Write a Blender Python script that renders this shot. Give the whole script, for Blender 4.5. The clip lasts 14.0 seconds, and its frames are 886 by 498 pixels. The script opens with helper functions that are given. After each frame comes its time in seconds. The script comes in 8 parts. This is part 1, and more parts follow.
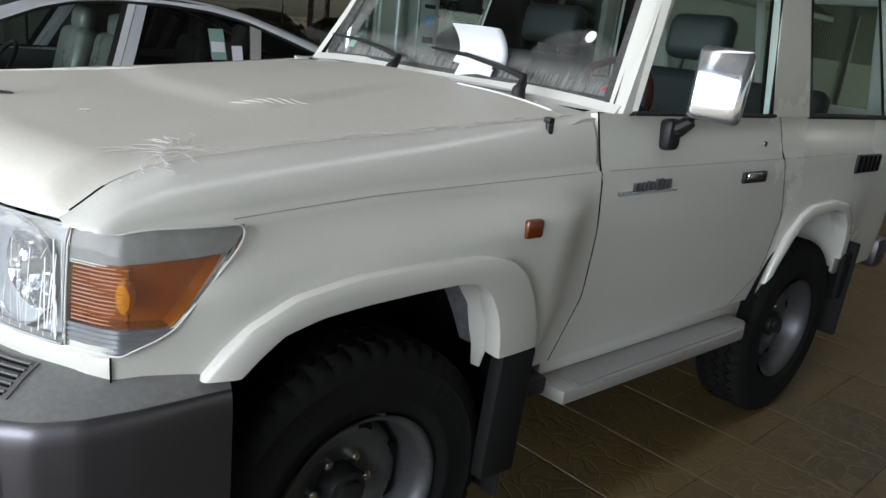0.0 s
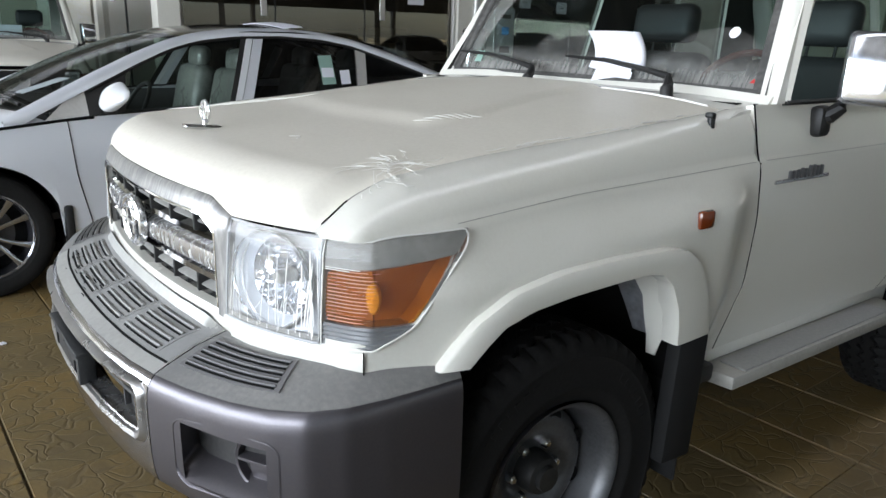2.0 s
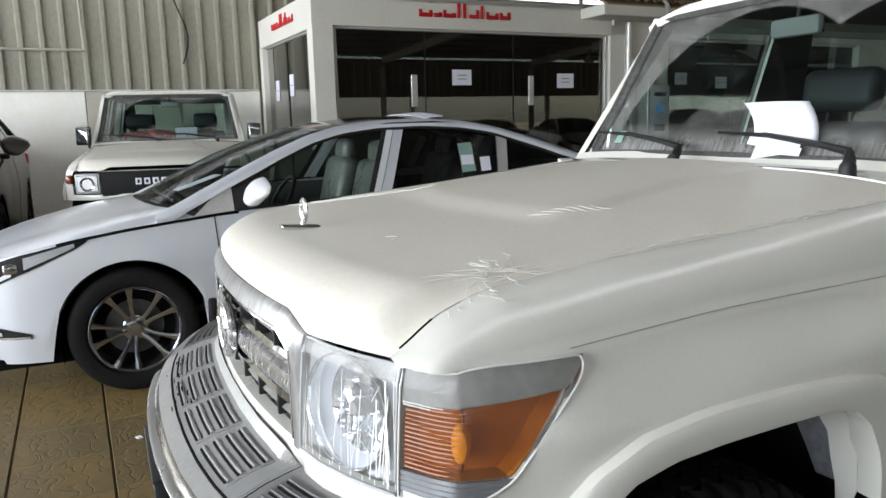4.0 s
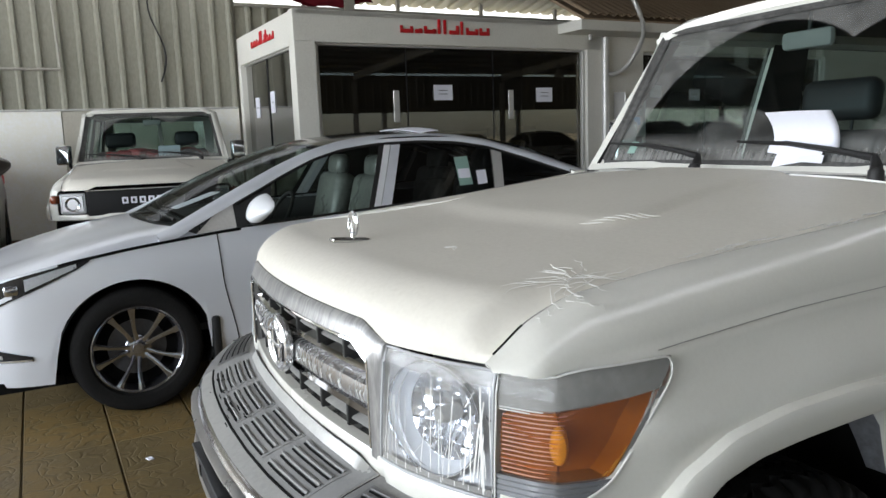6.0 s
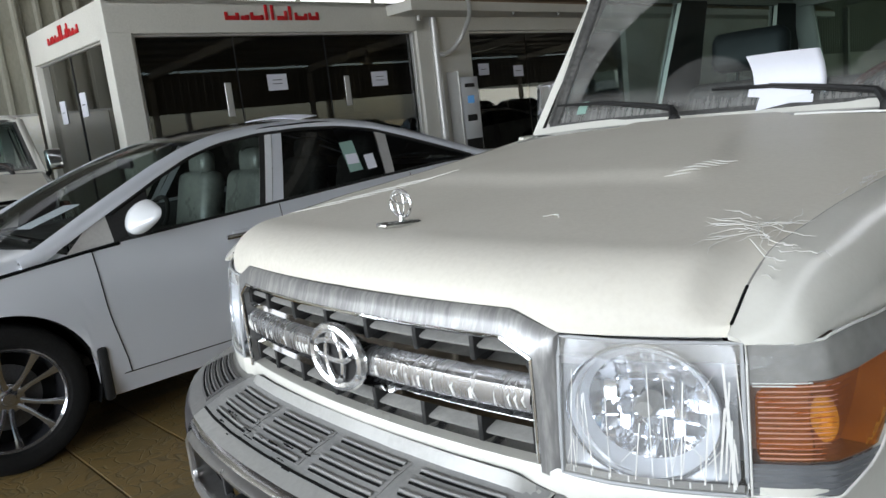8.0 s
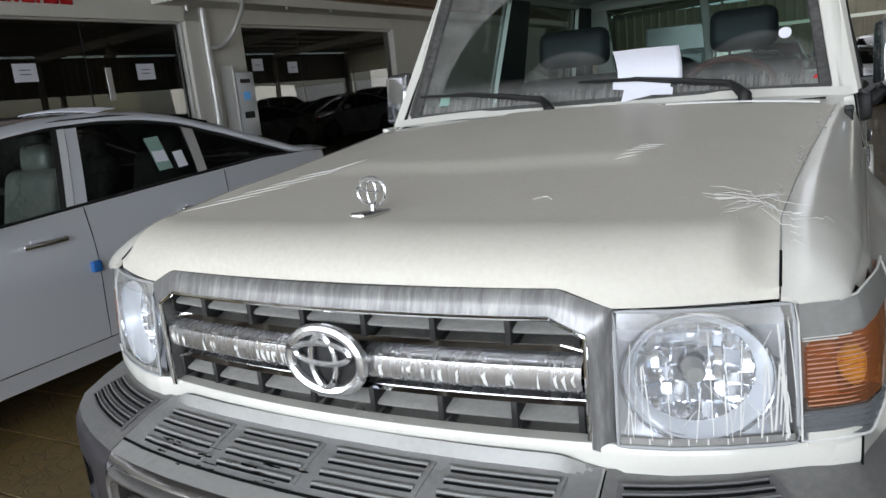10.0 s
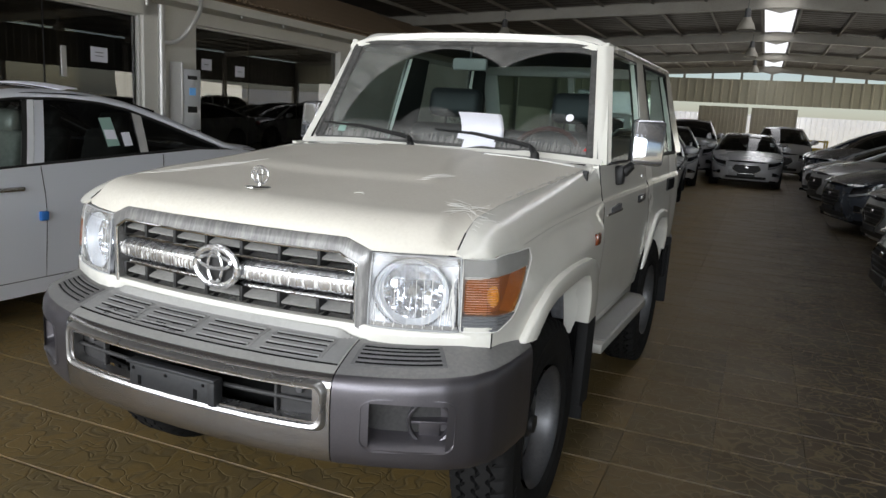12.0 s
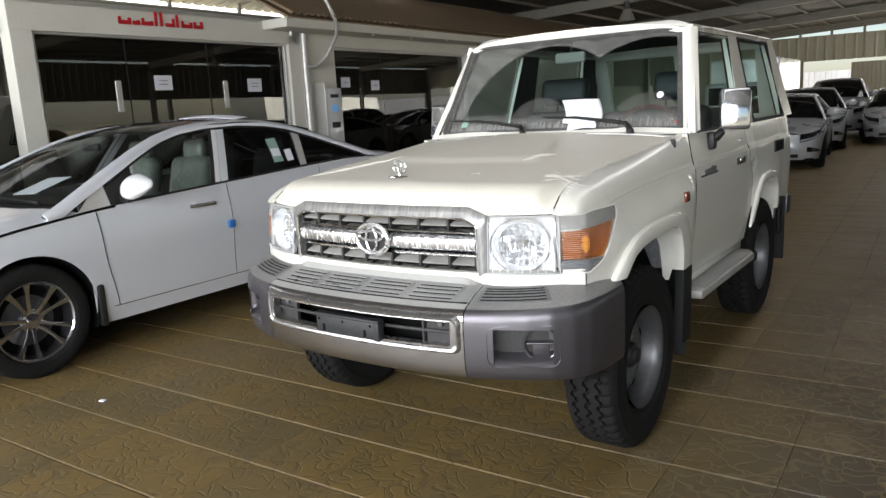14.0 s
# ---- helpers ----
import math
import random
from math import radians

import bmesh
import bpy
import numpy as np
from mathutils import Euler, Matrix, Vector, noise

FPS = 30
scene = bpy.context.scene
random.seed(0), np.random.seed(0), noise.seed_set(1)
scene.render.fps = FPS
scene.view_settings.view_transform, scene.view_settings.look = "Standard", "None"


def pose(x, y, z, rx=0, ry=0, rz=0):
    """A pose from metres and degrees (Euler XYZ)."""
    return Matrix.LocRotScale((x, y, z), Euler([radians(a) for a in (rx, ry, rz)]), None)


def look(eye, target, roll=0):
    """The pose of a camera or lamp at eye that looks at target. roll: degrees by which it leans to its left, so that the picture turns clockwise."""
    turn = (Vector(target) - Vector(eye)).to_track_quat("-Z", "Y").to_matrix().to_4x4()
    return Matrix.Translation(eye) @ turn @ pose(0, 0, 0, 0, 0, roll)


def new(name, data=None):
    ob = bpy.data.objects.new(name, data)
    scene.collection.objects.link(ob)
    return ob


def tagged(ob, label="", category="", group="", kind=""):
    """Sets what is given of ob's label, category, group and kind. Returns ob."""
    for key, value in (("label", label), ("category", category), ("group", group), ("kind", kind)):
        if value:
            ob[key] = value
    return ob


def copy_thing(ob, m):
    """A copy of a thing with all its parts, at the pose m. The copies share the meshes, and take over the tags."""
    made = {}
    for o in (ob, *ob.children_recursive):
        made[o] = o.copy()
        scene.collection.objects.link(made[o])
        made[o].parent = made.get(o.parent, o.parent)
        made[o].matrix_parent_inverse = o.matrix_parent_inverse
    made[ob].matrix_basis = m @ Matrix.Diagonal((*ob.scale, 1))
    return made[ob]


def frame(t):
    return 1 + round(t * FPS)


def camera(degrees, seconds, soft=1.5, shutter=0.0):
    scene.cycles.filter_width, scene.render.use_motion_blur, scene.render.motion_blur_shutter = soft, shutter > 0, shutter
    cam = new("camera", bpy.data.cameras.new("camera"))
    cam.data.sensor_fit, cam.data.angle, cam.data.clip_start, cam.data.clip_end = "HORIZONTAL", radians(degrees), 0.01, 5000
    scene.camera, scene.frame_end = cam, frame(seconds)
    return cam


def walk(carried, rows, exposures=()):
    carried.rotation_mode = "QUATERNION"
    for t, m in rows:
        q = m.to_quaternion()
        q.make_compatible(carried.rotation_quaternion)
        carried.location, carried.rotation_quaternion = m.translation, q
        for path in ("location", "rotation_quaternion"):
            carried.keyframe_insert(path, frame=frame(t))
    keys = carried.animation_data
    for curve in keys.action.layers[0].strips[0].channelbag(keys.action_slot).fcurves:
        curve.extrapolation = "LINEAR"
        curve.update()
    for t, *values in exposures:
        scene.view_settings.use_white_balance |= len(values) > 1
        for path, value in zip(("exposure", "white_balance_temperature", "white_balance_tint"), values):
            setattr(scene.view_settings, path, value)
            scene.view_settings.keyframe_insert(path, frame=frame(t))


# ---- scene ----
cam = camera(61.8, 14.0)
# seconds, eye, yaw / pitch / roll in degrees
PATH = [
    (0.0, (2.090, -0.939, 1.503), (0.679, 0.362, 0.940), 6.42),
    (0.5, (2.092, -1.070, 1.495), (0.695, 0.243, 0.926), 6.04),
    (1.0, (2.063, -1.209, 1.501), (0.621, 0.024, 0.868), 3.87),
    (1.5, (2.040, -1.252, 1.511), (0.489, -0.123, 0.947), 1.18),
    (2.0, (2.016, -1.238, 1.495), (0.477, -0.084, 0.945), 1.53),
    (2.5, (1.951, -1.160, 1.507), (0.325, -0.131, 0.964), -0.63),
    (3.0, (1.888, -1.025, 1.518), (0.235, 0.000, 1.053), -0.44),
    (3.5, (1.840, -0.974, 1.506), (0.088, -0.085, 1.131), -0.35),
    (4.0, (1.824, -0.994, 1.495), (0.030, -0.178, 1.157), -1.38),
    (6.5, (1.709, -1.283, 1.495), (-0.024, -0.320, 1.228), -2.90),
    (7.0, (1.532, -1.397, 1.483), (-0.092, -0.264, 1.208), -2.58),
    (7.5, (1.374, -1.467, 1.465), (-0.184, -0.258, 1.130), -4.32),
    (10.0, (0.849, -1.746, 1.478), (-0.133, -0.058, 1.048), -5.83),
    (10.5, (1.056, -1.877, 1.494), (0.165, -0.123, 1.134), -0.99),
    (11.0, (1.269, -2.087, 1.511), (0.351, -0.346, 1.158), 2.53),
    (11.5, (1.445, -2.367, 1.505), (0.597, -0.592, 1.144), 3.12),
    (12.0, (1.579, -2.521, 1.525), (0.765, -0.731, 1.162), 3.34),
    (12.5, (1.820, -2.623, 1.535), (1.017, -0.820, 1.215), 3.89),
    (13.0, (1.937, -2.747, 1.546), (0.963, -1.029, 1.227), 3.63),
    (13.5, (1.954, -2.933, 1.531), (0.881, -1.277, 1.207), -0.52),
    (14.0, (1.989, -3.029, 1.525), (0.843, -1.433, 1.151), -3.12),
]
walk(cam, [(t, look(e, g, r)) for t, e, g, r in PATH], exposures=[(0.0, 0.18, 6100, 10), (0.5, 0.38, 6100, 10), (1.0, 0.55, 6100, 10), (1.5, 0.45, 6050, 10), (2.5, 0.42, 6150, 11), (4.0, 0.36, 6250, 11), (6.5, 0.02, 6200, 11), (7.5, -0.02, 6150, 10), (10.5, -0.28, 6150, 12), (11.5, -0.28, 6350, 12), (12.2, 0.07, 6400, 12), (14.0, 0.44, 6500, 12)])

# ---- world and light ----
world = bpy.data.worlds.new("sky")
scene.world = world
world.use_nodes = True
wn = world.node_tree.nodes
sky = wn.new("ShaderNodeTexSky")
sky.sky_type, sky.sun_disc = "NISHITA", False
SUN_EL, SUN_AZ = 62.0, 205.0
sky.sun_elevation, sky.sun_rotation = radians(SUN_EL), radians(SUN_AZ)
world.node_tree.links.new(sky.outputs[0], wn["Background"].inputs[0])
wn["Background"].inputs[1].default_value = 0.12


def sun_lamp():
    d = bpy.data.lights.new("sun", "SUN")
    d.energy, d.angle, d.color = 4.0, radians(0.5), (1.0, 0.95, 0.86)
    az, el = radians(SUN_AZ), radians(SUN_EL)
    way = Vector((math.sin(az) * math.cos(el), math.cos(az) * math.cos(el), math.sin(el)))
    ob = new("sun", d)
    ob.matrix_world = look(way * 60, (0, 0, 0))


def opening_light(name, eye, target, w, h, power, colour=(1.0, 0.98, 0.95)):
    """The sky's light at one of the hall's openings, known or added."""
    d = bpy.data.lights.new(name, "AREA")
    d.shape, d.size, d.size_y, d.energy, d.color = "RECTANGLE", w, h, power, colour
    ob = new(name, d)
    ob.matrix_world = HALL @ look(eye, target)


HALL = pose(0, 0, 0, 0, 0, 1.8)
sun_lamp()
opening_light("front_opening_light", (-1.7, -8.8, 2.55), (-1.4, 0.0, 0.9), 16.7, 2.9, 1500, (0.93, 0.97, 1.0))
opening_light("far_opening_light", (2.0, 40.5, 1.6), (2.0, 20.0, 1.2), 18.0, 2.6, 260, (1.0, 0.97, 0.86))
# east and side lamps are added fill at an unseen, assumed open side
opening_light("east_fill_light", (13.2, 31.0, 1.3), (0.0, 36.0, 2.4), 18.0, 2.4, 420, (1.0, 0.96, 0.80))
opening_light("side_fill_light", (13.2, 4.0, 1.35), (0.0, 3.0, 1.2), 24.0, 2.4, 9, (1.0, 0.98, 0.93))
opening_light("ridge_light", (1.5, 16.0, 4.75), (1.5, 16.0, 0.0), 0.8, 46.0, 90)


# ---- materials ----
def shader(name, colour, rough=0.5, metal=0.0, spec=0.5, coat=0.0):
    m = bpy.data.materials.new(name)
    m.use_nodes = True
    b = m.node_tree.nodes["Principled BSDF"]
    b.inputs["Base Color"].default_value = (*colour, 1)
    b.inputs["Roughness"].default_value = rough
    b.inputs["Metallic"].default_value = metal
    b.inputs["Specular IOR Level"].default_value = spec
    b.inputs["Coat Weight"].default_value = coat
    b.inputs["Coat Roughness"].default_value = 0.10
    return m


def node(m, kind, **sets):
    n = m.node_tree.nodes.new(kind)
    for k, v in sets.items():
        if k in n.inputs:
            n.inputs[k].default_value = v
    return n


def wire(m, a, b):
    m.node_tree.links.new(a, b)


def coords(m, scale=(1, 1, 1)):
    t = node(m, "ShaderNodeTexCoord")
    p = node(m, "ShaderNodeMapping")
    p.inputs["Scale"].default_value = scale
    wire(m, t.outputs["Object"], p.inputs["Vector"])
    return p.outputs["Vector"]


def ramp(m, fac, stops):
    r = node(m, "ShaderNodeValToRGB")
    el = r.color_ramp.elements
    while len(el) < len(stops):
        el.new(0.5)
    for e, (pos, col) in zip(el, stops):
        e.position, e.color = pos, (*col, 1) if len(col) == 3 else col
    wire(m, fac, r.inputs["Fac"])
    return r.outputs["Color"]


def worn(name, colour, dirt, rough=0.5, metal=0.0, spec=0.5, coat=0.0, scale=3.0, amount=0.5, grain=60.0, bump=0.1, stretch=(1, 1, 1), rough_var=0.15):
    """Base colour with cloudy dirt at one scale and fine grain at another."""
    m = shader(name, colour, rough, metal, spec, coat)
    b = m.node_tree.nodes["Principled BSDF"]
    v = coords(m, stretch)
    big = node(m, "ShaderNodeTexNoise", Scale=scale, Detail=6.0, Roughness=0.6)
    fine = node(m, "ShaderNodeTexNoise", Scale=grain, Detail=4.0, Roughness=0.6)
    for n in (big, fine):
        wire(m, v, n.inputs["Vector"])
    mixf = node(m, "ShaderNodeMath")
    mixf.operation = "MULTIPLY"
    wire(m, big.outputs["Fac"], mixf.inputs[0])
    wire(m, fine.outputs["Fac"], mixf.inputs[1])
    lo = tuple(c for c in colour)
    hi = tuple(c * (1 - amount) + d * amount for c, d in zip(colour, dirt))
    wire(m, ramp(m, mixf.outputs[0], [(0.18, lo), (0.42, hi)]), b.inputs["Base Color"])
    rr = node(m, "ShaderNodeMapRange")
    rr.inputs["To Min"].default_value, rr.inputs["To Max"].default_value = max(0.02, rough - rough_var), min(1, rough + rough_var)
    wire(m, big.outputs["Fac"], rr.inputs["Value"])
    wire(m, rr.outputs[0], b.inputs["Roughness"])
    if bump:
        bp = node(m, "ShaderNodeBump", Strength=bump, Distance=0.004)
        wire(m, fine.outputs["Fac"], bp.inputs["Height"])
        wire(m, bp.outputs[0], b.inputs["Normal"])
    return m


def glass(name, tint=(0.9, 0.95, 0.93), gloss=1.0, dust=0.0, rough=0.0):
    """A thin pane: clear, with a mirror sheen by Fresnel, and a film of dust."""
    m = bpy.data.materials.new(name)
    m.use_nodes = True
    nt = m.node_tree
    nt.nodes.remove(nt.nodes["Principled BSDF"])
    out = nt.nodes["Material Output"]
    clear = node(m, "ShaderNodeBsdfTransparent", Color=(*tint, 1))
    shine = node(m, "ShaderNodeBsdfGlossy", Roughness=rough)
    fr = node(m, "ShaderNodeFresnel", IOR=1.5)
    mu = node(m, "ShaderNodeMath")
    mu.operation = "MULTIPLY"
    mu.inputs[1].default_value = gloss
    wire(m, fr.outputs[0], mu.inputs[0])
    mx = node(m, "ShaderNodeMixShader")
    wire(m, mu.outputs[0], mx.inputs["Fac"])
    wire(m, clear.outputs[0], mx.inputs[1])
    wire(m, shine.outputs[0], mx.inputs[2])
    last = mx.outputs[0]
    if dust:
        film = node(m, "ShaderNodeBsdfDiffuse", Color=(0.55, 0.53, 0.48, 1))
        ns = node(m, "ShaderNodeTexNoise", Scale=5.0, Detail=8.0)
        wire(m, coords(m, (1, 1, 1)), ns.inputs["Vector"])
        rg = node(m, "ShaderNodeMapRange")
        rg.inputs["From Min"].default_value, rg.inputs["From Max"].default_value = 0.35, 0.75
        rg.inputs["To Min"].default_value, rg.inputs["To Max"].default_value = dust * 0.3, dust * 1.6
        wire(m, ns.outputs["Fac"], rg.inputs["Value"])
        mx2 = node(m, "ShaderNodeMixShader")
        wire(m, rg.outputs[0], mx2.inputs["Fac"])
        wire(m, last, mx2.inputs[1])
        wire(m, film.outputs[0], mx2.inputs[2])
        last = mx2.outputs[0]
    wire(m, last, out.inputs["Surface"])
    return m


def glow(name, colour, strength):
    m = shader(name, colour, 0.4)
    b = m.node_tree.nodes["Principled BSDF"]
    b.inputs["Emission Color"].default_value = (*colour, 1)
    b.inputs["Emission Strength"].default_value = strength
    return m


CREAM = worn("cream_paint_film", (0.70, 0.665, 0.58), (0.57, 0.53, 0.45), 0.50, 0, 0.25, 0.04, 1.6, 0.45, 90, 0.03)
CREAM_SIDE = worn("cream_paint", (0.73, 0.715, 0.645), (0.62, 0.59, 0.52), 0.25, 0, 0.5, 0.5, 1.6, 0.3, 120, 0.0)
SILVER = shader("sedan_silver_paint", (0.74, 0.76, 0.80), 0.30, 0.25, 0.5, 0.7)
WHITE_CAR = worn("white_car_paint", (0.75, 0.76, 0.77), (0.72, 0.725, 0.73), 0.28, 0.0, 0.5, 0.8, 1.2, 0.2, 150, 0.0)
GREY_CAR = worn("grey_car_paint", (0.44, 0.44, 0.45), (0.36, 0.36, 0.36), 0.3, 0.5, 0.5, 0.8, 1.2, 0.2, 150, 0.0)
BEIGE_CAR = worn("brown_car_paint", (0.075, 0.065, 0.055), (0.11, 0.10, 0.085), 0.35, 0.3, 0.5, 0.6, 1.2, 0.2, 150, 0.0)
DARK_CAR = worn("dark_car_paint", (0.05, 0.06, 0.08), (0.08, 0.08, 0.08), 0.25, 0.2, 0.5, 0.8, 1.2, 0.2, 150, 0.0)
BUMPER = worn("bumper_satin_grey", (0.128, 0.120, 0.131), (0.16, 0.15, 0.152), 0.37, 0.80, 0.5, 0.1, 2.5, 0.45, 160, 0.05)
PLATE_GREY = worn("plate_holder_plastic", (0.022, 0.023, 0.025), (0.045, 0.045, 0.043), 0.5, 0, 0.4, 0, 5, 0.5, 90, 0.08)
END_DUST = worn("dusty_bumper_end_top", (0.19, 0.187, 0.182), (0.27, 0.26, 0.245), 0.5, 0.15, 0.4, 0, 5, 0.7, 90, 0.08)
TREAD_END = worn("bumper_end_tread", (0.14, 0.137, 0.137), (0.20, 0.195, 0.185), 0.6, 0, 0.3, 0, 4, 0.6, 90, 0.1)
TREAD_GREY = worn("bumper_tread_plastic", (0.24, 0.238, 0.232), (0.33, 0.322, 0.30), 0.6, 0.0, 0.4, 0, 4, 0.6, 90, 0.15)
CHROME = worn("dusty_chrome", (0.72, 0.72, 0.72), (0.55, 0.53, 0.48), 0.24, 1.0, 0.5, 0, 6, 0.5, 120, 0.03, rough_var=0.12)
CHROME_CLEAN = shader("chrome", (0.8, 0.8, 0.8), 0.05, 1.0)
BLACK = worn("black_plastic", (0.014, 0.014, 0.014), (0.045, 0.042, 0.038), 0.5, 0, 0.4, 0, 5, 0.4, 120, 0.06)
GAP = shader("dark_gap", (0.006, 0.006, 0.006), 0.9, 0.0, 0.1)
SURROUND = worn("dusty_film_on_chrome", (0.27, 0.265, 0.26), (0.52, 0.51, 0.48), 0.36, 0.55, 0.5, 0, 4, 0.8, 16, 0.14, (7, 1, 1))
GRILLE_GREY = worn("dusty_grille_plastic", (0.25, 0.245, 0.23), (0.37, 0.36, 0.33), 0.65, 0, 0.3, 0, 5, 0.7, 90, 0.08)
RUBBER = worn("tyre_rubber", (0.010, 0.0097, 0.0094), (0.026, 0.025, 0.023), 0.8, 0, 0.15, 0, 6, 0.35, 90, 0.15)
STEEL = worn("steel_wheel_grey", (0.13, 0.13, 0.134), (0.05, 0.05, 0.05), 0.42, 0.6, 0.5, 0, 6, 0.5, 90, 0.05)
ALLOY = shader("polished_alloy", (0.46, 0.46, 0.49), 0.12, 0.95)
ALLOY_DARK = shader("dark_alloy", (0.05, 0.05, 0.055), 0.35, 0.6)


def amber_material():
    """Amber plastic that lets its bulb and dish show through."""
    m = glass("amber_lens", (1.0, 0.43, 0.035), 1.4, 0.0, 0.08)
    out = m.node_tree.nodes["Material Output"]
    last = out.inputs["Surface"].links[0].from_socket
    body = node(m, "ShaderNodeBsdfDiffuse", Color=(0.36, 0.115, 0.050, 1))
    ns = node(m, "ShaderNodeTexNoise", Scale=25.0, Detail=5.0)
    wire(m, coords(m), ns.inputs["Vector"])
    rg = node(m, "ShaderNodeMapRange")
    rg.inputs["To Min"].default_value, rg.inputs["To Max"].default_value = 0.20, 0.34
    wire(m, ns.outputs["Fac"], rg.inputs["Value"])
    mx = node(m, "ShaderNodeMixShader")
    wire(m, rg.outputs[0], mx.inputs["Fac"])
    wire(m, last, mx.inputs[1])
    wire(m, body.outputs[0], mx.inputs[2])
    wire(m, mx.outputs[0], out.inputs["Surface"])
    return m


AMBER = amber_material()
AMBER_RIB = shader("amber_rib", (0.62, 0.33, 0.22), 0.2)
BAR_CHROME = worn("satin_chrome_bar", (0.68, 0.68, 0.69), (0.40, 0.39, 0.38), 0.26, 0.90, 0.5, 0, 5, 0.8, 22, 0.10, (9, 1, 1), 0.14)
BULB = shader("orange_bulb", (1.0, 0.95, 0.35), 0.3)
LAMP_BAND = worn("dusty_lamp_band", (0.24, 0.232, 0.218), (0.34, 0.33, 0.312), 0.55, 0, 0.4, 0, 9, 0.6, 60, 0.03)
MILKY = glass("milky_film_edge", (0.9, 0.9, 0.9), 0.3, 0.32)
LAMP_DARK = shader("lamp_housing_dark", (0.33, 0.21, 0.16), 0.5, 0.0)
LAMP_SILVER = worn("silvered_lamp_plate", (0.46, 0.47, 0.49), (0.34, 0.35, 0.37), 0.3, 0.55, 0.5, 0, 14, 0.6, 90, 0.03)
LAMP_RING = shader("smooth_reflector_ring", (0.86, 0.88, 0.91), 0.36, 0.5)
LAMP_FOOT = shader("clear_ribbed_foot", (0.40, 0.41, 0.43), 0.22, 0.7)
MIRROR_SHELL = shader("mirror_shell", (0.66, 0.67, 0.70), 0.10, 0.92)
BADGE = worn("badge_chrome", (0.78, 0.78, 0.78), (0.6, 0.59, 0.56), 0.22, 0.85, 0.5, 0, 20, 0.5, 120, 0.02)
MARKER = worn("dark_amber_lens", (0.16, 0.028, 0.004), (0.24, 0.06, 0.01), 0.2, 0, 0.5, 0.5, 30, 0.5, 90, 0.05)
BUMPER_CHROME = worn("film_covered_chrome", (0.48, 0.47, 0.48), (0.38, 0.36, 0.34), 0.15, 0.95, 0.5, 0, 5, 0.6, 90, 0.04, rough_var=0.07)
BUMPER_TOP = worn("dusty_film", (0.43, 0.425, 0.40), (0.33, 0.322, 0.30), 0.42, 0.25, 0.5, 0.1, 5, 0.6, 70, 0.10)
RED_BROWN = shader("red_brown_rim", (0.10, 0.022, 0.015), 0.35)
LENS_FILM = glass("film_covered_lens", (0.97, 0.98, 0.99), 0.5, 0.13)
LENS = glass("lamp_lens", (0.97, 0.98, 0.98), 0.22, 0.05)
REFLECTOR = shader("lamp_reflector", (0.80, 0.82, 0.86), 0.13, 0.92)
REFLECTOR_SOFT = shader("lamp_housing_silver", (0.40, 0.405, 0.41), 0.45, 0.0)
SEAM = shader("panel_crease", (0.34, 0.33, 0.30), 0.7)
MATT_BLACK = shader("matt_black", (0.012, 0.012, 0.012), 0.7, 0, 0.2)
GLOSS_BLACK = shader("gloss_black", (0.012, 0.012, 0.014), 0.12, 0, 0.5)
SIDE_GLASS = glass("side_glass", (0.78, 0.87, 0.84), 0.30, 0.012)
SALOON_SCREEN = glass("saloon_windscreen", (0.56, 0.61, 0.59), 0.45, 0.008)
SALOON_SIDE = glass("saloon_side_glass", (0.50, 0.59, 0.55), 1.0, 0.006)
TINTED = glass("tinted_glass", (0.10, 0.11, 0.11), 1.1, 0.008)
DARK_GLASS = glass("office_glass", (0.52, 0.48, 0.36), 2.4, 0.008)
SEAT = worn("grey_seat_vinyl", (0.035, 0.035, 0.036), (0.055, 0.055, 0.055), 0.5, 0, 0.4, 0, 4, 0.4, 80, 0.1)
SEAT_WRAP = worn("wrapped_beige_seat", (0.15, 0.155, 0.14), (0.27, 0.275, 0.255), 0.3, 0, 0.5, 0.4, 6, 0.6, 30, 0.4)
INTERIOR = worn("interior_trim_grey", (0.06, 0.06, 0.06), (0.10, 0.10, 0.095), 0.6, 0, 0.4, 0, 4, 0.4, 80, 0.05)
# light grey lining, darkened: the shade under the roof is in the colour
SHADED_LINING = worn("shaded_headlining", (0.10, 0.10, 0.095), (0.08, 0.08, 0.075), 0.9, 0, 0.2, 0, 4, 0.4, 80, 0.05)
HEADLINER = worn("pale_headliner", (0.30, 0.29, 0.27), (0.25, 0.24, 0.23), 0.9, 0, 0.2, 0, 4, 0.4, 80, 0.05)
PAPER = worn("white_paper", (0.80, 0.80, 0.86), (0.72, 0.72, 0.78), 0.8, 0, 0.2, 0, 8, 0.3, 60, 0.02)
FRAME_CHROME = worn("dull_chrome_frame", (0.44, 0.435, 0.43), (0.34, 0.325, 0.30), 0.30, 0.9, 0.5, 0, 6, 0.6, 90, 0.05, rough_var=0.12)
INNER_WING = worn("grey_inner_wing", (0.17, 0.175, 0.185), (0.09, 0.09, 0.09), 0.55, 0, 0.3, 0, 6, 0.7, 60, 0.1)
STEP_GREY = worn("dusty_step", (0.30, 0.29, 0.26), (0.20, 0.19, 0.17), 0.5, 0.1, 0.5, 0.1, 5, 0.6, 70, 0.10)
SEAL_DUST = worn("dusty_window_seal", (0.06, 0.059, 0.056), (0.15, 0.145, 0.135), 0.7, 0, 0.2, 0, 8, 0.7, 60, 0.1)
INTAKE_GREY = worn("dusty_plastic_recess_shade", (0.036, 0.035, 0.035), (0.075, 0.072, 0.067), 0.55, 0, 0.3, 0, 6, 0.6, 90, 0.08)
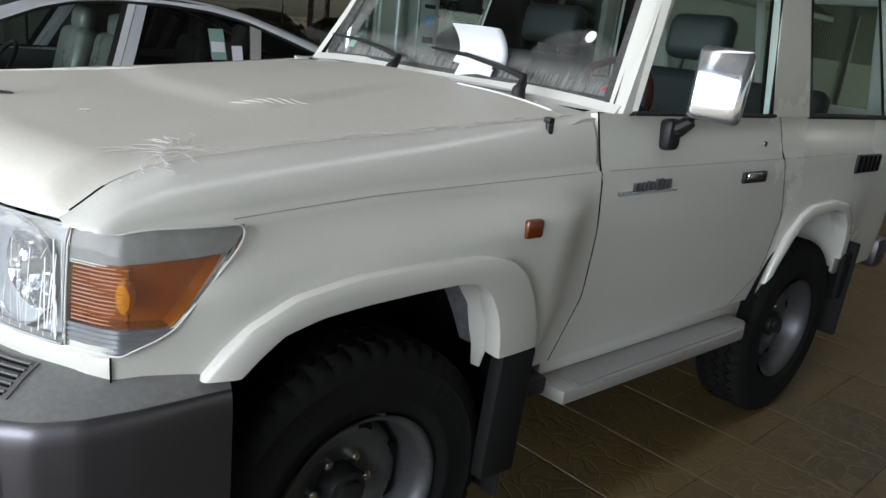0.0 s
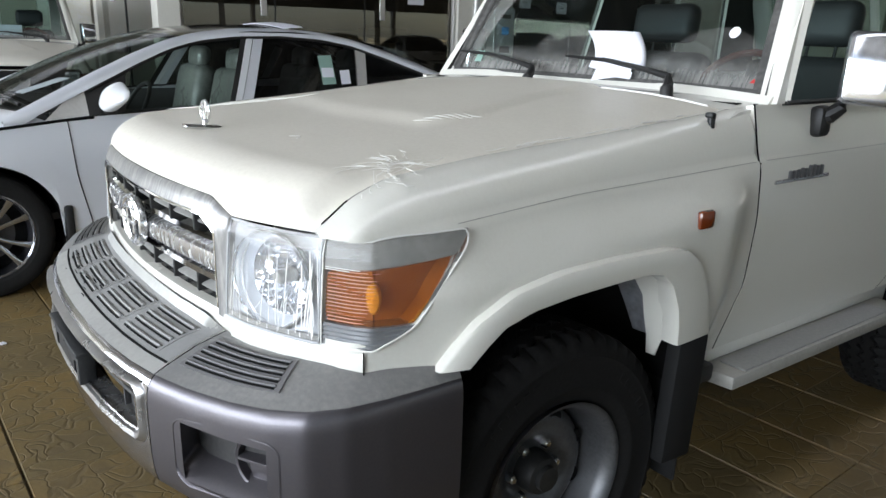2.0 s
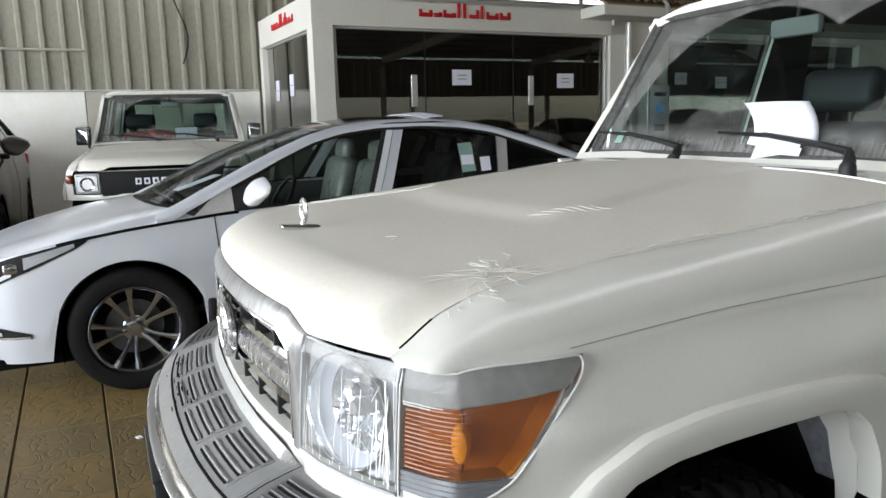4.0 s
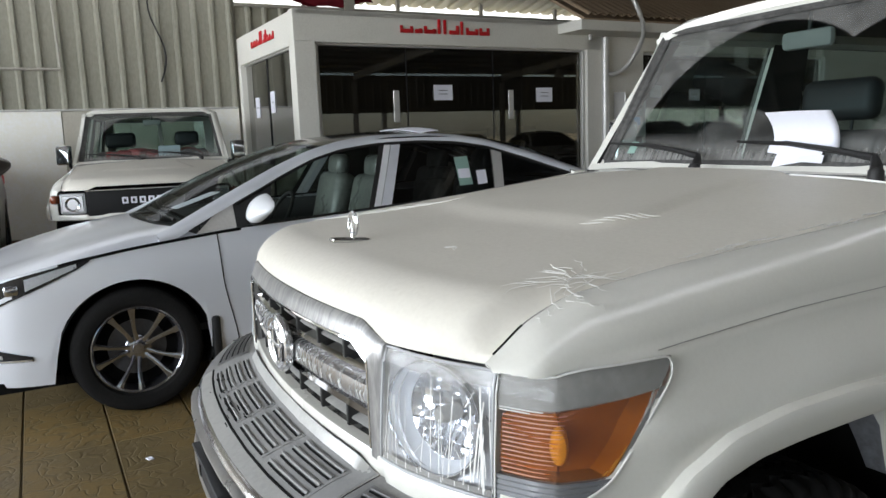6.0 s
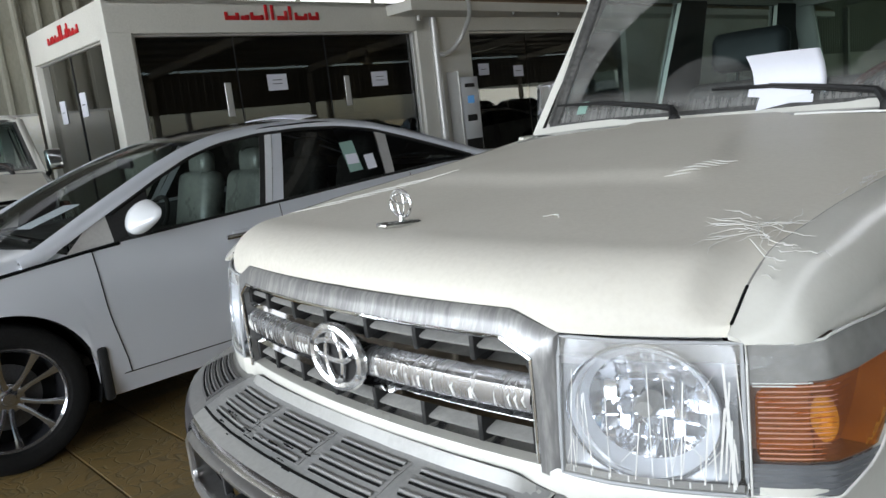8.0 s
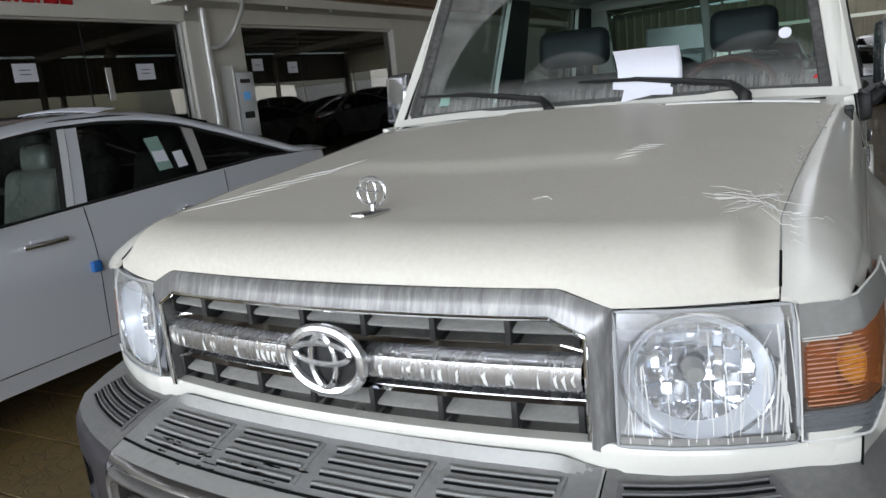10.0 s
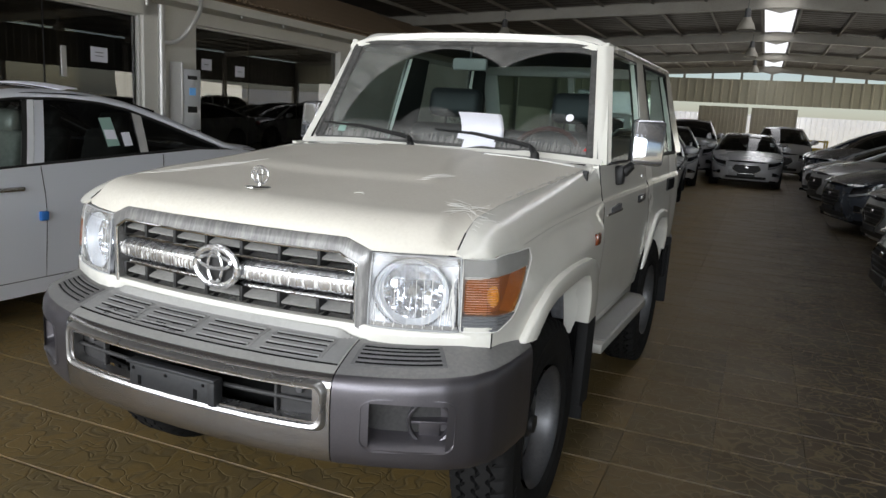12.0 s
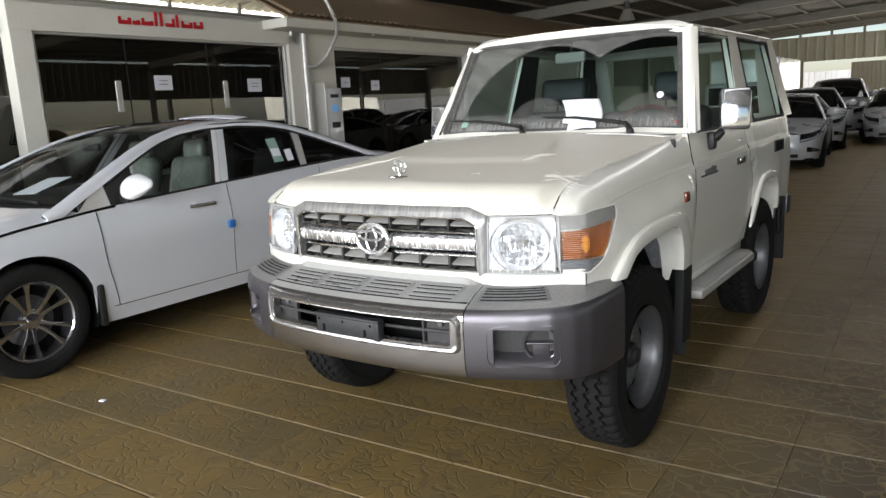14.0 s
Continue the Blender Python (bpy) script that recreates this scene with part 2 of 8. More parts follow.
CREASE = shader("film_crease", (0.76, 0.745, 0.70), 0.4)
FILM_EDGE = shader("film_wrinkle", (0.76, 0.75, 0.71), 0.35)
RED = shader("red_sign_paint", (0.55, 0.012, 0.016), 0.4)
RED_CLOTH = worn("red_cloth", (0.13, 0.007, 0.013), (0.07, 0.004, 0.008), 0.8, 0, 0.2, 0, 6, 0.7, 40, 0.2)
RED_SOFT = shader("red_plastic", (0.45, 0.02, 0.02), 0.5)
OFFICE_WHITE = worn("office_cream_cladding", (0.74, 0.72, 0.65), (0.58, 0.56, 0.49), 0.55, 0, 0.4, 0, 1.2, 0.5, 40, 0.05)
ALU = worn("aluminium_frame", (0.60, 0.59, 0.56), (0.42, 0.41, 0.38), 0.4, 0.5, 0.5, 0, 4, 0.4, 60, 0.04)
# SHEET darkened for the east wall: shade put into the colour
SHEET_SHADED = worn("shaded_sheet", (0.16, 0.145, 0.12), (0.10, 0.09, 0.075), 0.6, 0.1, 0.4, 0, 0.8, 0.6, 30, 0.05, (1, 1, 0.4))
# SHEET lightened for gable and eave: their light put into the colour
SHEET_LIT = worn("lit_sheet", (0.60, 0.58, 0.46), (0.46, 0.44, 0.35), 0.55, 0.1, 0.4, 0, 0.8, 0.6, 30, 0.05, (1, 1, 0.4))
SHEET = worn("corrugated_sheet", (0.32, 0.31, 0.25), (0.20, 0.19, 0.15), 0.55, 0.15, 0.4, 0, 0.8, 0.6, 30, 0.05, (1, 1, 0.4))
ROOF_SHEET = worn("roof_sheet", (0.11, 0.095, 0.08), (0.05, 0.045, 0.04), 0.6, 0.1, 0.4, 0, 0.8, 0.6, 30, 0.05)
# STEELWORK darkened: shade below the roof put into the purlin colour
PURLIN = worn("shaded_purlin", (0.20, 0.185, 0.155), (0.12, 0.11, 0.09), 0.6, 0.1, 0.4, 0, 2, 0.5, 40, 0.04)
STEELWORK = worn("cream_steelwork", (0.36, 0.34, 0.29), (0.24, 0.22, 0.19), 0.5, 0.1, 0.4, 0, 2, 0.5, 40, 0.04)
TILE_ROOF = worn("clay_roof_tile", (0.34, 0.25, 0.165), (0.20, 0.14, 0.09), 0.8, 0, 0.3, 0, 3, 0.6, 50, 0.2)
CONCRETE = worn("yard_concrete", (0.48, 0.42, 0.28), (0.36, 0.31, 0.20), 0.85, 0, 0.3, 0, 0.6, 0.6, 20, 0.2)
PANEL_CREAM = worn("marbled_board", (0.91, 0.88, 0.78), (0.95, 0.94, 0.91), 0.6, 0, 0.3, 0, 3.5, 0.9, 25, 0.1)
PANEL_GREY = worn("grey_board", (0.52, 0.49, 0.41), (0.38, 0.35, 0.29), 0.7, 0, 0.3, 0, 2, 0.5, 40, 0.05)
WOOD_DARK = worn("brown_skirting", (0.10, 0.06, 0.035), (0.06, 0.04, 0.03), 0.7, 0, 0.3, 0, 3, 0.5, 60, 0.1)
GREEN = shader("green_label", (0.26, 0.40, 0.34), 0.5)
BLUE = shader("blue_plastic", (0.03, 0.15, 0.45), 0.4)
SCREEN = glow("kiosk_screen", (0.10, 0.28, 0.55), 0.35)
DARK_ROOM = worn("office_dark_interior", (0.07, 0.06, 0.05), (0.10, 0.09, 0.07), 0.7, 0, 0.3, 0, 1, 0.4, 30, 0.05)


def floor_material():
    """Stamped cement tile: meandering cobble outlines, ochre to dark brown, dusty."""
    m = shader("stamped_floor_tile", (0.2, 0.15, 0.09), 0.6)
    b = m.node_tree.nodes["Principled BSDF"]
    geo = node(m, "ShaderNodeNewGeometry")
    pos = geo.outputs["Position"]
    warp = node(m, "ShaderNodeTexNoise", Scale=10.0, Detail=0.0)
    wire(m, pos, warp.inputs["Vector"])
    add = node(m, "ShaderNodeVectorMath")
    add.operation = "MULTIPLY_ADD"
    add.inputs[1].default_value = (0.20, 0.20, 0.0)
    wire(m, warp.outputs["Color"], add.inputs[0])
    wire(m, pos, add.inputs[2])
    flat = node(m, "ShaderNodeVectorMath")
    flat.operation = "MULTIPLY"
    flat.inputs[1].default_value = (1, 1, 0)
    wire(m, add.outputs[0], flat.inputs[0])
    cell = node(m, "ShaderNodeTexVoronoi", Scale=10.5, Randomness=0.75)
    cell.feature = "DISTANCE_TO_EDGE"
    wire(m, flat.outputs[0], cell.inputs["Vector"])
    groove = node(m, "ShaderNodeMapRange")
    groove.inputs["From Max"].default_value = 0.075
    wire(m, cell.outputs["Distance"], groove.inputs["Value"])
    stain = node(m, "ShaderNodeTexNoise", Scale=1.5, Detail=7.0, Roughness=0.65)
    wire(m, pos, stain.inputs["Vector"])
    fine = node(m, "ShaderNodeTexNoise", Scale=70.0, Detail=5.0, Roughness=0.7)
    wire(m, pos, fine.inputs["Vector"])
    info = node(m, "ShaderNodeObjectInfo")
    tone = node(m, "ShaderNodeMath")
    tone.operation = "MULTIPLY_ADD"
    tone.inputs[1].default_value = 0.35
    wire(m, info.outputs["Random"], tone.inputs[0])
    wire(m, stain.outputs["Fac"], tone.inputs[2])
    base = ramp(m, tone.outputs[0], [(0.35, (0.120, 0.086, 0.036)), (0.55, (0.168, 0.122, 0.048)), (0.72, (0.218, 0.144, 0.044)), (0.95, (0.168, 0.124, 0.056))])
    dusty = node(m, "ShaderNodeMixRGB")
    dusty.blend_type = "MULTIPLY"
    dusty.inputs["Fac"].default_value = 0.55
    wire(m, base, dusty.inputs[1])
    wire(m, ramp(m, fine.outputs["Fac"], [(0.3, (0.55, 0.52, 0.48)), (0.7, (1.0, 1.0, 1.0))]), dusty.inputs[2])
    # the aisle is darker: duller tiles, and shade beside the car as colour
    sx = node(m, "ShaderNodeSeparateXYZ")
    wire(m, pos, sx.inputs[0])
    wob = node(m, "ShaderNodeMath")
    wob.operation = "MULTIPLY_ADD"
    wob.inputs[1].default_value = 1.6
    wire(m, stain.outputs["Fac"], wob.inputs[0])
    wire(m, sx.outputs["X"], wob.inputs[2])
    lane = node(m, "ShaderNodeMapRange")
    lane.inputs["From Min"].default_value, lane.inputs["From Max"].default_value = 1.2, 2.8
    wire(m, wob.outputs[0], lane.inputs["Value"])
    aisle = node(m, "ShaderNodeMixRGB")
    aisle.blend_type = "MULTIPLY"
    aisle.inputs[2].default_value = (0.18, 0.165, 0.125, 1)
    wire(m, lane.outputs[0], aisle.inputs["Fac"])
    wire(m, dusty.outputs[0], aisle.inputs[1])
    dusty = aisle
    joint = node(m, "ShaderNodeMixRGB")
    joint.inputs[1].default_value = (0.130, 0.093, 0.039, 1)
    wire(m, groove.outputs[0], joint.inputs["Fac"])
    wire(m, dusty.outputs[0], joint.inputs[2])
    wire(m, joint.outputs[0], b.inputs["Base Color"])
    hsum = node(m, "ShaderNodeMath")
    hsum.operation = "MULTIPLY_ADD"
    hsum.inputs[1].default_value = 0.25
    wire(m, fine.outputs["Fac"], hsum.inputs[0])
    wire(m, groove.outputs[0], hsum.inputs[2])
    bp = node(m, "ShaderNodeBump", Strength=0.42, Distance=0.004)
    wire(m, hsum.outputs[0], bp.inputs["Height"])
    wire(m, bp.outputs[0], b.inputs["Normal"])
    rr = node(m, "ShaderNodeMapRange")
    rr.inputs["To Min"].default_value, rr.inputs["To Max"].default_value = 0.42, 0.75
    wire(m, stain.outputs["Fac"], rr.inputs["Value"])
    wire(m, rr.outputs[0], b.inputs["Roughness"])
    return m


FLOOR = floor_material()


# ---- mesh helpers ----
def mesh_of(bm, name, mat, sharp=35):
    bmesh.ops.recalc_face_normals(bm, faces=bm.faces)
    me = bpy.data.meshes.new(name)
    bm.to_mesh(me)
    bm.free()
    me.materials.append(mat)
    me.polygons.foreach_set("use_smooth", [True] * len(me.polygons))
    me.set_sharp_from_angle(angle=radians(sharp))
    return me


def part(name, bm, mat, parent=None, label="", sharp=35):
    ob = new(name, mesh_of(bm, name, mat, sharp))
    if parent:
        ob.parent = parent
    if label:
        ob["label"] = label
    return ob


def thing(name, label, category, group="", kind=""):
    return tagged(new(name), label, category, group, kind)


def solo(name, bm, mat, label, category, group="", kind="", sharp=35):
    return tagged(part(name, bm, mat, None, "", sharp), label, category, group, kind)


def sheet(rows, thick=0.0):
    """A surface through rows of points; with thick, a shell of that thickness."""
    bm = bmesh.new()
    n, k = len(rows), len(rows[0])
    P = np.array([[tuple(p) for p in r] for r in rows], float)
    vs = [[bm.verts.new(P[i, j]) for j in range(k)] for i in range(n)]
    for i in range(n - 1):
        for j in range(k - 1):
            bm.faces.new((vs[i][j], vs[i][j + 1], vs[i + 1][j + 1], vs[i + 1][j]))
    if thick:
        du, dv = np.gradient(P, axis=0), np.gradient(P, axis=1)
        nn = np.cross(du, dv)
        nn /= np.linalg.norm(nn, axis=2, keepdims=True) + 1e-9
        Q = P - nn * thick
        ws = [[bm.verts.new(Q[i, j]) for j in range(k)] for i in range(n)]
        for i in range(n - 1):
            for j in range(k - 1):
                bm.faces.new((ws[i][j], ws[i + 1][j], ws[i + 1][j + 1], ws[i][j + 1]))
        rim = [(i, 0) for i in range(n)] + [(n - 1, j) for j in range(1, k)] + [(i, k - 1) for i in range(n - 2, -1, -1)] + [(0, j) for j in range(k - 2, 0, -1)]
        for (a, b), (c, d) in zip(rim, rim[1:] + rim[:1]):
            bm.faces.new((vs[a][b], vs[c][d], ws[c][d], ws[a][b]))
    return bm


def box(c, s, bev=0.0, seg=2, m=None):
    bm = bmesh.new()
    bmesh.ops.create_cube(bm, size=1)
    bmesh.ops.scale(bm, vec=s, verts=bm.verts)
    if bev:
        bmesh.ops.bevel(bm, geom=list(bm.edges), offset=min(bev, min(s) * 0.49), segments=seg, affect="EDGES", profile=0.5)
    if m is not None:
        bmesh.ops.transform(bm, matrix=m, verts=bm.verts)
    bmesh.ops.translate(bm, vec=c, verts=bm.verts)
    return bm


def join(*bms):
    out = bmesh.new()
    for b in bms:
        me = bpy.data.meshes.new("tmp")
        b.to_mesh(me)
        out.from_mesh(me)
        b.free()
        bpy.data.meshes.remove(me)
    return out


def moved(bm, m):
    bmesh.ops.transform(bm, matrix=m, verts=bm.verts)
    return bm


def tube(path, r, n=8, closed=False):
    pts = [Vector(p) for p in path]
    bm, rings = bmesh.new(), []
    for i, p in enumerate(pts):
        a, b = pts[max(i - 1, 0)], pts[min(i + 1, len(pts) - 1)]
        if closed:
            a, b = pts[i - 1], pts[(i + 1) % len(pts)]
        d = (b - a).normalized()
        up = Vector((0, 0, 1)) if abs(d.z) < 0.9 else Vector((1, 0, 0))
        s = d.cross(up).normalized()
        u = s.cross(d)
        rr = r[i] if isinstance(r, (list, tuple)) else r
        rings.append([bm.verts.new(p + (s * math.cos(k * math.tau / n) + u * math.sin(k * math.tau / n)) * rr) for k in range(n)])
    pairs = list(zip(rings, rings[1:])) + ([(rings[-1], rings[0])] if closed else [])
    for a, b in pairs:
        for k in range(n):
            bm.faces.new((a[k], a[(k + 1) % n], b[(k + 1) % n], b[k]))
    if not closed:
        bm.faces.new(rings[0][::-1])
        bm.faces.new(rings[-1])
    return bm


def prism(poly, depth, bev=0.0, m=None):
    """A polygon in x, y pushed up along z by depth."""
    bm = bmesh.new()
    lo = [bm.verts.new((x, y, 0)) for x, y in poly]
    hi = [bm.verts.new((x, y, depth)) for x, y in poly]
    bm.faces.new(lo[::-1])
    bm.faces.new(hi)
    for i in range(len(poly)):
        j = (i + 1) % len(poly)
        bm.faces.new((lo[i], lo[j], hi[j], hi[i]))
    if bev:
        bmesh.ops.bevel(bm, geom=list(bm.edges), offset=bev, segments=2, affect="EDGES", profile=0.5)
    if m is not None:
        bmesh.ops.transform(bm, matrix=m, verts=bm.verts)
    return bm


def lathe(profile, n=48, m=None):
    """Turns a profile of (axial, radius) about the x axis."""
    bm = bmesh.new()
    rings = [[bm.verts.new((a, r * math.cos(k * math.tau / n), r * math.sin(k * math.tau / n))) for k in range(n)] for a, r in profile]
    for p, q in zip(rings, rings[1:]):
        for k in range(n):
            bm.faces.new((p[k], p[(k + 1) % n], q[(k + 1) % n], q[k]))
    if m is not None:
        bmesh.ops.transform(bm, matrix=m, verts=bm.verts)
    return bm


def curve(pts):
    """Linear look-up through (x, y) pairs."""
    xs, ys = [p[0] for p in pts], [p[1] for p in pts]
    return lambda x: float(np.interp(x, xs, ys))


def smooth(pts, n=200):
    """A look-up through (x, y) pairs, softened."""
    xs, ys = [p[0] for p in pts], [p[1] for p in pts]
    g = np.linspace(xs[0], xs[-1], n)
    v = np.interp(g, xs, ys)
    k = max(3, n // 24) | 1
    w = np.hanning(k + 2)[1:-1]
    vv = np.convolve(np.pad(v, k // 2, mode="reflect", reflect_type="odd"), w / w.sum(), "valid")
    return lambda x: float(np.interp(x, g, vv))


def step(a, b, x):
    t = min(1.0, max(0.0, (x - a) / (b - a)))
    return t * t * (3 - 2 * t)


def span(a, b, n):
    return [a + (b - a) * i / (n - 1) for i in range(n)]


def both(sign, bm):
    """The bmesh itself, or its mirror image across x = 0."""
    if sign < 0:
        bmesh.ops.scale(bm, vec=(-1, 1, 1), verts=bm.verts)
    return bm


# ---- the cream off-road car ----
side_z = curve([(0.45, 0.800), (0.60, 0.835), (0.80, 0.856), (1.00, 0.864), (1.15, 0.861), (1.33, 0.835), (1.86, 0.728), (1.95, 0.715)])
crease_z = smooth([(-0.62, 1.105), (-0.35, 1.130), (0.0, 1.155), (0.77, 1.175), (3.4, 1.185)])
door_front = curve([(0.55, 0.68), (0.60, 0.69), (0.80, 0.775), (1.00, 0.785), (1.18, 0.77), (1.34, 0.75)])
door_rear = curve([(0.55, 1.70), (0.60, 1.75), (0.72, 1.93), (0.95, 1.97), (1.34, 1.84)])


front_drop = curve([(-0.62, 0.120), (-0.603, 0.080), (-0.58, 0.040), (-0.556, 0.018), (-0.53, 0.014), (-0.47, 0.008), (-0.35, 0.0)])


def side_x(y, z):
    """Half the width of the body at y along it and z above the ground."""
    x = side_z(z)
    shoulder = 0.98 + 0.045 * step(-0.28, 0.10, y) + 0.045 * step(0.15, 0.52, y)
    x += 0.055 * step(-0.70, -0.25, y) * (1 - step(0.55, 0.73, y + 0.10 * (1.05 - z))) * (1 - step(shoulder, 1.142, z))
    x += 0.014 * step(1.95, 2.1, y) * (1 - step(2.7, 2.9, y)) * (1 - step(0.9, 1.15, z))
    if y < -0.35:
        x -= front_drop(y)
    if y > 3.15:
        x -= 0.07 * ((y - 3.15) / 0.19) ** 2
    return x - 0.008 * step(crease_z(y) - 0.003, crease_z(y) + 0.003, z)


joint_x = smooth([(-0.62, 0.750), (-0.43, 0.735), (0.0, 0.748), (0.72, 0.785)])
joint_z = smooth([(-0.62, 1.118), (-0.585, 1.135), (-0.52, 1.180), (-0.43, 1.212), (-0.2, 1.240), (0.2, 1.272), (0.72, 1.322)], 400)
arch_in = curve([(-0.62, 0.846), (-0.40, 0.842), (-0.34, 0.850), (-0.30, 0.885), (-0.25, 0.915), (-0.16, 0.936), (0.0, 0.947), (0.19, 0.952), (0.255, 0.942), (0.30, 0.905), (0.335, 0.840), (0.365, 0.745), (0.385, 0.735), (0.440, 0.725), (0.455, 0.60), (0.80, 0.60)])
rear_arch = curve([(1.75, 0.60), (1.98, 0.60), (2.02, 0.72), (2.06, 0.83), (2.13, 0.905), (2.22, 0.935), (2.42, 0.945), (2.54, 0.925), (2.61, 0.86), (2.65, 0.76), (2.68, 0.62), (2.72, 0.60), (3.4, 0.62)])
FLARE_F = [(-0.415, 0.838, -0.345, 0.838), (-0.375, 0.890, -0.305, 0.878), (-0.33, 0.935, -0.262, 0.912), (-0.24, 0.982, -0.18, 0.934), (-0.10, 1.005, -0.07, 0.944), (0.08, 1.010, 0.08, 0.950), (0.28, 1.005, 0.19, 0.952), (0.365, 0.988, 0.255, 0.940), (0.428, 0.943, 0.30, 0.903), (0.473, 0.867, 0.335, 0.838), (0.502, 0.79, 0.352, 0.78), (0.521, 0.722, 0.365, 0.72)]
FLARE_R = [(1.975, 0.66, 2.015, 0.70), (2.00, 0.77, 2.04, 0.78), (2.04, 0.87, 2.075, 0.85), (2.11, 0.945, 2.14, 0.908), (2.21, 0.98, 2.22, 0.935), (2.42, 0.990, 2.42, 0.945), (2.57, 0.968, 2.54, 0.924), (2.66, 0.90, 2.61, 0.86), (2.71, 0.80, 2.65, 0.76), (2.74, 0.71, 2.67, 0.69)]


def hood_z(x, y):
    z = 1.238 + 0.088 * (y + 0.56) - (0.030 + 0.004 * y) * (abs(x) / 0.75) ** 2.4
    edge = 0.42 - 0.16 * step(-0.15, 0.55, y)
    z += 0.011 * (1 - step(edge - 0.020, edge + 0.040, abs(x))) * step(-0.065, 0.065, y + 0.155 - 0.16 * abs(x))
    return z


def hood_mesh():
    rows = []
    for i in range(111):
        x = -1 + 2 * i / 110
        xe = abs(x)
        row = []
        for j in range(70):
            v = j / 69
            px = x * 0.745
            for _ in range(3):
                y = -0.585
                yf = -0.726 + 0.17 * px * px if abs(px) < 0.52 else -0.680 + 0.60 * (abs(px) - 0.52) ** 1.25
                y = yf + 0.15 * (1 - math.cos((j / 11) * math.pi / 2)) if j < 12 else yf + 0.15 + (0.70 - yf - 0.15) * (j - 11) / 58
                px = x * (joint_x(y) - 0.0025)
            yf = -0.726 + 0.17 * px * px if abs(px) < 0.52 else -0.680 + 0.60 * (abs(px) - 0.52) ** 1.25
            lip = curve([(0, 1.152), (0.44, 1.150), (0.515, 1.118), (0.8, 1.118)])(abs(px))
            if j < 12:
                a = (j / 11) * math.pi / 2
                y = yf + 0.15 * (1 - math.cos(a))
                top = hood_z(px, yf + 0.15)
                z = lip + (top - lip) * math.sin(a) ** 0.9
            else:
                y = yf + 0.15 + (0.70 - yf - 0.15) * (j - 11) / 58
                z = hood_z(px, y)
            blend = step(0.90, 1.0, xe)
            z = z * (1 - blend) + min(z, joint_z(y)) * blend
            row.append((px, y, z))
        rows.append(row)
    return sheet(rows, 0.012)


def fender_mesh(s, lamp_hole):
    ys = sorted(set(span(-0.603, -0.35, 16) + span(-0.35, -0.2, 14) + span(-0.2, 0.2, 12) + span(0.2, 0.40, 26) + span(0.40, 0.74, 14)))
    rows = []
    for y in ys:
        zb, zc = arch_in(y), crease_z(y)
        row = []
        for z in span(zb, zc - 0.004, 16) + [zc + 0.004]:
            yy = y if y < 0.42 else 0.42 + (y - 0.42) * (door_front(z) - 0.426) / 0.32
            row.append((side_x(y, z), yy, z))
        x1, z1 = side_x(y, zc + 0.004), zc + 0.004
        x2, z2 = joint_x(y), max(joint_z(y), zc + 0.02)
        for k in range(1, 11):
            a = k / 10 * math.pi / 2
            px, pz = x1 + (x2 - x1) * (1 - math.cos(a)) ** 1.0, z1 + (z2 - z1) * math.sin(a)
            row.append((px, y if y < 0.42 else 0.42 + (y - 0.42) * (0.744 - 0.42) / 0.32, pz))
        rows.append(row)
    bm = sheet(rows, 0.010)
    if lamp_hole:
        gone = []
        for f in bm.faces:
            c = f.calc_center_median()
            if c.x > 0.70 and c.y < lamp_end(c.z) - 0.008 and 0.912 < c.z < (1.116 if c.y < -0.40 else 1.098):
                gone.append(f)
        bmesh.ops.delete(bm, geom=gone, context="FACES")
        for v in bm.verts:
            if any(e.is_boundary for e in v.link_edges) and abs(v.co.y - lamp_end(v.co.z) + 0.008) < 0.024 and 0.92 < v.co.z < 1.09:
                v.co.y = lamp_end(v.co.z) - 0.006
    return both(s, bm)


def lamp_end(z):
    """Where the corner lamp ends along the body, at height z."""
    return -0.318 - 0.170 * (1.105 - z) / 0.20 - 0.055 * (1 - step(0.885, 0.950, z)) - 0.032 * (1 - math.sqrt(1 - min(0.97, max(0.0, (z - 1.088) / 0.036)) ** 2))


LAMP_PLAN = [(0.523, -0.705), (0.60, -0.690), (0.68, -0.660), (0.74, -0.630), (0.79, -0.602), (0.838, -0.573), (0.870, -0.545), (0.888, -0.49), (0.901, -0.42), (0.906, -0.34), (0.906, -0.28)]
_lu = [0.0]
for _a, _b in zip(LAMP_PLAN, LAMP_PLAN[1:]):
    _lu.append(_lu[-1] + math.dist(_a, _b))
lamp_x = smooth([(u, p[0]) for u, p in zip(_lu, LAMP_PLAN)], 240)
lamp_y = smooth([(u, p[1]) for u, p in zip(_lu, LAMP_PLAN)], 240)
LAMP_SEAM = 0.272


def lamp_u(y):
    us = span(0.2, _lu[-1], 120)
    return float(np.interp(y, [lamp_y(u) for u in us], us))


def lamp_point(u, z, out=0.0):
    """On the lamp's outer lens, u metres round the corner from the grille; out is outwards."""
    d = 0.004
    tx, ty = lamp_x(u + d) - lamp_x(u - d), lamp_y(u + d) - lamp_y(u - d)
    n = math.hypot(tx, ty) or 1
    nx, ny = -ty / n, tx / n
    nx, ny = (nx, ny) if nx * 0.6 - ny > 0 else (-nx, -ny)
    lean = 0.018 * max(0.0, (z - 0.90) / 0.21) ** 1.4 + 0.008 * step(1.085, 1.118, z)
    return Vector((lamp_x(u) + nx * (out - lean), lamp_y(u) + ny * (out - lean), z))


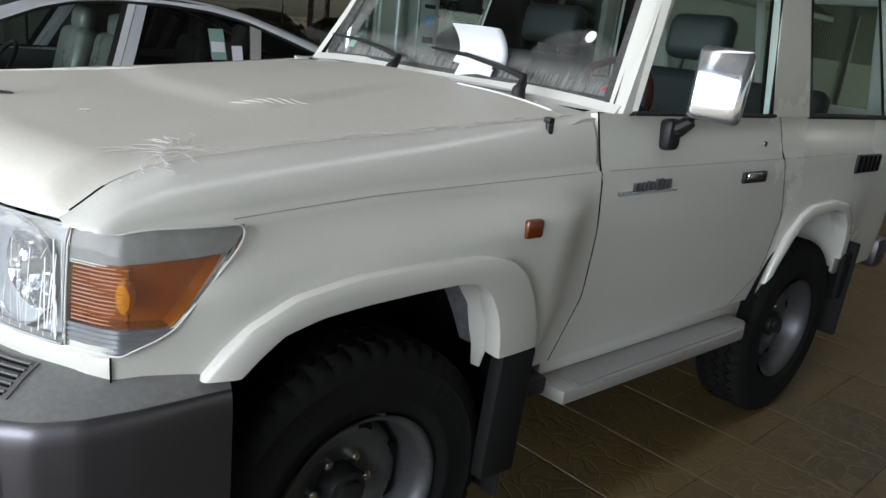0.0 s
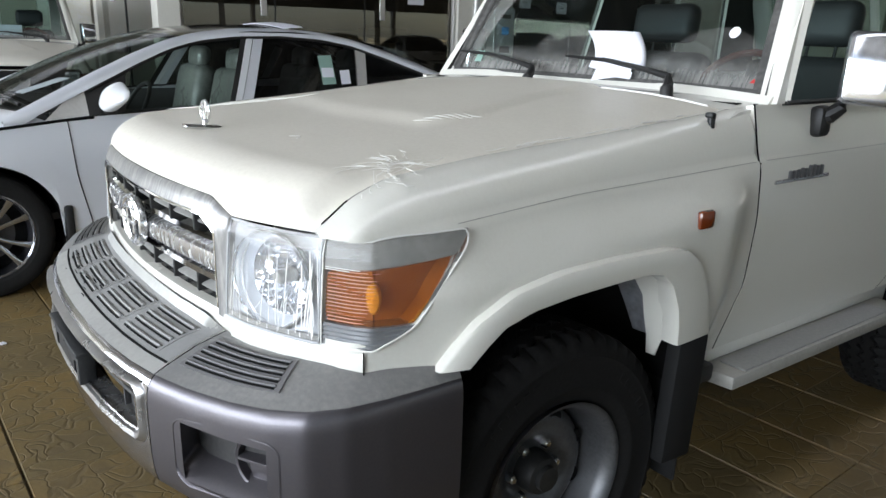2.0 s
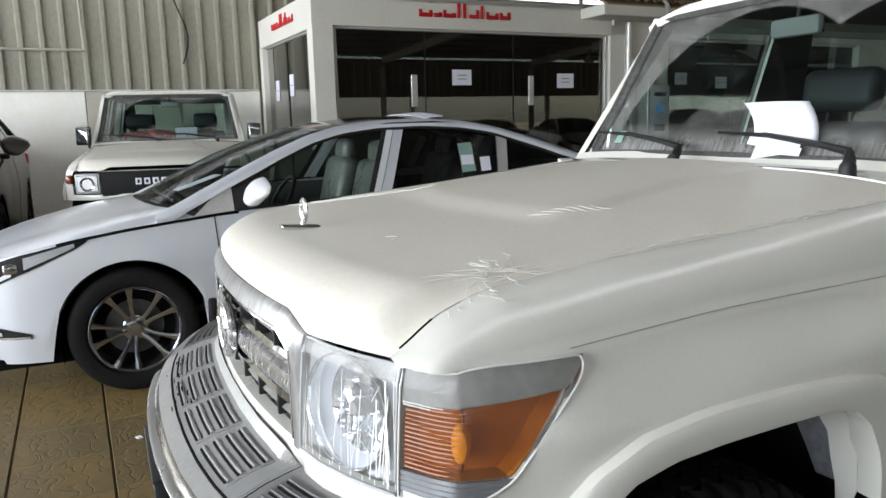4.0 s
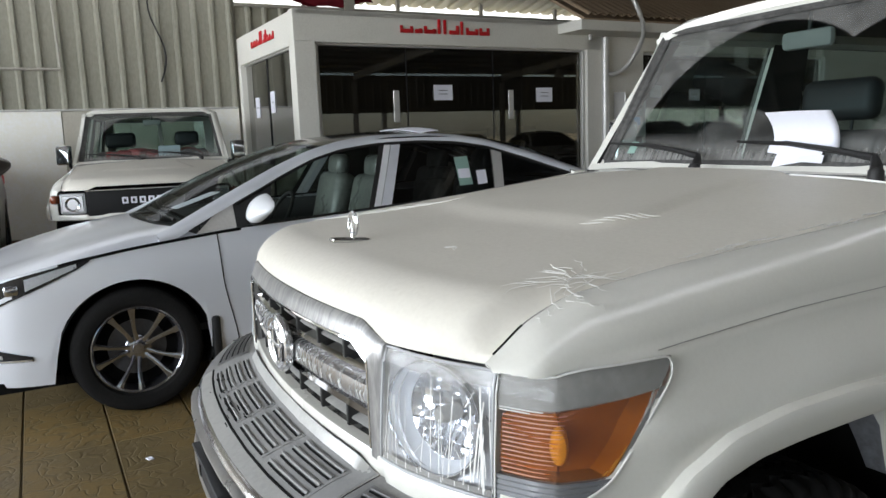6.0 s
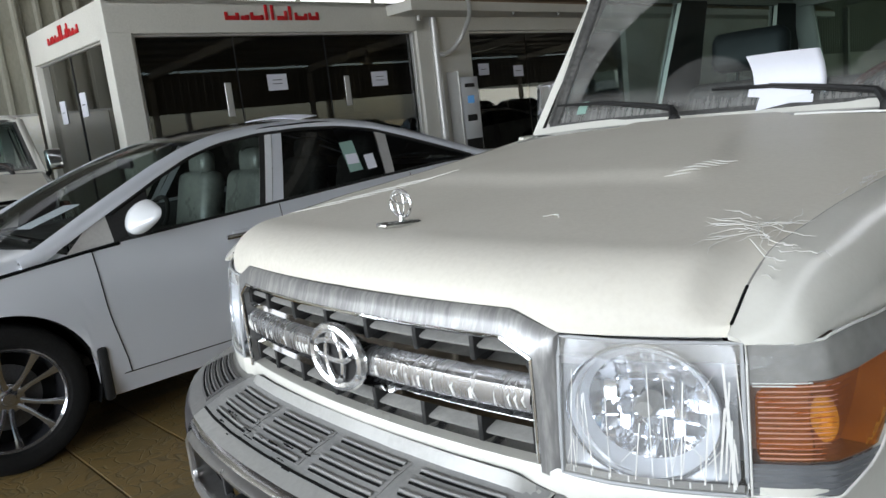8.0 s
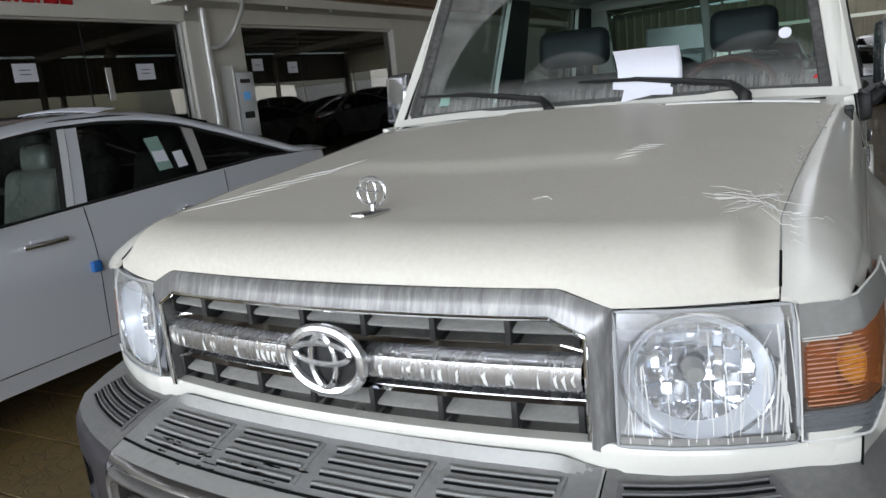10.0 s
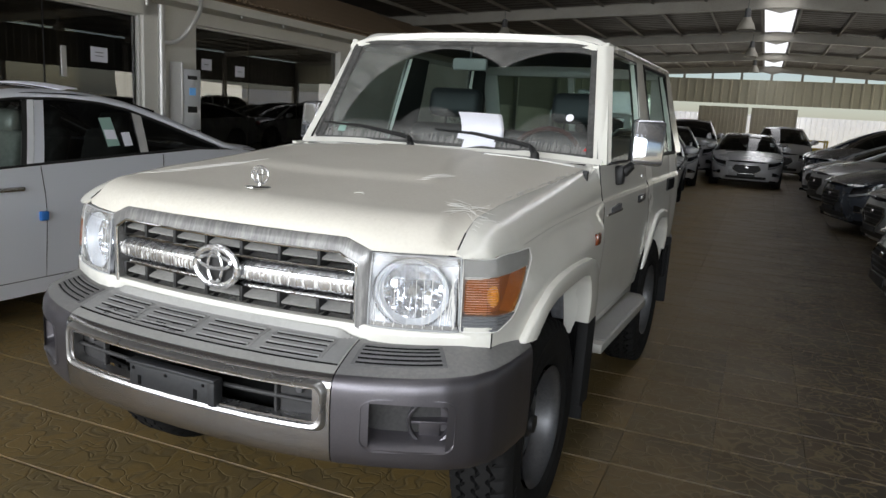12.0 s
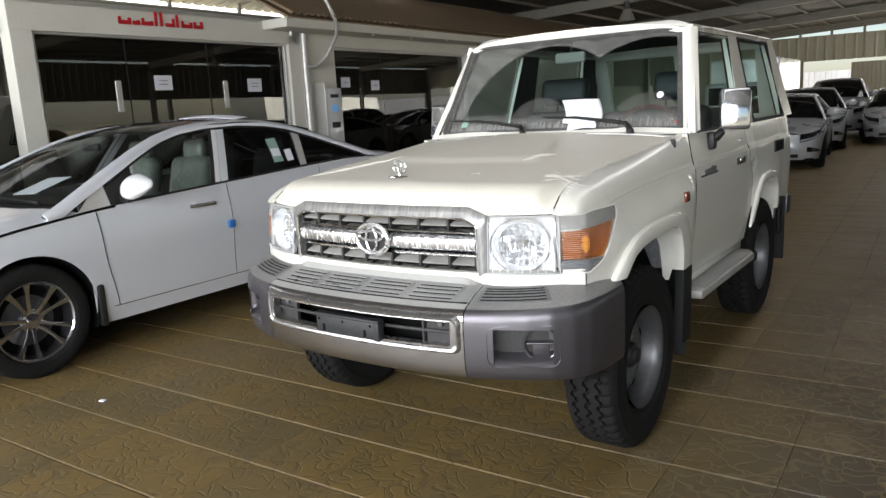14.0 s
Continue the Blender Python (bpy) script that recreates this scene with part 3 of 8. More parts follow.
def flare_mesh(contour, s, out=0.028):
    n = len(contour)
    rows = []
    t = span(0, n - 1, 44)
    cols = [curve([(i, c[k]) for i, c in enumerate(contour)]) for k in range(4)]
    for u in t:
        oy, oz, iy, iz = (c(u) for c in cols)
        row = []
        for f, d in ((0, -0.004), (0.015, 0.010), (0.05, out * 0.75), (0.15, out * 0.86), (0.5, out * 0.95), (0.9, out), (0.99, out - 0.001), (1.02, out - 0.012), (1.0, -0.02), (0.95, -0.05)):
            y, z = oy + (iy - oy) * f, oz + (iz - oz) * f
            row.append((side_x(y, z) + d, y, z))
        rows.append(row)
    return both(s, sheet(rows))


def door_mesh(s):
    rows = []
    for z in span(0.60, 1.165, 16) + [1.172, 1.180, 1.188] + span(1.20, 1.332, 6):
        a, b = door_front(z), door_rear(z)
        rows.append([(side_x(y, z) + 0.001, y, z) for y in span(a, b, 20)])
    return both(s, sheet(rows, -0.03))


def quarter_mesh(s):
    ys = sorted(set(span(1.80, 2.0, 6) + span(2.0, 2.25, 22) + span(2.25, 2.5, 8) + span(2.5, 2.72, 24) + span(2.72, 3.15, 8) + span(3.15, 3.34, 8)))
    rows = []
    for y in ys:
        row = []
        for z in span(rear_arch(y), 1.165, 16) + [1.178, 1.190, 1.21, 1.27, 1.335]:
            yy = y
            if y < 2.0:
                yy = 2.0 - (2.0 - y) / 0.2 * (2.0 - (door_rear(z) + 0.006))
            row.append((side_x(y, z), yy, z))
        rows.append(row)
    return both(s, sheet(rows, 0.012))


def upper(y, z, s=1, out=0.0):
    return (s * (side_z(z) + out), y, z)


def strip(outline, s, thick=0.035, n=10):
    """A pillar or rail of the upper body between a front edge and a rear edge, each ((y, z) low, (y, z) high)."""
    (a0, a1), (b0, b1) = outline
    rows = []
    for u in span(0, 1, n):
        p = (a0[0] + (a1[0] - a0[0]) * u, a0[1] + (a1[1] - a0[1]) * u)
        q = (b0[0] + (b1[0] - b0[0]) * u, b0[1] + (b1[1] - b0[1]) * u)
        rows.append([upper(p[0] + (q[0] - p[0]) * w, p[1] + (q[1] - p[1]) * w) for w in span(0, 1, 5)])
    return both(s, sheet(rows, -thick))


def screen_point(u, v):
    """On the windscreen: u from -1 to 1 across, v from 0 at the foot to 1 at the head."""
    x = u * (0.782 - 0.094 * v)
    return (x, 0.865 + 0.267 * v + 0.030 * u * u, 1.362 + 0.526 * v - 0.010 * u * u * (1 - v))


def windscreen_material():
    """Clear where the wipers sweep, dusty outside their arcs and near their pivots."""
    m = glass("wiped_windscreen", (0.56, 0.65, 0.64), 0.07, 0.0)
    nt = m.node_tree
    out = nt.nodes["Material Output"]
    last = out.inputs["Surface"].links[0].from_socket
    tc = node(m, "ShaderNodeTexCoord")
    dist = []
    for pivot in ((0.55, 0.87, 1.37), (-0.10, 0.86, 1.37)):
        d = node(m, "ShaderNodeVectorMath")
        d.operation = "DISTANCE"
        d.inputs[1].default_value = pivot
        wire(m, tc.outputs["Object"], d.inputs[0])
        dist.append(d.outputs["Value"])
    low = node(m, "ShaderNodeMath")
    low.operation = "MINIMUM"
    wire(m, dist[0], low.inputs[0])
    wire(m, dist[1], low.inputs[1])
    arcs = node(m, "ShaderNodeValToRGB")
    arcs.color_ramp.interpolation = "LINEAR"
    el = arcs.color_ramp.elements
    for _ in range(4):
        el.new(0.5)
    for e, (p, v) in zip(el, ((0.0, 0.20), (0.205, 0.16), (0.212, 0.0), (0.542, 0.0), (0.549, 0.42), (0.8, 0.36))):
        e.position, e.color = p, (v, v, v, 1)
    wire(m, low.outputs[0], arcs.inputs["Fac"])
    ns = node(m, "ShaderNodeTexNoise", Scale=14.0, Detail=8.0)
    wire(m, tc.outputs["Object"], ns.inputs["Vector"])
    mu = node(m, "ShaderNodeMath")
    mu.operation = "MULTIPLY"
    wire(m, arcs.outputs["Color"], mu.inputs[0])
    wire(m, ns.outputs["Fac"], mu.inputs[1])
    drip = node(m, "ShaderNodeTexNoise", Scale=1.0, Detail=5.0, Roughness=0.6)
    wire(m, coords(m, (95, 6, 6)), drip.inputs["Vector"])
    sep = node(m, "ShaderNodeSeparateXYZ")
    wire(m, tc.outputs["Object"], sep.inputs[0])
    foot = node(m, "ShaderNodeMapRange")
    foot.inputs["From Min"].default_value, foot.inputs["From Max"].default_value = 1.385, 1.475
    foot.inputs["To Min"].default_value, foot.inputs["To Max"].default_value = 0.75, 0.0
    wire(m, sep.outputs["Z"], foot.inputs["Value"])
    fall = node(m, "ShaderNodeMath")
    fall.operation = "MULTIPLY"
    wire(m, foot.outputs[0], fall.inputs[0])
    wire(m, drip.outputs["Fac"], fall.inputs[1])
    more = node(m, "ShaderNodeMath")
    more.operation = "MAXIMUM"
    wire(m, fall.outputs[0], more.inputs[0])
    wire(m, mu.outputs[0], more.inputs[1])
    mu = more
    dusty = node(m, "ShaderNodeBsdfDiffuse", Color=(0.50, 0.49, 0.46, 1))
    mx = node(m, "ShaderNodeMixShader")
    wire(m, mu.outputs[0], mx.inputs["Fac"])
    wire(m, last, mx.inputs[1])
    wire(m, dusty.outputs[0], mx.inputs[2])
    wire(m, mx.outputs[0], out.inputs["Surface"])
    return m


def tyre_mesh(r, w, n=192):
    """A tyre round the x axis, tread with zigzag grooves; w its width."""
    bm = bmesh.new()
    rings = []
    half = w / 2
    cross = [(-half * 0.80, r * 0.56, 0), (-half * 0.93, r * 0.62, 0), (-half * 0.98, r * 0.66, 0), (-half * 1.00, r * 0.675, 0), (-half * 0.985, r * 0.69, 0), (-half, r * 0.78, 0), (-half * 0.985, r * 0.855, 0), (-half * 1.005, r * 0.87, 0), (-half * 0.98, r * 0.885, 0), (-half * 0.96, r * 0.91, 0), (-half * 0.88, r * 0.965, 0), (-half * 0.80, r * 0.985, 0)]
    tread = []
    lines = [-0.48, 0.0, 0.48]
    for g in lines:
        tread += [(g - 0.075, 1.0, 1), (g - 0.055, 0.955, 1), (g + 0.055, 0.955, 1), (g + 0.075, 1.0, 1)]
    body = [(x, rr, 0) for x, rr, _ in cross] + [(half * a, r * b, z) for a, b, z in tread] + [(-x, rr, 0) for x, rr, _ in reversed(cross)]
    for k in range(n):
        a = k * math.tau / n
        zig = (0.070 * half) * (1 if (k // 2) % 2 else -1)
        notch = 0.014 if k % 4 == 0 else 0.0
        ring = []
        for i, (x, rr, z) in enumerate(body):
            if i in (10, 11, len(body) - 11, len(body) - 12):
                rr -= notch
            ring.append(bm.verts.new((x + zig * z, rr * math.cos(a), rr * math.sin(a))))
        rings.append(ring)
    for p, q in zip(rings, rings[1:] + rings[:1]):
        for i in range(len(body) - 1):
            bm.faces.new((p[i], p[i + 1], q[i + 1], q[i]))
    return bm


def steel_wheel(car, x, y, z, s, cache={}):
    """A steel wheel with its tyre, outer face towards s."""
    if not cache:
        cache["mark"] = mesh_of(box((0.1125, 0, 0.322), (0.003, 0.015, 0.022)), "sidewall_mark", RUBBER, 40)
        cache["tyre"] = mesh_of(tyre_mesh(0.405, 0.225), "tyre", RUBBER, 40)
        cache["rim"] = mesh_of(lathe([(0.10, 0.222), (0.104, 0.228), (0.100, 0.222), (0.088, 0.208), (0.060, 0.200), (0.010, 0.192), (-0.012, 0.186), (-0.004, 0.176), (0.016, 0.165), (0.026, 0.145), (0.022, 0.120), (0.004, 0.098), (-0.004, 0.080), (-0.004, 0.0)], 64), "rim", STEEL, 50)
        cache["hub"] = mesh_of(lathe([(-0.004, 0.058), (0.040, 0.056), (0.052, 0.050), (0.056, 0.035), (0.070, 0.033), (0.074, 0.0)], 32), "hub", BLACK, 40)
        cache["nut"] = mesh_of(join(*[lathe([(0, 0.0135), (0.022, 0.013), (0.026, 0.008), (0.026, 0)], 6)]), "wheel_nut", CHROME, 40)
        holes = [moved(lathe([(0.0, 0.026), (0.008, 0.022), (0.006, 0.0)], 16), pose(0.014, 0, 0)) for _ in range(1)]
        cache["hole"] = mesh_of(join(*holes), "vent_hole", GAP, 40)
        cache["drum"] = mesh_of(lathe([(-0.10, 0.0), (-0.10, 0.18), (0.0, 0.18), (0.0, 0.17)], 32), "brake_drum", GAP, 40)
    wheel = new("wheel", cache["rim"])
    wheel.parent = car
    wheel["label"] = "grey steel rim"
    wheel.matrix_basis = pose(x, y, z, 0, 0, 0 if s > 0 else 180)
    for k, (nm, mat) in enumerate((("tyre", "tyre"), ("hub", "hub"), ("brake_drum", "drum"))):
        o = new(nm, cache[mat])
        o.parent = wheel
    rng = random.Random(17)
    for k in range(28):
        o = new("sidewall_mark", cache["mark"])
        o.parent = wheel
        o.matrix_basis = Matrix.Rotation(radians((20, 110, 200, 290)[k // 7] + 5.2 * (k % 7)), 4, "X") @ Matrix.Diagonal((1, rng.uniform(0.7, 1.3), 1, 1))
    for k in range(6):
        a = k * math.tau / 6
        o = new("wheel_nut", cache["nut"])
        o.parent = wheel
        o.matrix_basis = pose(-0.002, 0.078 * math.cos(a), 0.078 * math.sin(a))
    for k in range(8):
        a = (k + 0.5) * math.tau / 8
        o = new("vent_hole", cache["hole"])
        o.parent = wheel
        o.matrix_basis = pose(0.0, 0.150 * math.cos(a), 0.150 * math.sin(a))
    return wheel


def ring_path(w, h, r, n=8):
    """A rounded rectangle as (x, z) points."""
    out = []
    for cx, cz, a0 in ((w / 2 - r, h / 2 - r, 0), (-w / 2 + r, h / 2 - r, 90), (-w / 2 + r, -h / 2 + r, 180), (w / 2 - r, -h / 2 + r, 270)):
        out += [(cx + r * math.cos(radians(a0 + 90 * k / n)), cz + r * math.sin(radians(a0 + 90 * k / n))) for k in range(n + 1)]
    return out


bump_out = [(0, -0.942), (0.15, -0.939), (0.30, -0.928), (0.42, -0.911), (0.52, -0.888), (0.634, -0.848), (0.738, -0.799), (0.814, -0.752), (0.873, -0.694), (0.907, -0.622), (0.922, -0.54), (0.928, -0.45), (0.930, -0.36)]
bump_in = [(0, -0.735), (0.15, -0.733), (0.30, -0.725), (0.42, -0.712), (0.50, -0.70), (0.585, -0.68), (0.66, -0.655), (0.72, -0.625), (0.77, -0.59), (0.81, -0.55), (0.835, -0.50), (0.85, -0.43), (0.86, -0.36)]
bo_x = curve([(i, p[0]) for i, p in enumerate(bump_out)])
bo_y = smooth([(i, p[1]) for i, p in enumerate(bump_out)], 300)
bi_x = curve([(i, p[0]) for i, p in enumerate(bump_in)])
bi_y = curve([(i, p[1]) for i, p in enumerate(bump_in)])
BUMP_SECTION = [(1.0, 0.852), (0.86, 0.846), (0.6, 0.834), (0.25, 0.808), (0.11, 0.796), (0.06, 0.786), (0.022, 0.772), (0.006, 0.752), (0.0, 0.73), (0.0, 0.70), (0.0, 0.66), (0.004, 0.625), (0.014, 0.595), (0.03, 0.57), (0.06, 0.548), (0.12, 0.535), (0.5, 0.535)]


def bump_point(u, k):
    f, z = BUMP_SECTION[k]
    ox, oy, ix, iy = bo_x(u), bo_y(u), bi_x(u), bi_y(u)
    end = step(4, 12, u)
    z = z + (0.02 * end if z > 0.75 else -0.015 * end) + (0.024 * (1 - step(3.0, 4.0, u)) if f > 0.9 else 0.0)
    if f > 0.9:
        iy -= 0.012 * (1 - step(3.0, 4.0, u))
    return Vector((ox + (ix - ox) * f, oy + (iy - oy) * f, z))


def top_on_bumper(x, f):
    """A point on the bumper's upper face: x across, f from its front edge (0) to the body (1)."""
    u = float(np.interp(abs(x), [bo_x(i / 10) for i in range(121)], [i / 10 for i in range(121)]))
    ox, oy, ix, iy = bo_x(u), bo_y(u), bi_x(u), bi_y(u)
    g = 0.12 + 0.86 * f
    z = float(np.interp(g, [0.11, 0.25, 0.6, 1.0], [0.796, 0.808, 0.834, 0.852])) + 0.02 * step(4, 12, u)
    z += 0.024 * max(0.0, (g - 0.86) / 0.14) * (1 - step(3.0, 4.0, u))
    return Vector(((ox + (ix - ox) * g) * (1 if x >= 0 else -1), oy + (iy - oy) * g, z))


def car_bumper(car):
    us = span(0, 4, 25)
    rows = [[bump_point(u, k) for k in range(len(BUMP_SECTION))] for u in us]
    rows = [[Vector((-p.x, p.y, p.z)) for p in r] for r in rows[:0:-1]] + rows
    bm = sheet(rows)
    hole = [f for f in bm.faces if f.calc_center_median().y < -0.83 and abs(f.calc_center_median().x) < 0.478 and 0.665 < f.calc_center_median().z < 0.748]
    bmesh.ops.delete(bm, geom=hole, context="FACES")
    bumper = part("front_bumper", bm, BUMPER_CHROME, car, "chrome-faced bumper with grey ends and a dusty ribbed top")
    part("bumper_top", sheet([[p + Vector((0, 0, 0.0025)) for p in r[:5]] for r in rows]), BUMPER_TOP, bumper, "dusty film-covered top of the bumper")
    for s in (1, -1):
        us = span(4.03, 12, 46)
        rows = [[bump_point(u, k) for k in range(len(BUMP_SECTION))] for u in us]
        bm = sheet(rows)
        hole = [f for f in bm.faces if 0.625 < f.calc_center_median().x < 0.820 and 0.600 < f.calc_center_median().z < 0.728 and f.calc_center_median().y < -0.66]
        bmesh.ops.delete(bm, geom=hole, context="FACES")
        end = part("bumper_end", both(s, bm), BUMPER, bumper)
        part("end_top", both(s, sheet([[p + Vector((0, 0, 0.0020)) for p in r[:5]] for r in rows])), END_DUST, end, "dusty top of the bumper end")
        part("bumper_seam", both(s, sheet([[bump_point(4.0, k) + Vector((0, d, 0)) for k in range(4, 16)] for d in (0.004, 0.05)])), GAP, bumper)
        # deep recess with a sloping floor and the blanking cover of the fog lamp
        def rec(a, z, d):
            u = 6.03 + 1.26 * a
            lift = 0.030 * d / 0.062 * step(0.02, -0.06, z)
            return Vector((bo_x(u), bo_y(u), 0.664 + z + lift)) - Vector((0.52, -0.85, 0)) * d
        loops = []
        for w, hh, r, d in ((2.14, 0.160, 0.034, -0.0010), (2.08, 0.154, 0.032, -0.0016), (2.02, 0.147, 0.030, 0.003), (1.97, 0.138, 0.028, 0.030), (1.92, 0.130, 0.026, 0.064)):
            ring = [(x * w / 0.20, z) for x, z in ring_path(0.20, hh, r)]
            loops.append([rec(x, z, d) for x, z in ring])
        part("fog_lamp_recess", both(s, sheet([[lp[i % len(lp)] for lp in loops] for i in range(len(loops[0]) + 1)])), BUMPER, bumper)
        # bumper-coloured back made darker, with the recess's shade in its colour
        part("recess_shade", both(s, sheet([[rec(a, z, 0.062) for z in (-0.08, 0.08)] for a in span(-1, 1, 7)])), INTAKE_GREY, bumper)
        c = Vector((0.754, -0.728, 0.662))
        turn = pose(0, 0, 0, 0, 0, -62)
        cover = moved(lathe([(-0.04, 0.066), (0.010, 0.066), (0.015, 0.062), (0.013, 0.057), (-0.012, 0.054), (-0.014, 0.0)], 40), turn)
        fin = moved(prism([(-0.016, -0.052), (0.016, -0.054), (0.016, 0.054), (-0.016, 0.052)], 0.008, 0.002), turn @ pose(0, 0, 0.0, 0, 6, 0))
        hump = moved(prism([(-0.016, 0.0), (0.012, 0.0), (0.004, -0.040), (-0.016, -0.052)], 0.060, 0.004), turn @ pose(0, 0.030, 0.0, 90, 0, 0))
        part("fog_lamp_cover", both(s, moved(join(cover, fin, hump), Matrix.Translation(c))), BUMPER, bumper, "round blanking cover with a grip fin")
    # tread field on the top: grey field, groove in front of it, pads of ribs
    field = sheet([[top_on_bumper(x, f) + Vector((0, 0, 0.0040)) for f in span(0.20, 0.92, 8) + [1.0]] for x in span(-0.515, 0.515, 25)])
    part("tread_field", field, TREAD_GREY, bumper, "dusty grey tread field")
    part("tread_groove", tube([top_on_bumper(x, 0.19) + Vector((0, 0, 0.0025)) for x in span(-0.515, 0.515, 25)], 0.0035, 5), GAP, bumper)
    pads = [(-0.455, -0.245), (-0.222, -0.012), (0.012, 0.222), (0.245, 0.455), (0.55, 0.82), (-0.82, -0.55)]
    for a, b in pads:
        end = 0.03 if abs(a + b) > 1 else 0.0
        po = part("tread_pad", sheet([[top_on_bumper(x, f) + Vector((0, 0, 0.0055)) for f in span(0.26 - end, 0.84, 10)] for x in span(a, b, 8)], 0.003), TREAD_END if end else TREAD_GREY, bumper)
        for f in span(0.32, 0.78, 4 + (end > 0)):
            path = [top_on_bumper(x, f) + Vector((0, 0, 0.0060)) for x in span(a + 0.010, b - 0.010, 6)]
            part("tread_rib", tube(path, 0.0030 if end else 0.0042, 6), TREAD_END if end else TREAD_GREY, po)
            path = [top_on_bumper(x, f - 0.040) + Vector((0, 0, 0.0050)) for x in span(a + 0.012, b - 0.012, 6)]
            part("rib_groove", tube(path, 0.0032, 4), GAP, po)
    rng = random.Random(21)
    for k in range(26):
        x, f = rng.uniform(-0.40, 0.00), rng.uniform(0.10, 0.42)
        ln, w = rng.uniform(0.010, 0.045), rng.uniform(0.004, 0.016)
        rows = [[top_on_bumper(x + ln * (q - 0.5), f + e * w * rng.uniform(0.3, 1.2)) + Vector((0, 0, 0.0120)) for e in (-1, 1)] for q in span(0, 1, 5)]
        part("dirt_flake", sheet(rows), GAP, bumper)
    # opening with bars, its bright frame and the plate holder
    back = sheet([[(x, -0.82 + 0.06 * (x / 0.45) ** 2, z) for z in (0.62, 0.78)] for x in span(-0.50, 0.50, 9)])
    part("intake_back", back, GAP, bumper)
    for s in (1, -1):
        part("intake_side", both(s, sheet([[(0.495, y, z) for z in (0.62, 0.78)] for y in (-0.89, -0.77)])), GAP, bumper)

    def face_y(x):
        return float(np.interp(abs(x), [p[0] for p in bump_out], [p[1] for p in bump_out]))

    def dense(pts):
        out = []
        for (x0, z0), (x1, z1) in zip(pts, pts[1:] + pts[:1]):
            n = 26 if abs(x1 - x0) > 0.3 else (4 if abs(z1 - z0) > 0.03 else 1)
            out += [(x0 + (x1 - x0) * k / n, z0 + (z1 - z0) * k / n) for k in range(n)]
        return out

    steps = ((1.026, 0.150, 0.030, 0.006), (1.018, 0.142, 0.030, -0.005), (1.004, 0.128, 0.030, -0.011), (0.988, 0.110, 0.028, -0.007), (0.974, 0.098, 0.026, 0.006), (0.966, 0.093, 0.025, 0.045))
    loops = [[(x, face_y(x) + d + 0.10 * max(0.0, z - 0.045), 0.705 + z) for x, z in dense(ring_path(w, hh, r))] for w, hh, r, d in steps]
    part("bright_frame", sheet([[lp[i % len(lp)] for lp in loops] for i in range(len(loops[0]) + 1)]), FRAME_CHROME, bumper, "chrome surround of the lower intake")
    part("intake_bar", tube([(x, -0.905 + 0.16 * x * x, 0.704) for x in span(-0.475, 0.475, 11)], 0.007), INTAKE_GREY, bumper)
    for s in (1, -1):
        part("intake_post", box((s * 0.34, -0.882, 0.703), (0.010, 0.02, 0.10), 0.003), INTAKE_GREY, bumper)
        part("side_plate", box((s * 0.415, -0.858, 0.703), (0.14, 0.012, 0.10), 0.003, 1, pose(0, 0, 0, 0, 0, s * 13)), INTAKE_GREY, bumper)
        part("bracket_bolt", moved(lathe([(0, 0.013), (0.01, 0.011), (0.01, 0)], 12), pose(s * 0.41, -0.868, 0.733, 0, 0, -90)), STEEL, bumper)
    holder = part("plate_holder", join(box((0, -0.930, 0.686), (0.335, 0.036, 0.074), 0.006), box((0, -0.938, 0.727), (0.345, 0.040, 0.012), 0.004), box((0.158, -0.935, 0.690), (0.026, 0.040, 0.082), 0.005)), PLATE_GREY, bumper, "empty dark grey number plate holder")
    for x in (-0.125, 0.095):
        part("slot", box((x, -0.9485, 0.672), (0.013, 0.004, 0.030), 0.0015), GAP, holder)
    for x in (-0.15, -0.02, 0.125):
        part("rivet", moved(lathe([(0, 0.006), (0.003, 0.005), (0.003, 0)], 10), pose(x, -0.9478, 0.706, 0, 0, -90)), GAP, holder)


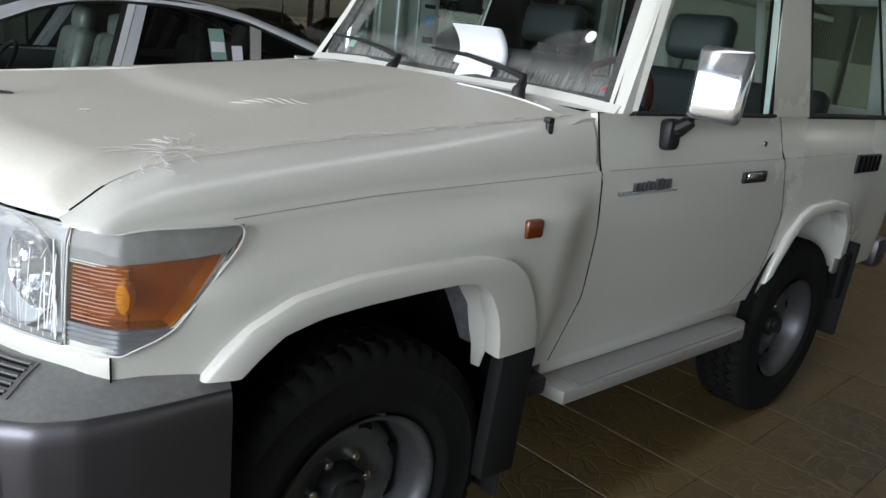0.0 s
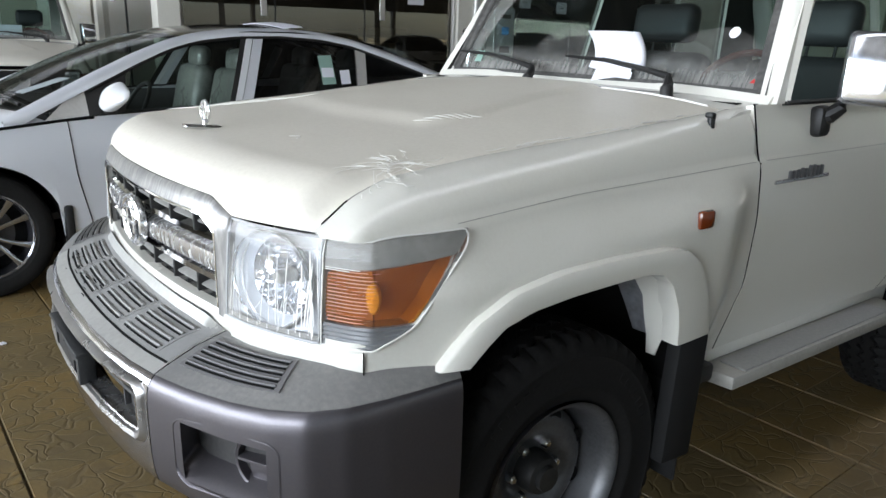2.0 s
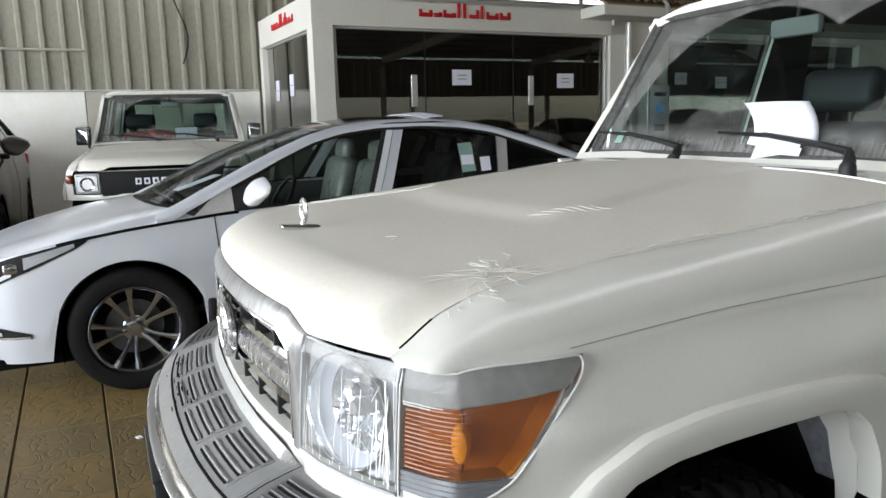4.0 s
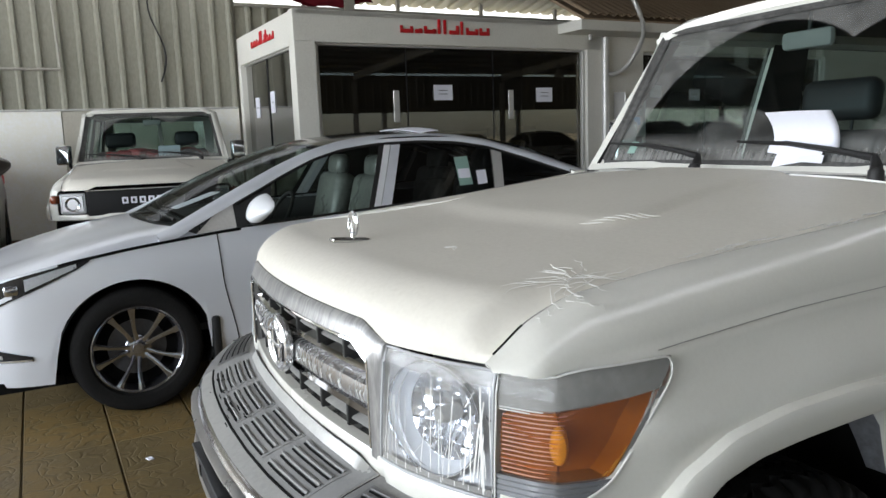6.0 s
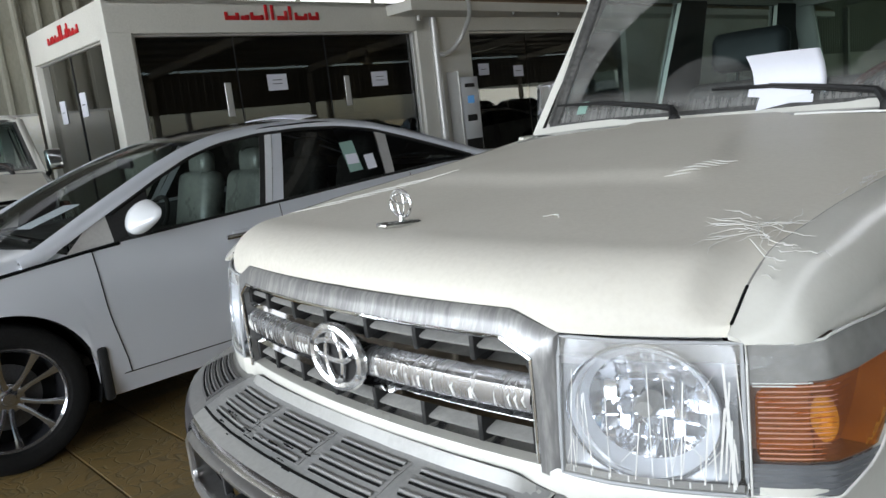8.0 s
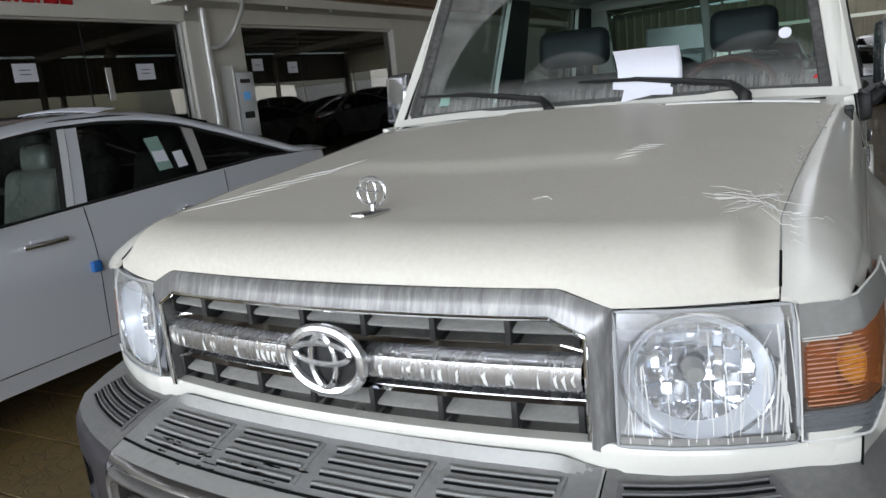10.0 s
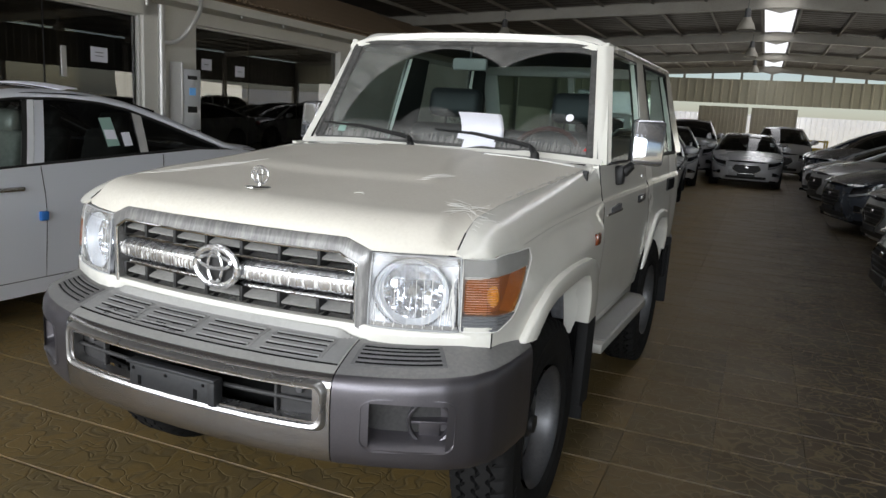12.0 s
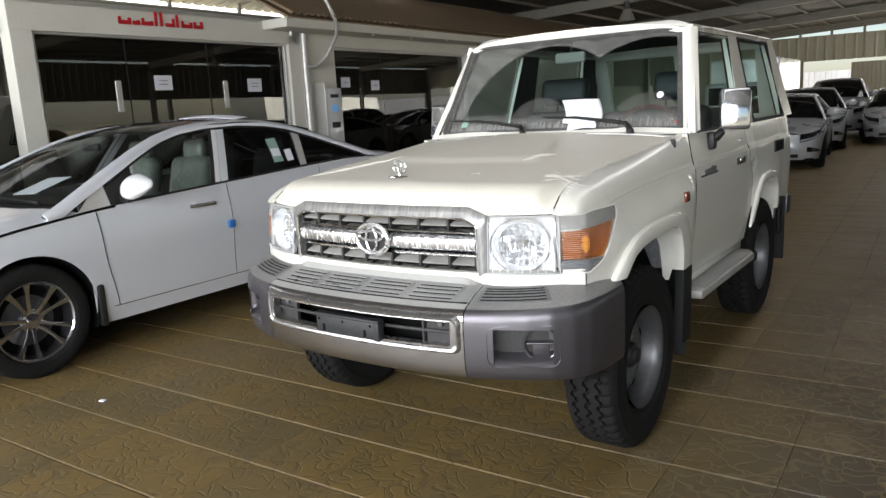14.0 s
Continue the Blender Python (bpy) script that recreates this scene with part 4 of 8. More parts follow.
def grille(car):
    def gy(x):
        return -0.722 + 0.17 * x * x

    frame = part("grille", sheet([[(x, gy(x) + 0.09, z) for z in (0.87, 1.15)] for x in span(-0.52, 0.52, 9)]), GAP, car, "dusty chrome grille with dark slots")
    # bright surround: broad dusty top band, slanting shoulders, slim sides, bottom rim
    outer = [(-0.52, 0.868), (-0.52, 1.118), (-0.435, 1.150), (0.435, 1.150), (0.52, 1.118), (0.52, 0.868)]
    inner = [(-0.480, 0.890), (-0.480, 1.078), (-0.425, 1.108), (0.425, 1.108), (0.480, 1.078), (0.480, 0.890)]
    rows = []
    for i in range(5):
        for u in span(0, 1, 9)[: 9 if i == 4 else 8]:
            o = [outer[i][k] + (outer[i + 1][k] - outer[i][k]) * u for k in (0, 1)]
            q = [inner[i][k] + (inner[i + 1][k] - inner[i][k]) * u for k in (0, 1)]
            row = []
            for f, d in ((0, 0.02), (0.03, -0.006), (0.2, -0.014), (0.6, -0.020), (0.92, -0.026), (1.0, -0.020), (1.03, 0.03), (1.03, 0.07)):
                x, z = o[0] + (q[0] - o[0]) * f, o[1] + (q[1] - o[1]) * f
                row.append((x, gy(x) + d, z))
            rows.append(row)
    part("surround", sheet(rows), SURROUND, frame, "dusty chrome surround")
    line = []
    for (xa, za), (xb, zb) in zip(inner[:5], inner[1:]):
        line += [(xa + (xb - xa) * q, gy(xa + (xb - xa) * q) - 0.023, za + (zb - za) * q - 0.002) for q in span(0, 1, 13)[:-1]]
    part("bright_line", tube(line, 0.0048), CHROME_CLEAN, frame)
    part("bottom_rim", sheet([[(x, gy(x) + d, z) for d, z in ((0.05, 0.905), (-0.01, 0.890), (-0.018, 0.882), (-0.012, 0.868), (0.03, 0.866))] for x in span(-0.50, 0.50, 15)]), CHROME, frame)
    for z0, z1, nm, mat in ((1.043, 1.052, "chrome_line", CHROME_CLEAN), (0.951, 0.960, "chrome_line", CHROME_CLEAN)):
        part(nm, sheet([[(x, gy(x) + d, z) for d, z in ((0.06, z1 + 0.012), (-0.004, z1 + 0.004), (-0.012, (z0 + z1) / 2), (-0.004, z0), (0.06, z0 - 0.004))] for x in span(-0.478, 0.478, 17)]), mat, frame)
    bar = [[(x, gy(x) + d, z) for d, z in ((0.03, 1.034), (-0.006, 1.032), (-0.018, 1.023), (-0.022, 1.003), (-0.018, 0.984), (-0.006, 0.975), (0.03, 0.973))] for x in span(-0.470, 0.470, 25)]
    part("main_bar", sheet(bar), BAR_CHROME, frame, "broad chrome bar streaked with film")
    rng = random.Random(3)
    for _ in range(44):
        x = rng.uniform(-0.46, 0.46)
        if abs(x) < 0.095:
            continue
        w = rng.uniform(0.001, 0.004)
        part("film_glint_streak", sheet([[(x + k * w + rng.uniform(-0.002, 0.002), gy(x) - d - 0.0006, z) for d, z in ((0.0145, 1.026), (0.022, 1.003), (0.0185, rng.uniform(0.982, 0.995)))] for k in (-1, 1)]), FILM_EDGE, frame)
    for x in (-0.46, -0.345, -0.205, -0.065, 0.075, 0.215, 0.350, 0.462):
        for z0, z1 in ((1.051, 1.112), (0.905, 0.955)):
            part("grille_fin", box((x, gy(x) + 0.03, (z0 + z1) / 2), (0.012, 0.075, z1 - z0), 0.003), BLACK, frame)
    for zb, d in ((1.051, 0.0), (0.958, 0.0), (0.892, 0.0)):
        part("slot_floor", sheet([[(x, gy(x) + dd, zb + k) for k, dd in ((0, -0.008), (0.004, 0.02), (0.014, 0.07))] for x in span(-0.475, 0.475, 9)]), GRILLE_GREY, frame)
    for z in (1.077, 0.923):
        part("slot_ledge", sheet([[(x, gy(x) + d, z + k) for d, k in ((0.05, -0.007), (0.003, -0.006), (-0.001, -0.001), (0.004, 0.003), (0.06, 0.020))] for x in span(-0.475, 0.475, 9)]), GRILLE_GREY, frame)
    # oval badge
    badge = part("badge", tube([(0.082 * math.cos(a), -0.752 - 0.0 * a, 1.010 + 0.060 * math.sin(a)) for a in span(0, math.tau, 41)[:-1]], 0.0115, 8, True), BADGE, frame, "oval chrome badge")
    part("badge_back", moved(lathe([(0.0, 0.080), (0.012, 0.076), (0.016, 0.0)], 40), pose(0, -0.738, 1.010, 0, 0, -90) @ Matrix.Diagonal((1, 1, 0.74, 1))), BLACK, badge)
    part("badge_oval", tube([(0.028 * math.cos(a), -0.759, 1.010 + 0.050 * math.sin(a)) for a in span(0, math.tau, 31)[:-1]], 0.0062, 6, True), BADGE, badge)
    part("badge_oval", tube([(0.062 * math.cos(a), -0.760, 1.026 + 0.020 * math.sin(a)) for a in span(0, math.tau, 31)[:-1]], 0.0062, 6, True), BADGE, badge)


def headlamp(car, s):
    """Clear headlamp and the amber corner lamp beside it, behind one lens that runs round the corner."""
    def top_z(u):
        return 1.112 + 0.012 * step(0.34, 0.46, u)

    def band(u0, u1, z0, z1, out, nu=24, nz=7, ripple=None, back=0.0, low=0.0, high=0.0, front=0.0):
        """u1 None: as far as the slanting rear end."""
        rows = []
        for k in range(nz):
            w = k / (nz - 1)
            row = []
            for i in range(nu):
                q = i / (nu - 1)
                z = z0 + (z1 - z0) * w
                ue = u1 if u1 is not None else lamp_u(lamp_end(z)) - back * (1 + 0.8 * (2 * w - 1) ** 6)
                ub = u0 + front * abs(2 * w - 1) ** 9
                u = ub + (ue - ub) * q
                za = z0 + low * q
                zz = za + ((z1 + high * q if z1 < 1.1 else top_z(u)) - za) * w
                row.append(lamp_point(u, zz, out + (ripple(k, q) if ripple else 0.0)))
            rows.append(row)
        return sheet(rows)

    lamp = part("headlamp", both(s, band(0.0, LAMP_SEAM, 0.900, 1.112, -0.105)), REFLECTOR_SOFT, car, "clear headlamp unit with amber corner lamp")
    # deep bowl of upright facets, set in a grey plate
    rng = random.Random(5)
    R, N = 0.088, 50
    tilt = {}
    bowl = bmesh.new()
    grid = {}
    for i in range(N + 1):
        for j in range(N + 1):
            y, z = -R + 2 * R * i / N, -R + 2 * R * j / N
            r = math.hypot(y, z)
            if r > R + 0.006:
                continue
            if r > R:
                y, z, r = y * R / r, z * R / r, R
            col, row = int((y + R) / 0.0196), int((z + R) / (0.030 if abs(y) < 0.045 else 0.040))
            tx, tz = tilt.setdefault((col, row), (rng.uniform(-0.48, 0.48), rng.uniform(-0.36, 0.26)))
            flat = tx * ((y + R) % 0.0196 - 0.0098) + tz * ((z + R) % 0.030 - 0.015) if r < R * 0.97 else 0.0
            grid[i, j] = bowl.verts.new((-0.066 + 0.034 * (r / R) ** 2 + flat, y, z))
    for i in range(N):
        for j in range(N):
            q = [grid.get(k) for k in ((i, j), (i + 1, j), (i + 1, j + 1), (i, j + 1))]
            if all(q):
                bowl.faces.new(q)
    cu = 0.126
    here = lamp_point(cu, 1.003, -0.022)
    aim = Matrix.Translation(here) @ pose(0, 0, 0, 0, -4, -90 + 18) @ Matrix.Diagonal((1, 1.06, 0.95, 1))
    part("reflector_bowl", both(s, moved(bowl, aim)), REFLECTOR, lamp, "bright faceted reflector", 12)
    ring = lathe([(-0.033, 0.0865), (-0.024, 0.090), (-0.014, 0.0945), (-0.004, 0.1000), (0.003, 0.1035)], 64)
    part("reflector_ring", both(s, moved(ring, aim)), LAMP_RING, lamp, "smooth silvered ring")
    part("bowl_rim", both(s, moved(lathe([(-0.004, 0.1035), (0.007, 0.1045), (0.009, 0.107), (0.004, 0.110)], 64), aim)), REFLECTOR, lamp)
    plate = []
    for k in range(65):
        a = k * math.tau / 64
        c, d = math.cos(a), math.sin(a)
        m = max(abs(c) / 0.132, abs(d) / 0.103)
        plate.append([lamp_point(cu + 0.004 + (0.108 * c + (c / m - 0.108 * c) * q), 1.005 + (0.098 * d + (d / m - 0.098 * d) * q), -0.016 - 0.010 * (1 - q)) for q in (0, 0.35, 0.7, 1)])
    part("bezel_plate", both(s, sheet(plate)), LAMP_SILVER, lamp, "silvered plate round the reflector")
    part("bulb_cap", both(s, moved(lathe([(-0.06, 0.017), (-0.022, 0.016), (-0.014, 0.012), (-0.012, 0)], 24), aim)), GRILLE_GREY, lamp)
    part("lens", both(s, band(0.003, LAMP_SEAM - 0.003, 0.902, 1.112, 0.0)), LENS_FILM, lamp, "clear lens under streaked film").visible_shadow = False
    part("milky_band", both(s, band(0.004, LAMP_SEAM - 0.004, 1.088, 1.112, 0.0015, 24, 3)), MILKY, lamp, "milky edge of the film").visible_shadow = False
    part("dark_foot", both(s, band(0.006, LAMP_SEAM - 0.006, 0.903, 0.914, -0.003, 24, 3)), LAMP_BAND, lamp, "dark foot of the lens")
    for k in range(9):
        u = 0.02 + 0.029 * k
        part("foot_mark", both(s, sheet([[lamp_point(u + q * 0.0012, z, -0.0016) for z in (0.9035, 0.914)] for q in (-1, 1)])), FILM_EDGE, lamp)
    rng = random.Random(9 if s > 0 else 10)
    # film streaks; the last eight paint the white reflection near the seam
    for k in range(34):
        u = rng.uniform(0.02, 0.262) if k < 26 else rng.uniform(0.222, 0.264)
        z1, z0 = rng.uniform(0.95, 1.095), rng.uniform(0.908, 0.935)
        if k < 7:
            z0 = z1 - rng.uniform(0.02, 0.05)
        w = rng.uniform(0.0004, 0.0010) if k < 26 else rng.uniform(0.0008, 0.0018)
        sl = rng.uniform(-0.012, 0.012) + (rng.uniform(-0.05, 0.05) if k < 7 else 0)
        part("film_glint_streak", both(s, sheet([[lamp_point(u + q * w + sl * (1 - p), z0 + (z1 - z0) * p, 0.0012) for p in span(0, 1, 4)] for q in (-1, 1)])), FILM_EDGE, lamp)
    # rims of the lenses
    def rim(name, pts, r, mat):
        part(name, both(s, tube(pts, r, 6, True)), mat, lamp)
    zs = span(0.901, 1.112, 9)
    rim("lens_rim", [lamp_point(0.002, z) for z in zs] + [lamp_point(u, 1.113) for u in span(0.02, LAMP_SEAM - 0.02, 9)] + [lamp_point(LAMP_SEAM - 0.002, z) for z in reversed(zs)] + [lamp_point(u, 0.900) for u in span(LAMP_SEAM - 0.02, 0.02, 9)], 0.0032, REFLECTOR_SOFT)
    part("lens_gap", both(s, tube([lamp_point(LAMP_SEAM, z, -0.001) for z in zs], 0.0022, 5)), GAP, lamp)
    # corner lamp: housing, dish with its bulb, ribbed amber screen, clear lens over all
    u0 = LAMP_SEAM + 0.003
    corner = part("corner_lamp", both(s, band(u0, None, 0.900, 1.115, -0.052)), LAMP_DARK, lamp, "amber corner indicator")
    side = [[lamp_point(u0 + 0.001, z, o) for o in (-0.001, -0.06)] for z in zs]
    part("partition", both(s, sheet(side)), REFLECTOR_SOFT, corner)
    part("upper_band", both(s, band(u0, None, 1.056, 1.115, -0.003, 26, 4, None, 0.0, 0.020)), LAMP_BAND, corner, "translucent grey upper band")
    part("lower_band", both(s, band(u0, None, 0.900, 0.946, -0.004, 26, 11, lambda k, q: 0.003 * (k % 2))), LAMP_FOOT, corner, "pale ribbed foot")
    def ribs(k, q):
        return 0.0034 * (1 if k % 3 == 1 else 0) * (1 - step(0.46, 0.54, q))
    rear = []
    for z in span(0.944, 1.078, 14):
        ue = lamp_u(lamp_end(z))
        rear.append([lamp_point(ue - d, z, -0.006) for d in (0.011, 0.006, 0.0)])
    part("rear_band", both(s, sheet(rear)), LAMP_BAND, corner)
    well = [[lamp_point(lamp_u(lamp_end(z)) - 0.001 - 0.3 * d, z, -0.0065 - d) for d in (0.0, 0.016, 0.032, 0.048)] for z in span(0.902, 1.114, 14)]
    part("rear_wall", both(s, sheet(well)), LAMP_DARK, corner)
    for z, mat in ((0.945, LAMP_FOOT), (1.066, LAMP_DARK)):
        part("cross_wall", both(s, sheet([[lamp_point(u, z + (0.010 * (u - u0) / 0.2 if z > 1 else 0), o) for o in (-0.0075, -0.03, -0.052)] for u in span(u0, lamp_u(lamp_end(z)) - 0.004, 20)])), mat, corner)
    # glints above the amber, painted as thin white rods
    for z, q1 in ((1.058, 0.42), (1.0545, 0.30)):
        part("painted_glint", both(s, tube([lamp_point(u, z + 0.004 * q1, -0.0012) for u in span(u0 + 0.006, u0 + 0.2 * q1, 8)], 0.0011, 5)), FILM_EDGE, corner)
    part("amber_lens", both(s, band(u0 + 0.008, None, 0.950, 1.054, -0.0040, 40, 40, ribs, 0.006, 0.0, 0.020, 0.014)), AMBER, corner, "ribbed amber lens", 18).visible_shadow = False
    for k in range(15):
        z = 0.955 + 0.100 * k / 14
        ue = u0 + 0.44 * (lamp_u(lamp_end(z)) - u0)
        part("lens_rib", both(s, tube([lamp_point(u, z, -0.0022) for u in span(u0 + 0.012, ue, 8)], [0.0012] * 6 + [0.0009, 0.0003], 5)), AMBER_RIB, corner)
    at = Vector((0.846, -0.527, 1.000))
    turn = Matrix.Translation(at) @ pose(0, 0, 0, 0, 0, -40) @ Matrix.Scale(0.98, 4)
    part("indicator_bulb", both(s, moved(lathe([(-0.030, 0.008), (-0.018, 0.017), (0.0, 0.020), (0.010, 0.016), (0.016, 0.0)], 24), turn @ Matrix.Diagonal((1, 0.78, 1.7, 1)))), BULB, corner, "bright orange bulb")
    part("outer_lens", both(s, band(u0, None, 0.899, 1.115, 0.0, 30, 12)), LENS, corner, "clear outer lens").visible_shadow = False
    ends = [lamp_point(lamp_u(lamp_end(z)) - 0.003, z) for z in span(0.902, 1.122, 26)]
    edge = ends + [lamp_point(u, top_z(u)) for u in span(lamp_u(lamp_end(1.122)) - 0.012, u0 + 0.01, 14)] + [lamp_point(u0, z) for z in reversed(zs)] + [lamp_point(u, 0.900) for u in span(u0 + 0.01, lamp_u(lamp_end(0.902)) - 0.012, 8)]
    part("outer_rim", both(s, tube(edge, 0.0020, 6, True)), FILM_EDGE, corner)


def seat(car, x, y, mat, rest=0.29):
    st = part("seat", box((x, y, 0.86), (rest + 0.23, 0.52, 0.20), 0.06, 3), mat, car, "dark grey vinyl seat")
    part("seat_back", box((x, y + 0.30, 1.17), (rest + 0.21, 0.15, 0.58), 0.06, 3, pose(0, 0, 0, -12)), mat, st)
    part("headrest", box((x, y + 0.38, 1.590), (rest, 0.11, 0.185), 0.050, 4, pose(0, 0, 0, -8)), mat, st)
    for d in (-0.06, 0.06):
        part("headrest_post", tube([(x + d, y + 0.36, 1.42), (x + d, y + 0.38, 1.52)], 0.007), BLACK, st)


def old_front(car):
    """Black grille with pale bars for letters, square lamps, slim bumper."""
    g = part("grille", box((0, -0.70, 1.0), (1.04, 0.04, 0.24), 0.01, 2), MATT_BLACK, car, "black grille with a pale row of plain bars")
    for k in range(6):
        part("letter_bar", box((-0.19 + 0.077 * k, -0.724, 1.01), (0.055, 0.008, 0.062), 0.006, 1), PAPER, g)
        part("letter_gap", box((-0.19 + 0.077 * k, -0.7285, 1.01), (0.022, 0.004, 0.030), 0.001, 1), BLACK, g)
    part("top_line", box((0, -0.725, 1.115), (1.06, 0.01, 0.012), 0.003, 1), CHROME, g)
    for s in (1, -1):
        lamp = part("headlamp", both(s, box((0.64, -0.66, 1.0), (0.23, 0.06, 0.19), 0.015, 2, pose(0, 0, 0, 0, 0, 10))), REFLECTOR_SOFT, car, "clear square headlamp")
        part("lamp_face", both(s, box((0.645, -0.692, 1.0), (0.19, 0.01, 0.15), 0.004, 1, pose(0, 0, 0, 0, 0, 10))), LAMP_FOOT, lamp)
        part("lamp_bowl", both(s, moved(lathe([(-0.02, 0.0), (-0.012, 0.03), (0.004, 0.062), (0.007, 0.066)], 28), pose(0.645, -0.700, 0.995, 0, 0, -80))), REFLECTOR, lamp)
        part("corner_lamp", both(s, box((0.80, -0.575, 1.04), (0.07, 0.13, 0.09), 0.03, 2, pose(0, 0, 0, 0, 0, 20))), MARKER, lamp)
    part("front_bumper", join(box((0, -0.84, 0.66), (1.7, 0.16, 0.20), 0.04, 3)), BUMPER, car)


def off_road_car(old=False):
    label = "older cream off-road car with a black grille" if old else "cream white three-door off-road car with grey bumper, partly wrapped in film"
    car = thing("off_road_car", label, "car")
    part("bonnet", hood_mesh(), CREAM, car, "cream bonnet under dusty protective film", 50)
    if old:
        old_front(car)
    else:
        car_bumper(car)
        grille(car)
    # white strip below the lamps and grille
    line = [(x, -0.743 + 0.17 * x * x) for x in span(0, 0.515, 12)] + [(lamp_point(u, 0.90, 0.0).x, lamp_point(u, 0.90, 0.0).y) for u in span(0.01, lamp_u(-0.557), 22)]
    line = [(-x, y) for x, y in line[:0:-1]] + line
    strip_rows = [[(x * (1 - d * 0.6), y + d, z) for d, z in ((0.03, 0.897), (0.004, 0.896), (0.0, 0.889), (0.0, 0.862), (0.004, 0.848), (0.03, 0.838))] for x, y in line]
    part("front_panel", sheet(strip_rows), CREAM_SIDE, car)
    part("radiator_void", box((0, -0.50, 1.0), (1.46, 0.03, 0.36)), GAP, car)
    for s in (1, -1):
        part("fender", fender_mesh(s, not old), CREAM_SIDE, car, "", 50)
        part("wheel_flare", flare_mesh(FLARE_F, s), CREAM_SIDE, car, "", 50)
        part("wheel_flare", flare_mesh(FLARE_R, s, 0.022), CREAM_SIDE, car, "", 50)
        if not old:
            headlamp(car, s)
        part("fender_seam", both(s, tube([lamp_point(lamp_u(-0.556), z, 0.0015) for z in span(0.850, 0.897, 4)], 0.0018, 4)), GAP, car)
        quarter = part("rear_quarter", quarter_mesh(s), CREAM_SIDE, car, "", 50)
        vent = part("air_vent", both(s, box((side_x(2.72, 1.13) + 0.004, 2.735, 1.135), (0.014, 0.27, 0.085), 0.01)), BLACK, quarter, "black slotted air outlet")
        for k in range(5):
            part("vent_slat", both(s, box((side_x(2.72, 1.13) + 0.012, 2.735 - 0.11 + 0.055 * k, 1.135), (0.006, 0.03, 0.07), 0.004)), GAP, vent)
        part("crease_line", both(s, tube([(side_x(y, crease_z(y) - 0.006) - 0.0006, y, crease_z(y)) for y in span(-0.335, 0.745, 24)], 0.0010, 5)), SEAM, car)
        part("crease_line", both(s, tube([(side_x(y, crease_z(y) - 0.006) + 0.0004, y, crease_z(y)) for y in span(0.80, 1.93, 16)], 0.0011, 5)), SEAM, car)
        part("crease_line", both(s, tube([(side_x(y, crease_z(y) - 0.006) - 0.0004, y, crease_z(y)) for y in span(2.0, 2.58, 8)], 0.0011, 5)), SEAM, car)
        part("bonnet_gap", both(s, tube([(joint_x(y) - 0.001, y, joint_z(y) + 0.0005) for y in span(-0.585, -0.525, 8)], 0.0024, 5)), GAP, car)
        part("bonnet_gap", both(s, tube([(joint_x(y) - 0.001, y, joint_z(y) + 0.0002) for y in span(-0.525, -0.47, 6)], 0.0016, 5)), SEAM, car)
        part("bonnet_gap", both(s, tube([(joint_x(y) - 0.001, y, joint_z(y) - 0.0006) for y in span(-0.47, 0.69, 40)], 0.0014, 5)), SEAM, car)
        part("door_gap", both(s, tube([(side_x(door_front(z), z) - 0.001, door_front(z) - 0.002, z) for z in span(0.60, 1.335, 24)], [0.0012] * 8 + [0.0018] * 6 + [0.0026] * 10, 5)), GAP, car)
        part("door_gap", both(s, tube([(side_x(door_rear(z), z) - 0.001, door_rear(z) + 0.003, z) for z in span(0.60, 1.335, 24)], 0.0026, 5)), GAP, car)
        door = part("door", door_mesh(s), CREAM_SIDE, car, "cream side door", 50)
        part("door_card", both(s, sheet([[(0.79, y, z) for z in (0.62, 1.33)] for y in (0.80, 1.80)])), INTERIOR, door)
        hy = 1.665
        handle = part("door_handle", both(s, box((side_x(hy, 1.125) + 0.006, hy, 1.120), (0.016, 0.17, 0.042), 0.010)), BLACK, door, "black flap door handle")
        part("handle_flap", both(s, box((side_x(hy, 1.125) + 0.015, hy - 0.02, 1.126), (0.008, 0.10, 0.022), 0.004)), CHROME, handle)
        part("door_lock", both(s, moved(lathe([(0, 0.012), (0.006, 0.011), (0.006, 0)], 16), pose(side_x(1.74, 1.235), 1.74, 1.235))), CHROME, door)
        # model badge: a plain bar with blocks in place of letters
        bar = part("model_badge", both(s, box((side_x(1.0, 1.11) + 0.003, 1.005, 1.105), (0.008, 0.31, 0.012), 0.002, 1)), CHROME, door, "grey model badge of plain bars")
        rng = random.Random(2)
        y0 = 0.93
        for k in range(9):
            hgt = rng.choice((0.026, 0.032, 0.040))
            part("badge_bar", both(s, box((side_x(y0, 1.12) + 0.004, y0, 1.122 + 0.012 * (y0 - 0.93)), (0.010, 0.014, hgt), 0.003, 1)), STEEL, bar)
            y0 += 0.023
        part("marker_lamp", both(s, box((side_x(0.44, 1.05) + 0.001, 0.440, 1.055), (0.020, 0.062, 0.050), 0.009)), MARKER, car, "dark amber side marker")
        # pillars and rails
        for o in (((0.850, 1.333), (1.165, 1.865)), ((0.895, 1.333), (1.235, 1.858))), (((1.765, 1.333), (1.838, 1.862)), ((2.085, 1.333), (2.050, 1.862))), (((2.995, 1.333), (2.865, 1.862)), ((3.335, 1.333), (3.10, 1.862))):
            part("pillar", strip(o, s), CREAM_SIDE, car)
            (p0, p1), (q0, q1) = o
            inner = [[upper(p0[0] + (p1[0] - p0[0]) * u + ((q0[0] - p0[0]) + ((q1[0] - p1[0]) - (q0[0] - p0[0])) * u) * w, 1.333 + 0.525 * u, s, -0.043) for w in span(-0.06, 1.06, 4)] for u in span(0, 1, 8)]
            part("pillar_trim", sheet(inner), BLACK, car)
